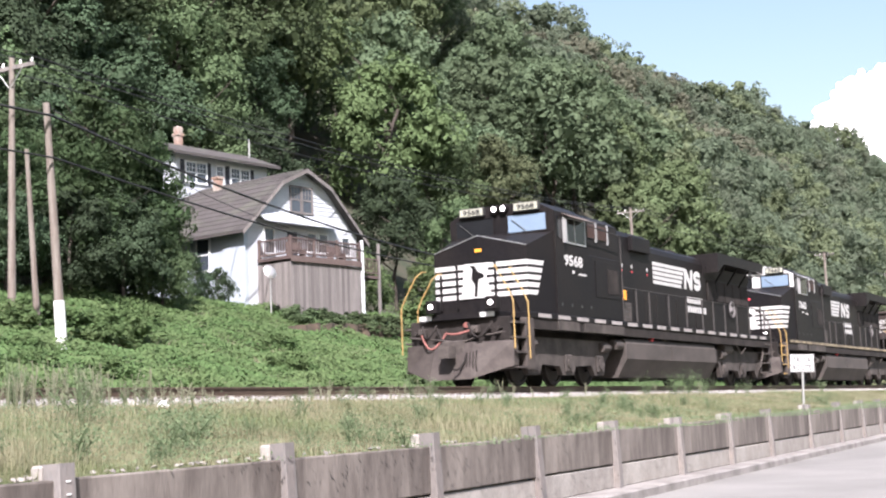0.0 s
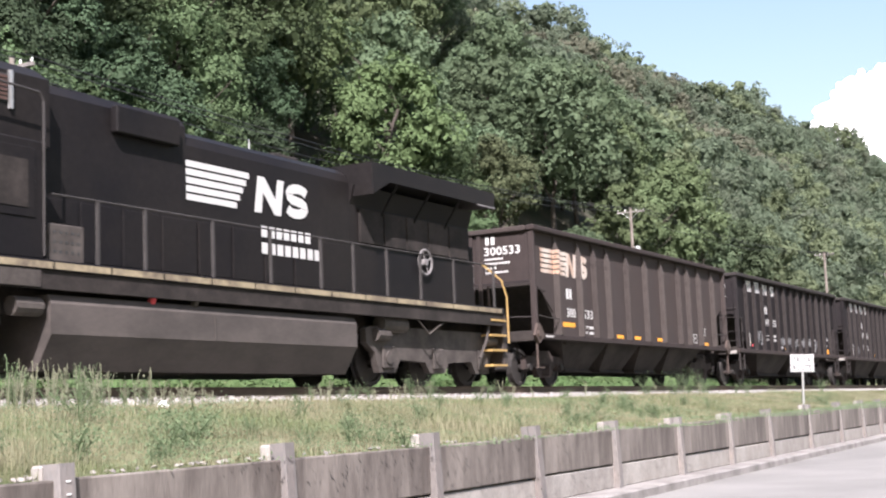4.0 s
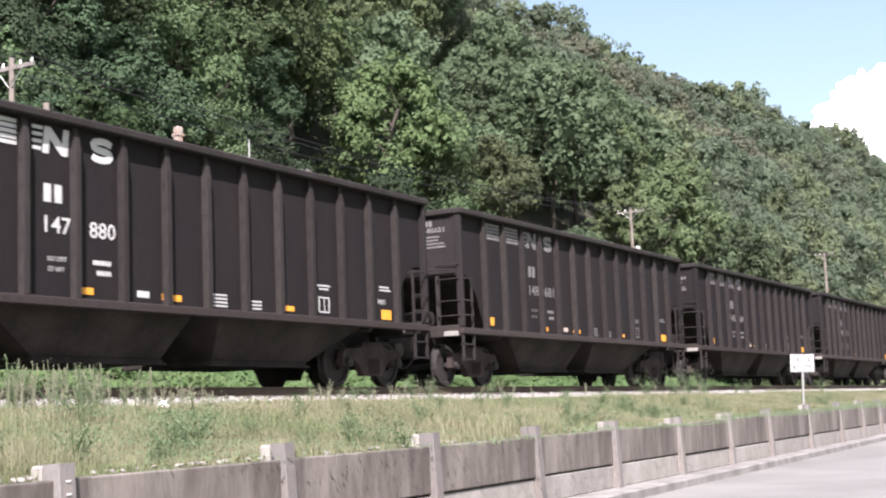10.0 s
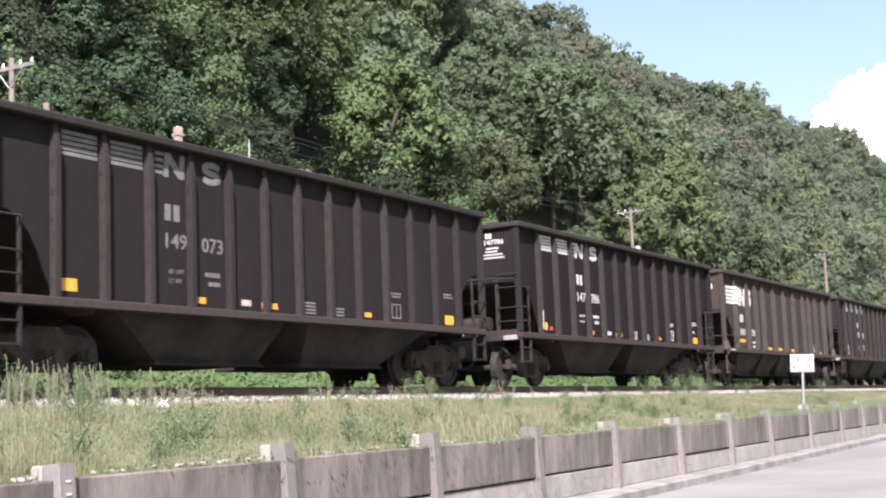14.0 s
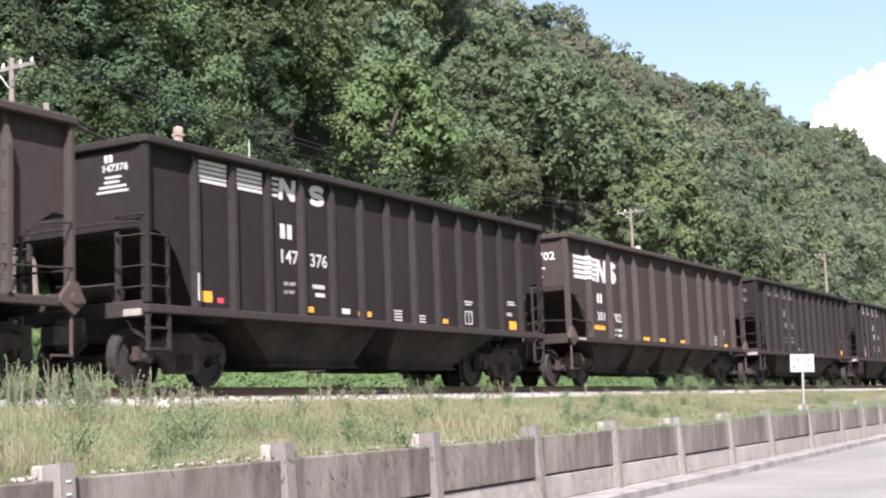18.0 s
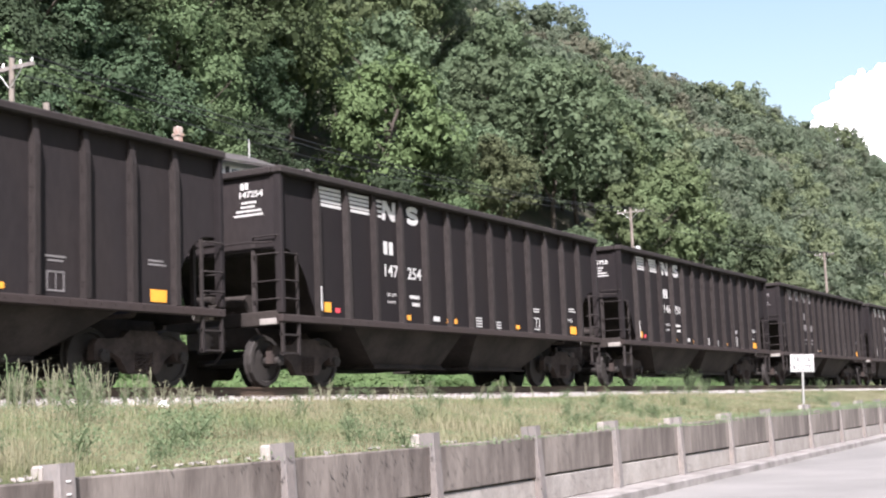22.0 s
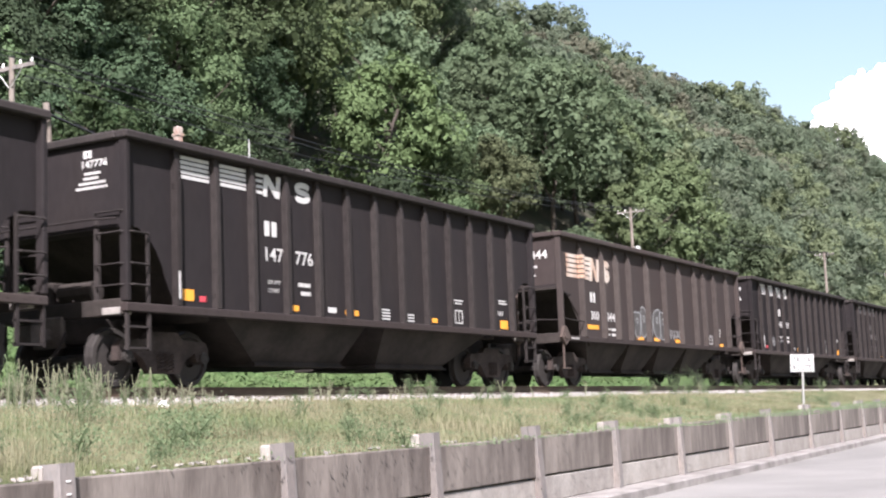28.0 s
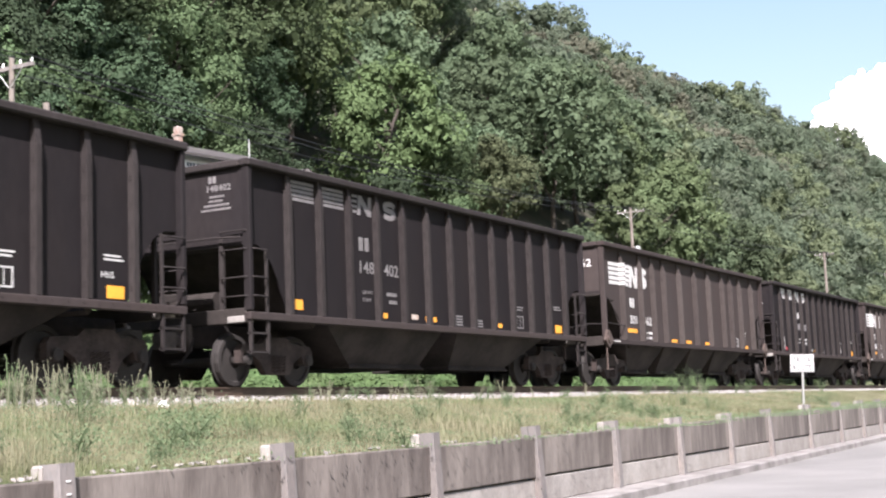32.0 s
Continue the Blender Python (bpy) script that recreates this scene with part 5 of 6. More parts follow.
            part("brake_staff", Shape().lathe([(0.05, -0.08), (0.17, -0.05), (0.18, 0.03), (0.06, 0.07)], (x - s * 0.12, -0.38, 1.24), "x", 14).tube((x - s * 0.1, -0.38, 1.3), (x - s * 0.1, -0.38, 2.45), 0.035, n=7).tube((x - s * 0.1, -0.38, 0.75), (x - s * 0.1, -0.38, 1.2), 0.04, n=7), RUST, car)
        coupler(car, x, -s)
        if s == 1:
            gear = Shape().tube((x + 0.5, -0.5, 1.5), (x + 0.5, 0.2, 1.5), 0.17, n=12)
            gear.box(x + 0.35, x + 0.8, 0.3, 0.75, 1.32, 1.7, bevel=0.03)
            part("brake_cylinder", gear, UNDER, car)
        else:
            wheel = Shape().lathe([(0.27, 0.0), (0.29, 0.02), (0.27, 0.04)], (x + 0.08, 0.75, 2.05), "x", 16)
            wheel.box(x + 0.06, x + 0.1, 0.5, 1.0, 2.03, 2.07)
            wheel.box(x + 0.06, x + 0.1, 0.73, 0.77, 1.8, 2.3)
            part("hand_brake_wheel", wheel, UNDER, car)
    part("centre_sill", Shape().box(0.1, LONG - 0.1, -0.19, 0.19, 0.72, 1.12, bevel=0.02), UNDER, car)
    bays = ((2.35, 6.8, 3.85, 6.45), (7.4, 11.85, 7.75, 10.35)) if a else ((1.65, 4.75, 2.85, 4.3), (4.75, 7.1, 5.1, 6.6), (7.1, 9.45, 7.6, 9.1), (9.45, 12.55, 9.9, 11.35))
    for x0, x1, c, d in bays:
        hp = Shape().add([(x0, -1.45, 1.2), (x1, -1.45, 1.2), (x1, 1.45, 1.2), (x0, 1.45, 1.2), (c, -0.95, 0.40), (d, -0.95, 0.40), (d, 0.95, 0.40), (c, 0.95, 0.40)],
                         [(0, 1, 5, 4), (1, 2, 6, 5), (2, 3, 7, 6), (3, 0, 4, 7), (4, 5, 6, 7), (0, 3, 2, 1)])
        bay = part("hopper_bay", hp, UNDER, car)
        gate = Shape().box(c - 0.06, d + 0.06, -1.0, 1.0, 0.36, 0.43, bevel=0.012)
        gate.tube((c - 0.1, -1.02, 0.36), (d + 0.1, -1.02, 0.36), 0.02, n=6)
        part("outlet_gate", gate, UNDER, bay)
    for x in (1.40, LONG - 1.40):
        freight_truck(car, x)
    if a:
        amber = [(1.33, 1.66, 1.34, 1.52), (4.12, 4.50, 1.31, 1.41), (5.98, 6.42, 1.31, 1.41), (9.0, 9.42, 1.30, 1.39), (12.30, 12.66, 1.28, 1.47)]
    else:
        amber = [(1.60, 2.50, 1.46, 1.57), (5.27, 5.74, 1.27, 1.36), (6.57, 7.02, 1.27, 1.36), (8.35, 8.75, 1.27, 1.36), (12.1, 12.9, 1.25, 1.34)]
    for r in amber:
        plates("reflector", [r], ORANGE, car)
    return car


def scrawl(car, x, z, size, seed, n=3, mat=SPRAY):
    """Loose loops of sprayed paint."""
    rng = random.Random(seed)
    s = Shape()
    for k in range(n):
        pts = []
        cx, r = x + k * size * 0.75, size * rng.uniform(0.3, 0.45)
        ph, turns = rng.uniform(0, 6), rng.uniform(1.1, 1.6)
        for i in range(18):
            a = ph + i / 17 * 6.28 * turns
            pts.append((cx + math.cos(a) * r * (0.5 + 0.4 * i / 17), SIDE - 0.006, z + size * 0.5 + math.sin(a) * r + (i / 17 - 0.5) * size * 0.4))
        s.pipe(pts, size * 0.026, 4)
    part("sprayed_scrawl", s, mat, car, "pale sprayed scrawl")


def bubble(car, x, z, wide, high, k):
    """One swollen sprayed shape: a dark filling, a pale outline and a pale eye."""
    y = SIDE - 0.006
    ring = []
    for i in range(25):
        g = 2 * math.pi * i / 24
        r = 1 + 0.10 * math.sin(3 * g + k * 1.7)
        c, d = math.cos(g), math.sin(g)
        ring.append((x + wide * 0.5 * r * math.copysign(abs(c) ** 0.6, c), z + high * 0.5 + high * 0.5 * r * math.copysign(abs(d) ** 0.7, d)))
    part("sprayed_fill", Shape().prism(ring[:-1], y + 0.001, y + 0.004, "y"), SPRAY_FILL, car)
    band("sprayed_outline", ring, 0.045, SPRAY, car, y - 0.002)
    band("sprayed_eye", [(x + wide * 0.14 * math.cos(i * 0.785), z + high * 0.62 + high * 0.11 * math.sin(i * 0.785)) for i in range(9)], 0.035, SPRAY, car, y - 0.003)


def bars(x0, x1, z0, z1, n, gap=0.28):
    """n letter-sized bars between x0 and x1."""
    w = (x1 - x0) / n
    return [(x0 + i * w, x0 + (i + 1) * w - w * gap, z0, z1) for i in range(n)]


def band(name, points, wide, mat, car, y):
    """A flat painted band of even width along the points (x, z)."""
    ps = [Vector((p[0], 0, p[1])) for p in points]
    s = Shape()
    for i, p in enumerate(ps):
        d = (ps[min(i + 1, len(ps) - 1)] - ps[max(i - 1, 0)]).normalized()
        n = Vector((-d.z, 0, d.x)) * wide * 0.5
        s.v += [(p.x + n.x, y, p.z + n.z), (p.x - n.x, y, p.z - n.z), (p.x + n.x, y + 0.004, p.z + n.z), (p.x - n.x, y + 0.004, p.z - n.z)]
    for i in range(len(ps) - 1):
        k = i * 4
        s.f += [(k, k + 1, k + 5, k + 4), (k + 2, k + 6, k + 7, k + 3), (k, k + 4, k + 6, k + 2), (k + 1, k + 3, k + 7, k + 5)]
    s.f += [(0, 2, 3, 1), (k + 4, k + 5, k + 7, k + 6)]
    part(name, s, mat, car)


def emblem(car, mat, y, zig, curl, z0, z1, lean, heavy):
    """The railway's emblem: a zigzag block from zig[0] to zig[1] beside a double curl from curl[0] to curl[1]."""
    h = z1 - z0
    a, b = zig
    w = heavy * h
    pts = [(a, 0), (a + w, 0), (a + w, 0.58), (b - w, 0), (b, 0), (b, 1), (b - w, 1), (b - w, 0.42), (a + w, 1), (a, 1)]
    part("emblem_block", Shape().prism([(x + lean * h * v, z0 + h * v) for x, v in pts], y - 0.002, y + 0.003, "y"), mat, car)
    c, d = curl
    t = heavy * h * 0.9
    r = (h - t) / 4
    path = []
    wide = (d - c - t) / 2
    for k in range(9):
        g = math.radians(20 + 250 * k / 8)
        path.append(((c + d) / 2 + wide * math.cos(g), z1 - t / 2 - r + r * math.sin(g)))
    for k in range(9):
        g = math.radians(90 - 250 * k / 8)
        path.append(((c + d) / 2 + wide * math.cos(g), z0 + t / 2 + r + r * math.sin(g)))
    path = [(x + lean * (z - z0), z) for x, z in path]
    band("emblem_curl", path, t, mat, car, y - 0.003)


def mark_a(car, number, faded, seed):
    ink = FADED if faded else LETTER
    for x0, x1 in ((1.38, 2.08), (2.36, 3.05)):
        for k in range(5):
            plates("stripe", [(x0, x1, 3.30 + k * 0.078, 3.355 + k * 0.078)], ink, car)
    emblem(car, ink, SIDE - 0.005, (3.52, 4.0), (4.42, 4.92), 3.27, 3.66, 0.12, 0.30)
    for k in range(4):
        plates("stripe", [(3.34, 3.50 + 0.012 * k, 3.30 + k * 0.1, 3.35 + k * 0.1)], ink, car)
    plates("stencil_mark", bars(3.55, 3.96, 2.58, 2.84, 2, 0.34), ink, car)
    if number:
        lettering(number[:3], 0.245, facing_side(3.78, 2.15), ink, car, "car_number", 0.50, bold=0.003)
        lettering(number[3:], 0.245, facing_side(4.70, 2.15), ink, car, "car_number", 0.53, bold=0.003)
        lettering(number, 0.115, facing_front(0.024, -0.93, 3.355), ink, car, "car_number", 0.52, bold=0.003)
    else:
        plates("stencil_mark", bars(3.54, 4.06, 2.15, 2.39, 3) + bars(4.44, 4.96, 2.15, 2.39, 3), FADED, car)
        plates("stencil_mark", bars(-1.18, -0.68, 3.355, 3.46, 6), FADED, car, front=0.024)
    plates("stencil_mark", bars(-0.88, -0.69, 3.50, 3.62, 2), ink, car, front=0.024)
    rng = random.Random(seed)
    for k, (y0, y1, n) in enumerate(((-1.06, -0.72, 8), (-1.02, -0.70, 7), (-1.16, -0.60, 14), (-1.20, -0.54, 15))):
        plates("stencil_mark", bars(y0, y1, 3.24 - 0.075 * k, 3.28 - 0.075 * k, n), ink, car, front=0.024)
    lettering("LD LMT", 0.07, facing_side(3.80, 1.75), ink, car, "load_limit", 0.36)
    lettering("LT WT", 0.07, facing_side(3.78, 1.60), ink, car, "light_weight", 0.30)
    plates("stencil_mark", bars(4.5, 4.88, 1.75, 1.82, 6) + bars(4.58, 4.88, 1.60, 1.67, 5), ink, car)
    plates("stencil_mark", [(7.20, 7.56, 1.46 - 0.06 * k, 1.49 - 0.06 * k) for k in range(4)] + [(8.2, 8.48, 1.40 - 0.06 * k, 1.43 - 0.06 * k) for k in range(3)]
           + [(10.15, 10.55, 1.80, 1.83), (10.2, 10.5, 1.74, 1.77), (12.25, 12.6, 1.9, 1.93), (12.25, 12.66, 1.84, 1.87)], ink if not faded else FADED, car)
    plates("data_box", [(10.18, 10.52, 1.32, 1.345), (10.18, 10.52, 1.585, 1.61), (10.18, 10.205, 1.32, 1.61), (10.495, 10.52, 1.32, 1.61), (10.35, 10.365, 1.36, 1.58)], ink, car)
    plates("white_plate", [(5.42, 5.68, 1.33, 1.43)], LETTER if not faded else STAINED, car)
    if not faded:
        plates("white_plate", [(1.17, 1.205, 1.34, 1.78)], LETTER, car, y=SIDE - 0.130)
        if rng.random() < 0.7:
            plates("reflector", [(1.80, 1.95, 1.34, 1.43)], RED, car, label="round red marker plate")
        lettering("H65", 0.10, facing_side(12.32, 1.58), ink, car, "class_mark", 0.26)


def mark_b(car, number, ink):
    for k in range(5):
        z0 = 2.75 + k * 0.128
        plates("stripe", [(0.62, 1.34, z0, z0 + 0.092)], ink, car)
        plates("stripe", [(1.342, 1.418, z0, z0 + 0.092)], ink, car, y=SIDE - 0.165)
        part("stripe", Shape().box(1.334, 1.339, SIDE - 0.162, SIDE, z0, z0 + 0.092), ink, car)
        plates("stripe", [(1.42, 2.02 + 0.045 * k, z0, z0 + 0.092)], ink, car)
    emblem(car, ink, SIDE - 0.006, (2.06, 2.66), (2.82, 3.40), 2.73, 3.34, 0.16, 0.29)
    plates("emblem_block", [(2.722, 2.798, 2.73, 3.30)], ink, car, y=SIDE - 0.165)
    plates("stencil_mark", bars(2.05, 2.43, 2.17, 2.43, 2, 0.34), LETTER, car)
    if number:
        lettering(number[:3], 0.24, facing_side(2.30, 1.71), LETTER, car, "car_number", 0.52, bold=0.003)
        lettering(number[3:], 0.24, facing_side(3.36, 1.71), LETTER, car, "car_number", 0.62, bold=0.003)
        lettering(number, 0.21, facing_front(0.024, -0.74, 3.20), LETTER, car, "car_number", 0.98, bold=0.005)
    else:
        plates("stencil_mark", bars(2.04, 2.56, 1.71, 1.95, 3) + bars(3.04, 3.66, 1.71, 1.95, 3), LETTER, car)
        plates("stencil_mark", bars(-1.22, -0.25, 3.20, 3.41, 6), LETTER, car, front=0.024)
    plates("stencil_mark", bars(-0.54, -0.24, 3.46, 3.67, 2, 0.34), LETTER, car, front=0.024)
    for k, (y1, n) in enumerate(((-0.76, 9), (-0.94, 11), (-0.56, 5), (-0.88, 9))):
        plates("stencil_mark", bars(y1, -0.24, 3.08 - 0.11 * k, 3.13 - 0.11 * k, n), LETTER, car, front=0.024)
    lettering("LD LMT", 0.075, facing_side(3.20, 1.45), LETTER, car, "load_limit", 0.30)
    lettering("LT WT", 0.075, facing_side(3.18, 1.31), LETTER, car, "light_weight", 0.26)
    plates("stencil_mark", bars(3.40, 3.68, 1.45, 1.52, 5) + bars(3.40, 3.66, 1.31, 1.38, 5), LETTER, car)
    for k, (x1, n) in enumerate(((12.72, 7), (12.70, 6), (12.66, 6), (12.6, 4))):
        plates("stencil_mark", bars(12.22, x1, 1.76 - 0.1 * k, 1.80 - 0.1 * k, n), LETTER, car)
    plates("data_box", [(11.3, 11.82, 1.30, 1.32), (11.3, 11.82, 1.56, 1.58), (11.3, 11.32, 1.30, 1.58), (11.80, 11.82, 1.30, 1.58), (11.54, 11.555, 1.34, 1.56), (11.35, 11.77, 1.44, 1.455)], LETTER, car)
    plates("stencil_mark", bars(0.45, 0.95, 1.155, 1.185, 10), LETTER, car, y=-1.605)


CARS = (  # lead corner at the start, kind, number, faded lettering
    (72.6, "b", "300533", True), (88.2, "a", "147652", False), (103.7, "a", "147686", False), (118.8, "a", "147880", False), (134.2, "a", "148681", True),
    (149.7, "a", "148664", True), (165.2, "a", "149073", True), (180.9, "a", "147786", False), (196.4, "b", "301770", False), (212.2, "a", "147376", False),
    (227.95, "b", "301702", False), (244.0, "a", "148415", True), (259.5, "a", "147254", False), (275.1, "a", "146750", False), (290.8, "a", "", True),
    (306.0, "a", "", False), (321.5, "a", "147776", False), (337.25, "b", "300444", True), (353.1, "a", "146509", False), (368.65, "a", "148402", True),
    (384.2, "b", "301462", False), (399.9, "a", "", False), (415.5, "b", "", False), (431.2, "a", "", True))


def cars():
    made = []
    proto = {"a": hopper("a"), "b": hopper("b")}
    first = {"a": True, "b": True}
    for i, (x, kind, number, faded) in enumerate(CARS):
        x -= 0.28 if kind == "b" else 0.0
        m = Matrix.Translation((x, TRACK_Y, RAIL_TOP))
        if first[kind]:
            car = proto[kind]
            made.append((car, x, kind, number, faded, i))
            car.matrix_basis = m
            first[kind] = False
        else:
            made.append((copy_thing(proto[kind], m), x, kind, number, faded, i))
    for car, x, kind, number, faded, i in made:
        if kind == "a":
            mark_a(car, number, faded, i)
            label = "dusty black steel coal hopper car with faded lettering" if faded else "black steel coal hopper car with white stripes and lettering"
        else:
            mark_b(car, number, STAINED if faded else LETTER)
            label = "brown steel coal hopper car with rust-stained white emblem" if faded else "brown steel coal hopper car with bold white emblem"
        if number == "147652":
            scrawl(car, 2.55, 1.45, 0.5, 3, 2)
            for k in range(6):
                scrawl(car, 5.45 + k * 0.985 + (0.3 if k == 5 else 0), 1.48, 0.32, 5 + k, 3)
            label = "black coal hopper car with pale sprayed scrawls"
        if number == "300444":
            for k, (x0, wide, high) in enumerate(((5.30, 0.50, 0.72), (5.82, 0.48, 0.84), (6.28, 0.40, 0.90), (6.86, 0.56, 0.84), (7.34, 0.52, 0.80))):
                bubble(car, x0, 1.36, wide, high, k)
            scrawl(car, 8.0, 1.36, 0.30, 47, 4)
            label = "brown coal hopper car with rusty emblem and scrawls"
        if number in ("146509", "147686"):
            scrawl(car, 2.55, 1.42, 0.34, 60 + i, 2)
        tagged(car, label, "freight car", "coal hopper cars")
    return made


def locomotive(number, white_cab):
    """A six-axle road diesel, its front step at x = 0.4, on the rail at z = 0."""
    lo = thing("locomotive")
    # underframe and walkway
    part("walkway", Shape().box(1.25, 21.25, -1.53, 1.53, 1.60, 1.75, bevel=0.02), LOCO, lo)
    part("side_sill", Shape().box(1.3, 21.2, -1.50, -1.42, 1.34, 1.60).box(1.3, 21.2, 1.42, 1.50, 1.34, 1.60), UNDER, lo)
    part("underframe", Shape().box(0.7, 21.4, -0.9, 0.9, 1.05, 1.60, bevel=0.05), UNDER, lo)
    x = 1.75
    for k in range(17):
        plates("edge_stripe", [(x, x + (1.1 if white_cab else 0.72), 1.625, 1.72)], OCHRE if white_cab else EDGE, lo, y=-1.536)
        x += 1.14
    # pilot, plough, steps
    s = Shape()
    s.add([(0.55, -1.45, 1.05), (0.28, -0.5, 1.05), (0.28, 0.5, 1.05), (0.55, 1.45, 1.05), (0.50, -1.45, 0.46), (0.0, -0.55, 0.18), (0.0, 0.55, 0.18), (0.50, 1.45, 0.46),
           (0.75, -1.45, 1.05), (0.75, 1.45, 1.05), (0.75, -1.45, 0.46), (0.75, 1.45, 0.46)],
          [(0, 1, 5, 4), (1, 2, 6, 5), (2, 3, 7, 6), (0, 8, 9, 3, 2, 1), (4, 5, 6, 7, 11, 10), (8, 10, 11, 9), (0, 4, 10, 8), (3, 9, 11, 7)])
    part("snow_plough", s, PLOW, lo)
    part("pilot_plate", Shape().box(0.56, 0.80, -1.35, 1.35, 0.95, 1.62, bevel=0.02), UNDER, lo)
    plat = Shape().prism([(0.62, -1.05), (0.42, -0.6), (0.40, 0.6), (0.62, 1.05), (1.9, 1.05), (1.9, -1.05)], 1.62, 1.76, "z")
    part("front_platform", plat, LOCO, lo)
    plates("edge_stripe", [(-1.02, -0.25, 1.635, 1.745), (0.3, 1.02, 1.635, 1.745)], LETTER, lo, front=0.44)
    for y in (-1, 1):
        for k in range(4):
            z = 0.40 + 0.35 * k
            tread = part("step", Shape().box(0.58, 1.06, *sorted((y * 1.05, y * 1.50)), z, z + 0.04), TRUCK, lo)
            part("step_lip", Shape().box(0.58, 1.06, *sorted((y * 1.503, y * 1.525)), z - 0.005, z + 0.035), YELLOW if white_cab else PLOW, tread)
        part("step_side", Shape().box(1.06, 1.52, *sorted((y * 1.36, y * 1.52)), 0.36, 1.60, bevel=0.02), PLOW, lo)
        part("step_back", Shape().box(0.58, 1.06, *sorted((y * 1.0, y * 1.04)), 0.36, 1.60), UNDER, lo)
        for dx in (0.0, 0.78):
            pts = [(0.75 + dx, y * 0.98, 2.86), (0.58 + dx, y * 1.0, 2.84), (0.50 + dx, y * 1.12, 2.72), (0.46 + dx, y * 1.40, 2.25), (0.44 + dx, y * 1.53, 1.95), (0.44 + dx, y * 1.53, 0.85 - 0.3 * dx)]
            part("front_handrail", Shape().pipe(pts, 0.017, 7), YELLOW, lo)
    coupler(lo, 0.25, -1)
    for k, (y0, y1, mat) in enumerate(((0.95, 0.25, HOSE), (0.25, -0.45, HOSE), (0.5, -0.4, UNDER), (-0.35, -1.0, UNDER), (0.9, 0.5, UNDER))):
        drop = (0.40, 0.07, 0.5, 0.35, 0.3)[k]
        pts = [(0.36 - 0.14 * math.sin(math.pi * i / 8), y0 + (y1 - y0) * i / 8, (1.36, 1.30, 1.42, 1.5, 1.5)[k] + (0.05 * i / 8 if k == 1 else -0.06 * i / 8 if k == 0 else 0) - drop * math.sin(math.pi * i / 8)) for i in range(9)]
        part("hose", Shape().pipe(pts, 0.024 if k < 2 else 0.032, 6), mat, lo)
    for y in (0.92, -0.5):
        part("hose_bracket", Shape().box(0.34, 0.50, y - 0.10, y + 0.10, 1.26, 1.44, bevel=0.02).tube((0.30, y, 1.36), (0.42, y, 1.36), 0.055, n=8), TRUCK, lo)
    part("anchor_knob", Shape().lathe([(0.03, -0.03), (0.075, -0.02), (0.08, 0.03)], (0.52, -0.22, 1.48), "x", 12), HOSE, lo)
    for y in (1.12, -0.82, -1.12):
        part("angle_cock", Shape().tube((0.36, y, 1.34), (0.60, y, 1.34), 0.05, n=8).box(0.40, 0.46, y - 0.03, y + 0.12, 1.36, 1.40), UNDER, lo)
    for k in range(4):
        y = -0.62 + 0.08 * k
        part("hose", Shape().pipe([(0.45, y, 1.0), (0.22, y, 0.8), (0.12, y - 0.02, 0.55), (0.1, y - 0.05, 0.35)], 0.025, 6), UNDER, lo)
    part("uncoupling_lever", Shape().pipe([(0.4, -1.3, 1.25), (0.28, -0.7, 1.18), (0.25, -0.2, 1.05), (0.25, 0.5, 1.15), (0.4, 1.3, 1.25)], 0.02), TRUCK, lo)
    for y in (-1.0, 0.62):
        box = part("ditch_light", Shape().box(0.30, 0.55, y - 0.14, y + 0.14, 1.78, 2.10, bevel=0.02), LOCO, lo)
        part("lens", Shape().lathe([(0.06, -0.012), (0.06, 0.0)], (0.295, y, 1.95), "x", 16), LAMP, box)
    # nose
    nose = Shape().add([(1.74, -1.30, 1.75), (1.74, 1.30, 1.75), (3.0, 1.46, 1.75), (3.0, -1.46, 1.75), (1.74, -1.30, 3.40), (1.66, 0.0, 3.74), (1.74, 1.30, 3.40),
                        (3.0, 1.46, 3.86), (3.0, 0.0, 3.92), (3.0, -1.46, 3.86), (1.66, 0.0, 1.75)],
                       [(0, 4, 5, 10), (10, 5, 6, 1), (1, 6, 7, 2), (0, 3, 9, 4), (4, 9, 8, 5), (5, 8, 7, 6), (2, 7, 8, 9, 3), (0, 10, 1, 2, 3)])
    part("nose", nose, LOCO, lo)
    for k in range(5):
        z0 = 2.20 + k * 0.185
        q = Shape()
        back = 2.12 + 0.075 * k
        path = [(1.735, 1.28), (1.655, 0.0), (1.735, -1.306), (back, -1.306 - 0.127 * (back - 1.735))]
        for (ax, ay), (bx, by) in zip(path[:-1], path[1:]):
            lean = 0.07 if bx == back else 0.0
            top_b = (bx + lean, by - 0.127 * lean)
            q.add([(ax, ay, z0), (bx, by, z0), (*top_b, z0 + 0.115), (ax, ay, z0 + 0.115), (ax + 0.008, ay + 0.006, z0), (bx + 0.008, by + 0.006, z0), (top_b[0] + 0.008, top_b[1] + 0.006, z0 + 0.115), (ax + 0.008, ay + 0.006, z0 + 0.115)],
                  [(0, 1, 2, 3), (4, 7, 6, 5), (0, 3, 7, 4), (1, 5, 6, 2), (3, 2, 6, 7), (0, 4, 5, 1)])
        part("nose_stripe", q, LETTER, lo)
    part("nose_emblem", Shape().prism([(-0.36, 2.20), (0.50, 2.20), (0.44, 2.50), (0.40, 3.06), (-0.30, 3.06), (-0.22, 2.7)], 1.640, 1.650, "x"), LETTER, lo)
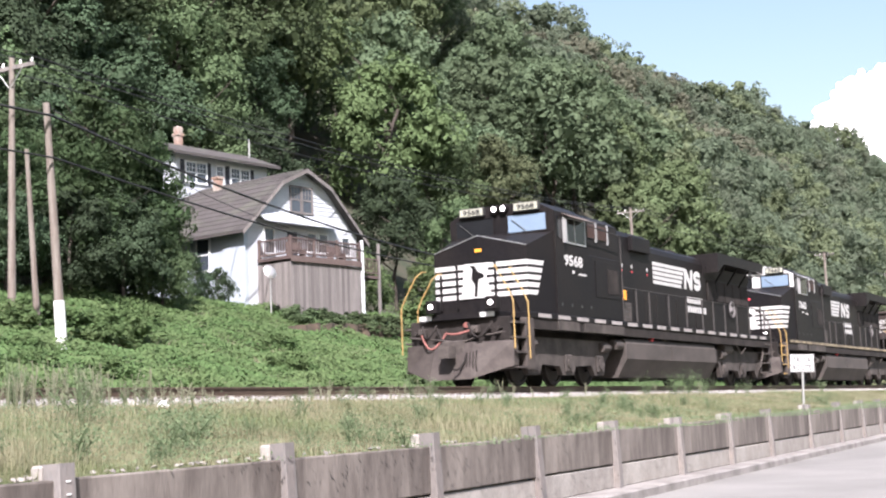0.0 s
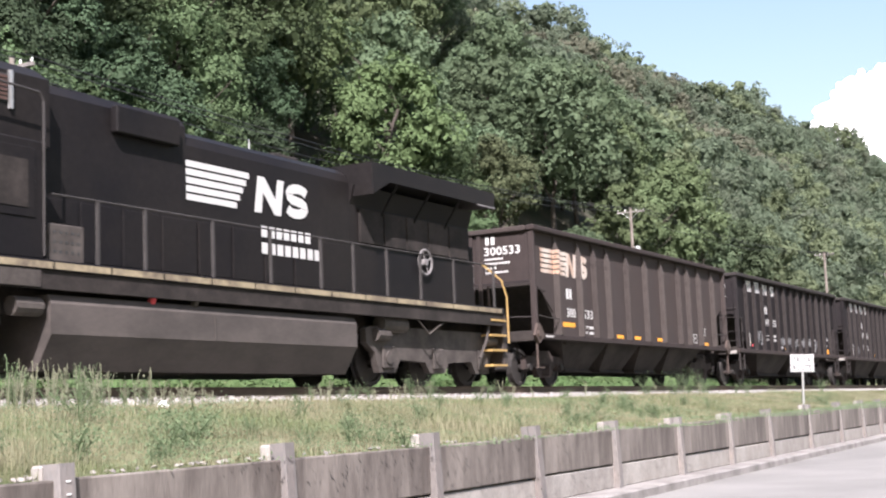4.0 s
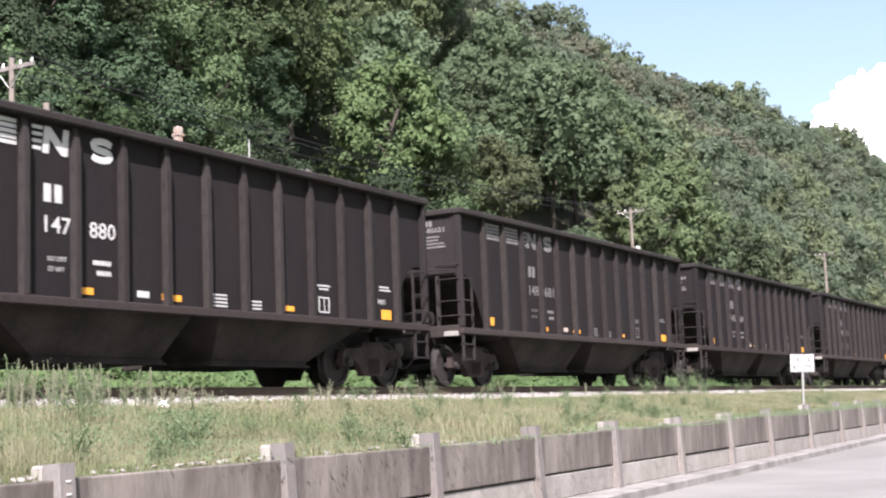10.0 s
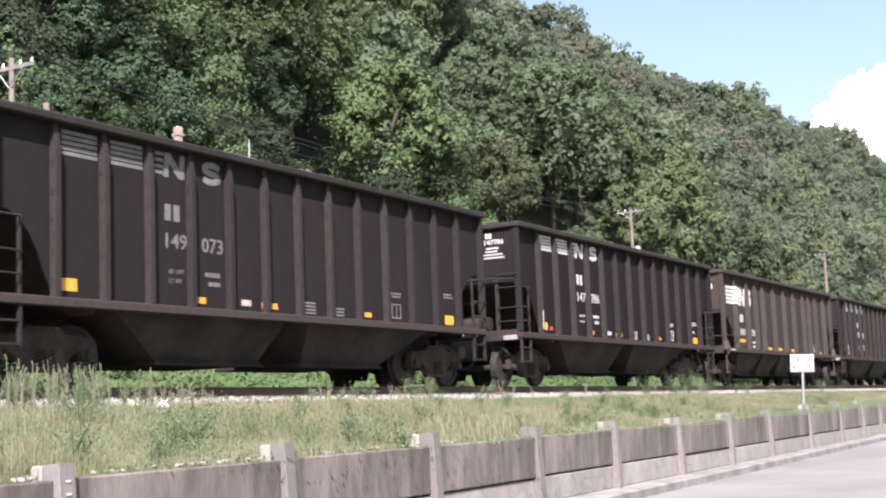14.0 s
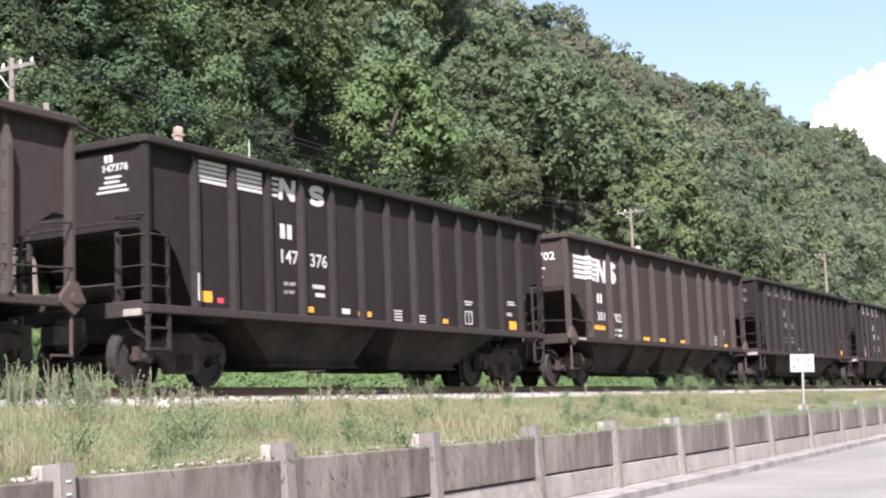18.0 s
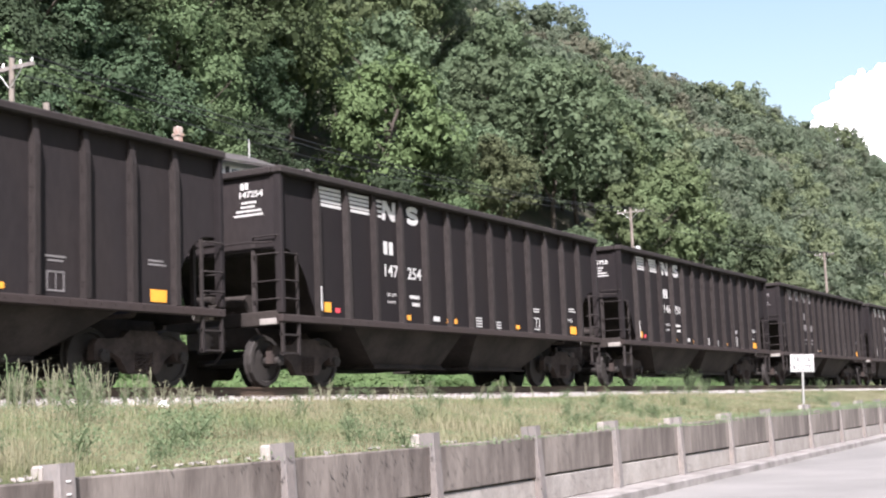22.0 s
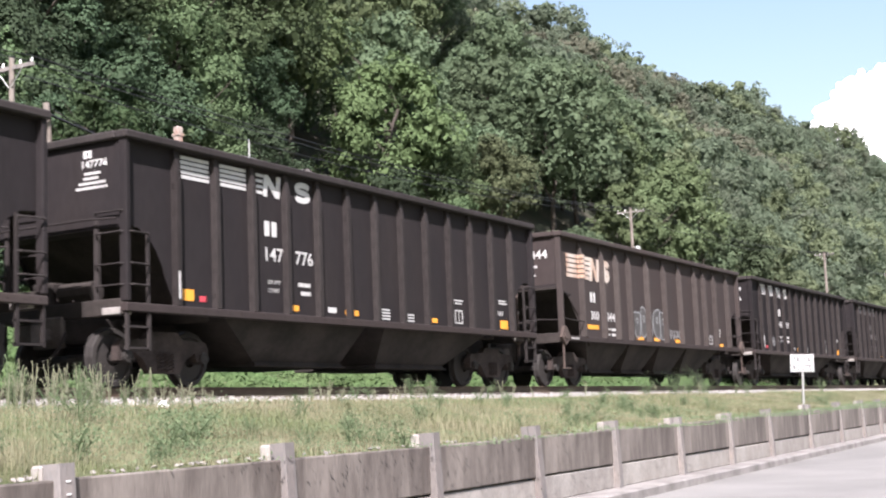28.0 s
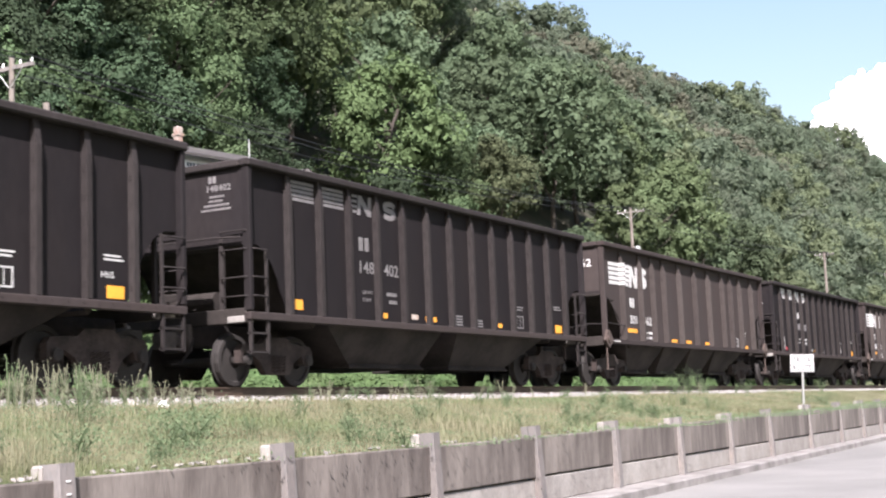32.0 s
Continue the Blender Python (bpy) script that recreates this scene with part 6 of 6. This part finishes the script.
    part("nose_emblem", Shape().prism([(0.05, 2.24), (0.13, 2.24), (0.10, 2.52), (0.20, 2.68), (0.16, 2.92), (0.24, 3.02), (0.08, 3.0), (0.02, 2.86), (-0.14, 2.78), (-0.16, 2.70), (0.0, 2.66)], 1.630, 1.638, "x"), LOCO, lo)
    for y, xx in ((0.62, 1.67), (-0.46, 1.66), (1.1, 1.70)):
        part("nose_grab", Shape().box(xx - 0.03, xx + 0.02, y - 0.028, y + 0.028, 1.95, 3.08 if y < 1 else 2.85, bevel=0.008), LOCO, lo)
    # thin bright pipe added to draw the light catching the nose's top edge
    part("nose_edge", Shape().pipe([(1.735, 1.29, 3.41), (1.655, 0.0, 3.75), (1.735, -1.30, 3.41)], 0.012, 5), ALU, lo)
    part("nose_lamp", Shape().box(1.64, 1.68, -0.10, 0.08, 3.34, 3.42), ORANGE if not white_cab else RED, lo)
    # cab
    roof_mat = LETTER if white_cab else LOCO
    prof = [(-1.50, 1.75), (-1.50, 4.38), (-0.95, 4.68), (0.95, 4.68), (1.50, 4.38), (1.50, 1.75)]
    cab = part("cab", Shape().prism(prof, 3.0, 5.05, "x"), LOCO, lo)
    band = part("cab_front", Shape().prism([(-1.49, 3.84), (-1.49, 4.37), (-0.94, 4.67), (0.94, 4.67), (1.49, 4.37), (1.49, 3.84)], 2.975, 2.998, "x"), roof_mat, cab)
    for y0, y1 in ((-1.28, -0.22), (0.22, 1.28)):
        # near pane is tinted with the sky's reflection; far pane carries the hood's shade
        part("windscreen", Shape().prism([(y0, 3.92), (y0, 4.34), (y1, 4.36), (y1, 3.92)], 2.955, 2.970, "x"), GLASS if y0 < 0 else DARKGLASS, cab)
        fr = Shape().box(2.945, 2.974, y0 - 0.05, y1 + 0.05, 3.875, 3.918).box(2.945, 2.974, y0 - 0.05, y1 + 0.05, 4.362, 4.40)
        fr.box(2.945, 2.974, y0 - 0.05, y0 - 0.002, 3.918, 4.362).box(2.945, 2.974, y1 + 0.002, y1 + 0.05, 3.918, 4.362)
        part("windscreen_frame", fr, LOCO, cab)
        part("wiper", Shape().pipe([(2.94, (y0 + y1) / 2, 3.9), (2.935, (y0 + y1) / 2 + 0.25, 4.12), (2.935, (y0 + y1) / 2 + 0.42, 4.25)], 0.01, 5), INK, cab)
    for y in (-0.78, 0.78):
        nb = part("number_board", Shape().box(2.86, 2.972, y - 0.36, y + 0.36, 4.43, 4.66, bevel=0.01), INK, cab)
        part("board_face", Shape().box(2.852, 2.858, y - 0.33, y + 0.33, 4.455, 4.635), BOARD, nb)
        lettering(number, 0.13, facing_front(2.849, y, 4.482), INK, nb, "road_number", 0.50, bold=0.006)
    for y in (-0.13, 0.13):
        hl = part("headlight", Shape().lathe([(0.12, -0.1), (0.125, 0.0)], (2.97, y, 4.56), "x", 16), LETTER if white_cab else LOCO, cab)
        part("lens", Shape().lathe([(0.066, -0.115), (0.066, -0.104)], (2.97, y, 4.56), "x", 16), LAMP if not white_cab else ALU, hl)
    win = part("side_window", Shape().box(3.55, 4.80, -1.515, -1.503, 3.64, 4.24), DARKGLASS, cab)
    fr = Shape().box(3.50, 4.86, -1.525, -1.502, 3.60, 3.64).box(3.50, 4.86, -1.525, -1.502, 4.24, 4.28).box(3.50, 3.55, -1.525, -1.502, 3.64, 4.24).box(4.80, 4.86, -1.525, -1.502, 3.64, 4.24)
    fr.box(4.16, 4.20, -1.525, -1.502, 3.64, 4.24)
    part("window_frame", fr, ALU, win)
    part("small_window", Shape().prism([(3.14, 3.72), (3.40, 3.66), (3.40, 4.22), (3.14, 4.26)], -1.512, -1.503, "y"), DARKGLASS, cab)
    part("sun_visor", Shape().add([(3.45, -1.51, 4.36), (4.95, -1.51, 4.36), (4.95, -1.80, 4.22), (3.45, -1.80, 4.22), (3.45, -1.51, 4.34), (4.95, -1.51, 4.34), (4.95, -1.80, 4.20), (3.45, -1.80, 4.20)],
                                  [(0, 1, 2, 3), (4, 7, 6, 5), (3, 2, 6, 7), (0, 3, 7, 4), (1, 5, 6, 2)]), VISOR if not white_cab else ALU, cab)
    part("mirror_arm", Shape().box(3.44, 3.49, -1.62, -1.51, 3.6, 4.2), ALU, cab)
    part("roof_horn", Shape().tube((4.4, -0.3, 4.75), (4.0, -0.3, 4.75), 0.04, 0.09, 8).tube((4.4, -0.1, 4.75), (3.95, -0.1, 4.78), 0.04, 0.09, 8).tube((4.6, -0.1, 4.75), (5.0, -0.1, 4.78), 0.04, 0.08, 8).box(4.3, 4.55, -0.35, 0.0, 4.66, 4.76), ALU, cab)
    part("antenna", Shape().tube((4.8, 0.5, 4.66), (4.8, 0.5, 4.95), 0.012, n=5), ALU, cab)
    lettering(number, 0.27, facing_side(4.05, 3.04, -1.504), LETTER, cab, "road_number", 1.14, bold=0.012)
    plates("stencil_mark", bars(3.95, 4.1, 2.84, 2.92, 2), LETTER, cab, y=-1.505)
    plates("stencil_mark", bars(4.35, 4.85, 2.82, 2.87, 6), LETTER, cab, y=-1.505)
    for k in range(4):
        part("inspection_hole", Shape().tube((3.25 + k * 0.6, -1.506, 2.02), (3.25 + k * 0.6, -1.50, 2.02), 0.045, n=10), INK, cab)
    part("cab_skirt", Shape().box(2.9, 4.2, -1.52, -1.49, 1.36, 1.60).box(4.5, 7.2, -1.52, -1.49, 1.36, 1.60), TRUCK, lo)
    # electrical cabinet behind the cab
    part("equipment_cabinet", Shape().box(5.052, 7.30, -1.49, 1.49, 1.75, 3.42, bevel=0.02), LOCO, lo)
    part("cabinet_door", Shape().box(5.45, 7.12, -1.505, -1.488, 2.32, 3.30, bevel=0.006), LOCO, lo)
    part("cabinet_grille", Shape().box(6.25, 6.98, -1.515, -1.503, 2.45, 3.12), UNDER, lo)
    upper = part("upper_cabinet", Shape().prism([(-1.28, 3.42), (-1.28, 4.40), (-0.95, 4.62), (0.95, 4.62), (1.28, 4.40), (1.28, 3.42)], 5.052, 7.60, "x"), LOCO, lo)
    for x0 in (5.35, 6.15):
        lv = part("louvre_panel", Shape().box(x0, x0 + 0.68, -1.295, -1.279, 3.94, 4.34), INK, upper)
        for k in range(6):
            part("louvre_slat", Shape().box(x0 + 0.03, x0 + 0.65, -1.31, -1.294, 3.96 + k * 0.063, 4.0 + k * 0.063), LOUVRE, lv)
        part("louvre_post", Shape().box(x0 + 0.68, x0 + 0.73, -1.33, -1.279, 3.85, 4.40), ALU, upper)
    part("grab_rail", Shape().pipe([(5.1, -1.5, 4.2), (7.2, -1.5, 4.12), (7.28, -1.5, 4.0), (7.28, -1.5, 1.8)], 0.018, 6), RAILING, lo)
    # hood
    hood = part("hood", Shape().prism([(-0.98, 1.75), (-0.98, 4.32), (-0.82, 4.50), (0.82, 4.50), (0.98, 4.32), (0.98, 1.75)], 7.30, 10.90, "x"), LOCO, lo)
    part("blower_box", Shape().box(9.15, 10.62, -1.12, -0.975, 3.93, 4.36, bevel=0.02), LOCO, hood)
    long_hood = part("engine_hood", Shape().prism([(-0.96, 1.75), (-0.96, 4.02), (-0.90, 4.18), (-0.72, 4.30), (0.72, 4.30), (0.90, 4.18), (0.96, 4.02), (0.96, 1.75)], 10.902, 15.80, "x"), LOCO, lo)
    for k in range(9):
        xx = 7.6 + 0.9 * k
        part("hood_door", Shape().box(xx, xx + 0.84, -0.995, -0.962, 1.85, 2.75, bevel=0.006), LOCO, hood)
    for x0, w in () if white_cab else ((8.55, 0.10), (9.3, 0.10), (10.55, 0.10)):
        plates("hood_tag", [(x0, x0 + w, 3.42, 3.52)], LETTER, hood, y=-0.988)
        plates("hood_tag", [(x0 + 0.02, x0 + w, 3.30, 3.34)], RED, hood, y=-0.988)
    part("exhaust_stack", Shape().box(14.2, 15.0, -0.35, 0.35, 4.30, 4.48, bevel=0.03), UNDER, lo)
    bat = part("battery_box", Shape().box(7.45, 8.15, -1.40, -1.0, 1.752, 2.30, bevel=0.02), TRUCK, lo)
    for r in range(3):
        for k in range(5):
            part("vent_hole", Shape().tube((7.57 + k * 0.115, -1.404, 1.90 + r * 0.14), (7.57 + k * 0.115, -1.396, 1.90 + r * 0.14), 0.026, n=8), INK, bat)
    if not white_cab:
        part("warning_tag", Shape().box(7.30, 7.52, -1.515, -1.505, 2.36, 2.62), ORANGE, lo, "yellow warning tag on the grab rail")
    hs = -0.968
    x_s = 11.12 if not white_cab else 10.7
    for k in range(5):
        plates("stripe", [(x_s, (13.75 if not white_cab else 12.4) - 0.03 * (5 - k) + 0.06 * k, 3.10 + k * 0.142, 3.205 + k * 0.142)], LETTER, long_hood, y=hs)
    n0 = 13.87 if not white_cab else 12.75
    emblem(long_hood, LETTER, hs - 0.002, (n0, n0 + 0.78), (n0 + 0.86, n0 + 1.60), 3.10, 3.76, 0.16, 0.30)
    n1 = n0 + 0.15
    plates("stencil_mark", bars(n1, n1 + 1.55, 2.66, 2.86, 7), LETTER, long_hood, y=-1.0 if white_cab else -0.999)
    plates("stencil_mark", bars(n1, n1 + 1.85, 2.36, 2.56, 8), LETTER, long_hood, y=-1.0 if white_cab else -0.999)
    # radiator section
    part("radiator_body", Shape().prism([(-0.96, 1.75), (-0.96, 3.60), (-1.08, 3.98), (1.08, 3.98), (0.96, 3.60), (0.96, 1.75)], 15.803, 20.7, "x"), LOCO, lo)
    wing = Shape().prism([(15.85, 3.75), (16.5, 4.06), (21.0, 4.06), (21.05, 4.40), (15.85, 4.40)], -1.50, 1.50, "y")
    part("radiator_wing", wing, LOCO, lo)
    part("wing_edge", Shape().box(20.2, 21.04, -1.51, -1.502, 4.03, 4.06), FADED, lo)
    for xx in (16.9, 18.2, 19.5):
        part("wing_strut", Shape().tube((xx, -0.97, 3.42), (xx, -1.42, 4.05), 0.03, n=6), LOCO, lo)
    for k in range(5):
        part("radiator_screen", Shape().box(16.1 + k * 0.9, 16.95 + k * 0.9, -1.02, -0.962, 2.85, 3.55, bevel=0.01), UNDER, lo)
    ring = [(18.6 + 0.27 * math.cos(i * math.pi / 10), -1.02, 2.65 + 0.27 * math.sin(i * math.pi / 10)) for i in range(21)]
    hand = part("hand_brake_wheel", Shape().pipe(ring, 0.028, 6), FADED, lo, "pale hand brake wheel")
    for k in range(4):
        g = k * math.pi / 2 + 0.4
        part("spoke", Shape().tube((18.6, -1.02, 2.65), (18.6 + 0.26 * math.cos(g), -1.02, 2.65 + 0.26 * math.sin(g)), 0.018, n=5), FADED, hand)
    part("hub", Shape().tube((18.6, -1.05, 2.65), (18.6, -0.95, 2.65), 0.08, n=10), FADED, hand)
    part("rear_plate", Shape().box(20.72, 21.0, -0.9, 0.9, 1.75, 3.2, bevel=0.03), LOCO, lo)
    part("rear_pilot", Shape().box(21.25, 21.45, -1.45, 1.45, 0.45, 1.62, bevel=0.02), PLOW, lo)
    for y in (-1, 1):
        for k in range(4):
            z = 0.42 + 0.34 * k
            part("step", Shape().box(20.6, 21.3, *sorted((y * 1.05, y * 1.52)), z, z + 0.045), YELLOW if white_cab else TRUCK, lo)
        pts = [(21.0, y * 1.1, 2.8), (21.3, y * 1.45, 2.4), (21.4, y * 1.52, 2.0), (21.4, y * 1.52, 0.95)]
        part("rear_handrail", Shape().pipe(pts, 0.022, 6), YELLOW if white_cab else TRUCK, lo)
    for k in range(5):
        z0 = 2.20 + k * 0.185
        part("rear_stripe", Shape().box(21.002, 21.01, -0.88, 0.88, z0, z0 + 0.11), LETTER, lo)
    coupler(lo, 21.5, 1)
    # handrails
    rail = Shape().pipe([(7.45, -1.48, 2.70), (14.5, -1.48, 2.70), (20.9, -1.48, 2.70)], 0.016, 6)
    part("handrail", rail, RAILING, lo)
    for xx in (8.34, 9.35, 10.96, 12.51, 14.02, 15.1, 16.3, 17.6, 19.0, 20.85):
        part("stanchion", Shape().box(xx - 0.025, xx + 0.025, -1.50, -1.46, 1.75, 2.70), RAILING, lo)
    # tank, air gear
    tank = Shape().prism([(-1.38, 1.28), (-1.45, 1.15), (-1.45, 0.72), (-1.15, 0.22), (1.15, 0.22), (1.45, 0.72), (1.45, 1.15), (1.38, 1.28)], 7.45, 15.2, "x")
    part("fuel_tank", tank, TANK, lo)
    for xx in (9.6, 10.6):
        part("filler_cap", Shape().tube((xx, -1.36, 1.27), (xx, -1.40, 1.36), 0.06, n=10), RED if xx < 10 else TRUCK, lo)
    part("tank_seam", Shape().box(11.0, 11.03, -1.465, -1.452, 0.74, 1.14), TANK, lo)
    part("air_reservoir", Shape().tube((16.3, -1.25, 1.22), (17.2, -1.25, 1.22), 0.16, n=12), TRUCK, lo)
    part("air_reservoir", Shape().tube((6.85, -1.3, 1.1), (7.35, -1.3, 1.1), 0.14, n=12), TRUCK, lo)
    part("sand_pipe", Shape().pipe([(20.7, -1.4, 1.4), (20.5, -1.42, 1.0), (20.2, -1.4, 0.6)], 0.03), TRUCK, lo)
    part("sand_pipe", Shape().pipe([(17.4, -1.45, 1.4), (17.9, -1.45, 1.05), (18.5, -1.45, 1.3)], 0.02), TRUCK, lo)
    # bogies
    for c in (4.0, 18.6):
        b = part("bogie", Shape().box(-2.6, 2.6, -0.7, 0.7, 0.55, 0.95, bevel=0.04), UNDER, lo, m=Matrix.Translation((c, 0, 0)))
        prof = [(-2.75, 1.12), (-2.55, 1.18), (2.55, 1.18), (2.75, 1.12), (2.75, 0.85), (2.45, 0.66), (2.30, 0.26), (1.70, 0.26), (1.50, 0.52), (0.50, 0.48), (0.32, 0.26), (-0.32, 0.26), (-0.50, 0.48),
                (-1.50, 0.52), (-1.70, 0.26), (-2.30, 0.26), (-2.45, 0.66), (-2.75, 0.85)]
        for y in (-1.22, 1.08):
            part("side_frame", Shape().prism(prof, y, y + 0.14, "y"), TRUCK, b)
            yo = y - 0.05 if y < 0 else y + 0.19
            for ax in (-2.0, 0.0, 2.0):
                part("axle_box", Shape().box(ax - 0.22, ax + 0.22, *sorted((yo, yo + (0.05 if y < 0 else -0.05))), 0.34, 0.78, bevel=0.02)
                     .tube((ax, yo - 0.03, 0.55), (ax, yo + 0.03, 0.55), 0.13, n=12), TRUCK, b)
            for ax in (-2.5, 2.05):
                part("brake_cylinder", Shape().tube((ax, yo, 1.0), (ax + 0.45, yo, 1.0), 0.13, n=10), TRUCK, b)
        for ax in (-2.0, 0.0, 2.0):
            part("wheelset", WHEELSET_BIG, WHEEL, b, m=Matrix.Translation((ax, 0, 0.53)))
    return lo


ENGINES = []
for x, number, white in ((27.3, "9568", False), (49.55, "7662", True)):
    eng = locomotive(number, white)
    eng.matrix_basis = Matrix.Translation((x, TRACK_Y, RAIL_TOP))
    tagged(eng, "black diesel locomotive with white cab top and nose stripes" if white else "black diesel locomotive with white nose stripes and lit headlamps",
           "locomotive", "locomotives")
    ENGINES.append((eng, x))
ROLLING = cars()

# ---- what moves ----
# seconds and the metres that the train has gone by then
TRAVEL = ((0.0, 0.0), (3.5, 38.08), (7.0, 76.15), (10.5, 114.5), (14.0, 152.9), (18.0, 196.9), (22.0, 240.8), (26.0, 284.6), (29.0, 317.7), (32.0, 350.84))


def gone(t):
    return float(np.interp(t, [r[0] for r in TRAVEL], [r[1] for r in TRAVEL]))


def motions():
    for thing_on_rails, x in [(e, x) for e, x in ENGINES] + [(r[0], r[1]) for r in ROLLING]:
        walk(thing_on_rails, [(t, pose(x - s, TRACK_Y, RAIL_TOP)) for t, s in TRAVEL])
        for ob in thing_on_rails.children_recursive:
            if not ob.name.startswith("wheelset"):
                continue
            radius = ob.location.z
            base = ob.location.copy()
            start = max(0.0, min(31.9, (x - 62.0) / 10.95))
            end = min(32.0, max(0.1, (x - 2.0) / 10.95))
            times = [0.0] if start > 0 else []
            n = max(1, round((end - start) * FPS))
            times += [start + (end - start) * i / n for i in range(n + 1)]
            if end < 32.0:
                times.append(32.0)
            rows, seen = [], set()
            for t in times:
                if frame(t) in seen:
                    continue
                seen.add(frame(t))
                s = gone(min(max(t, start), end))
                rows.append((t, pose(base.x, base.y, base.z, 0, -math.degrees(s / radius) % 360, 0)))
            walk(ob, rows)


motions()
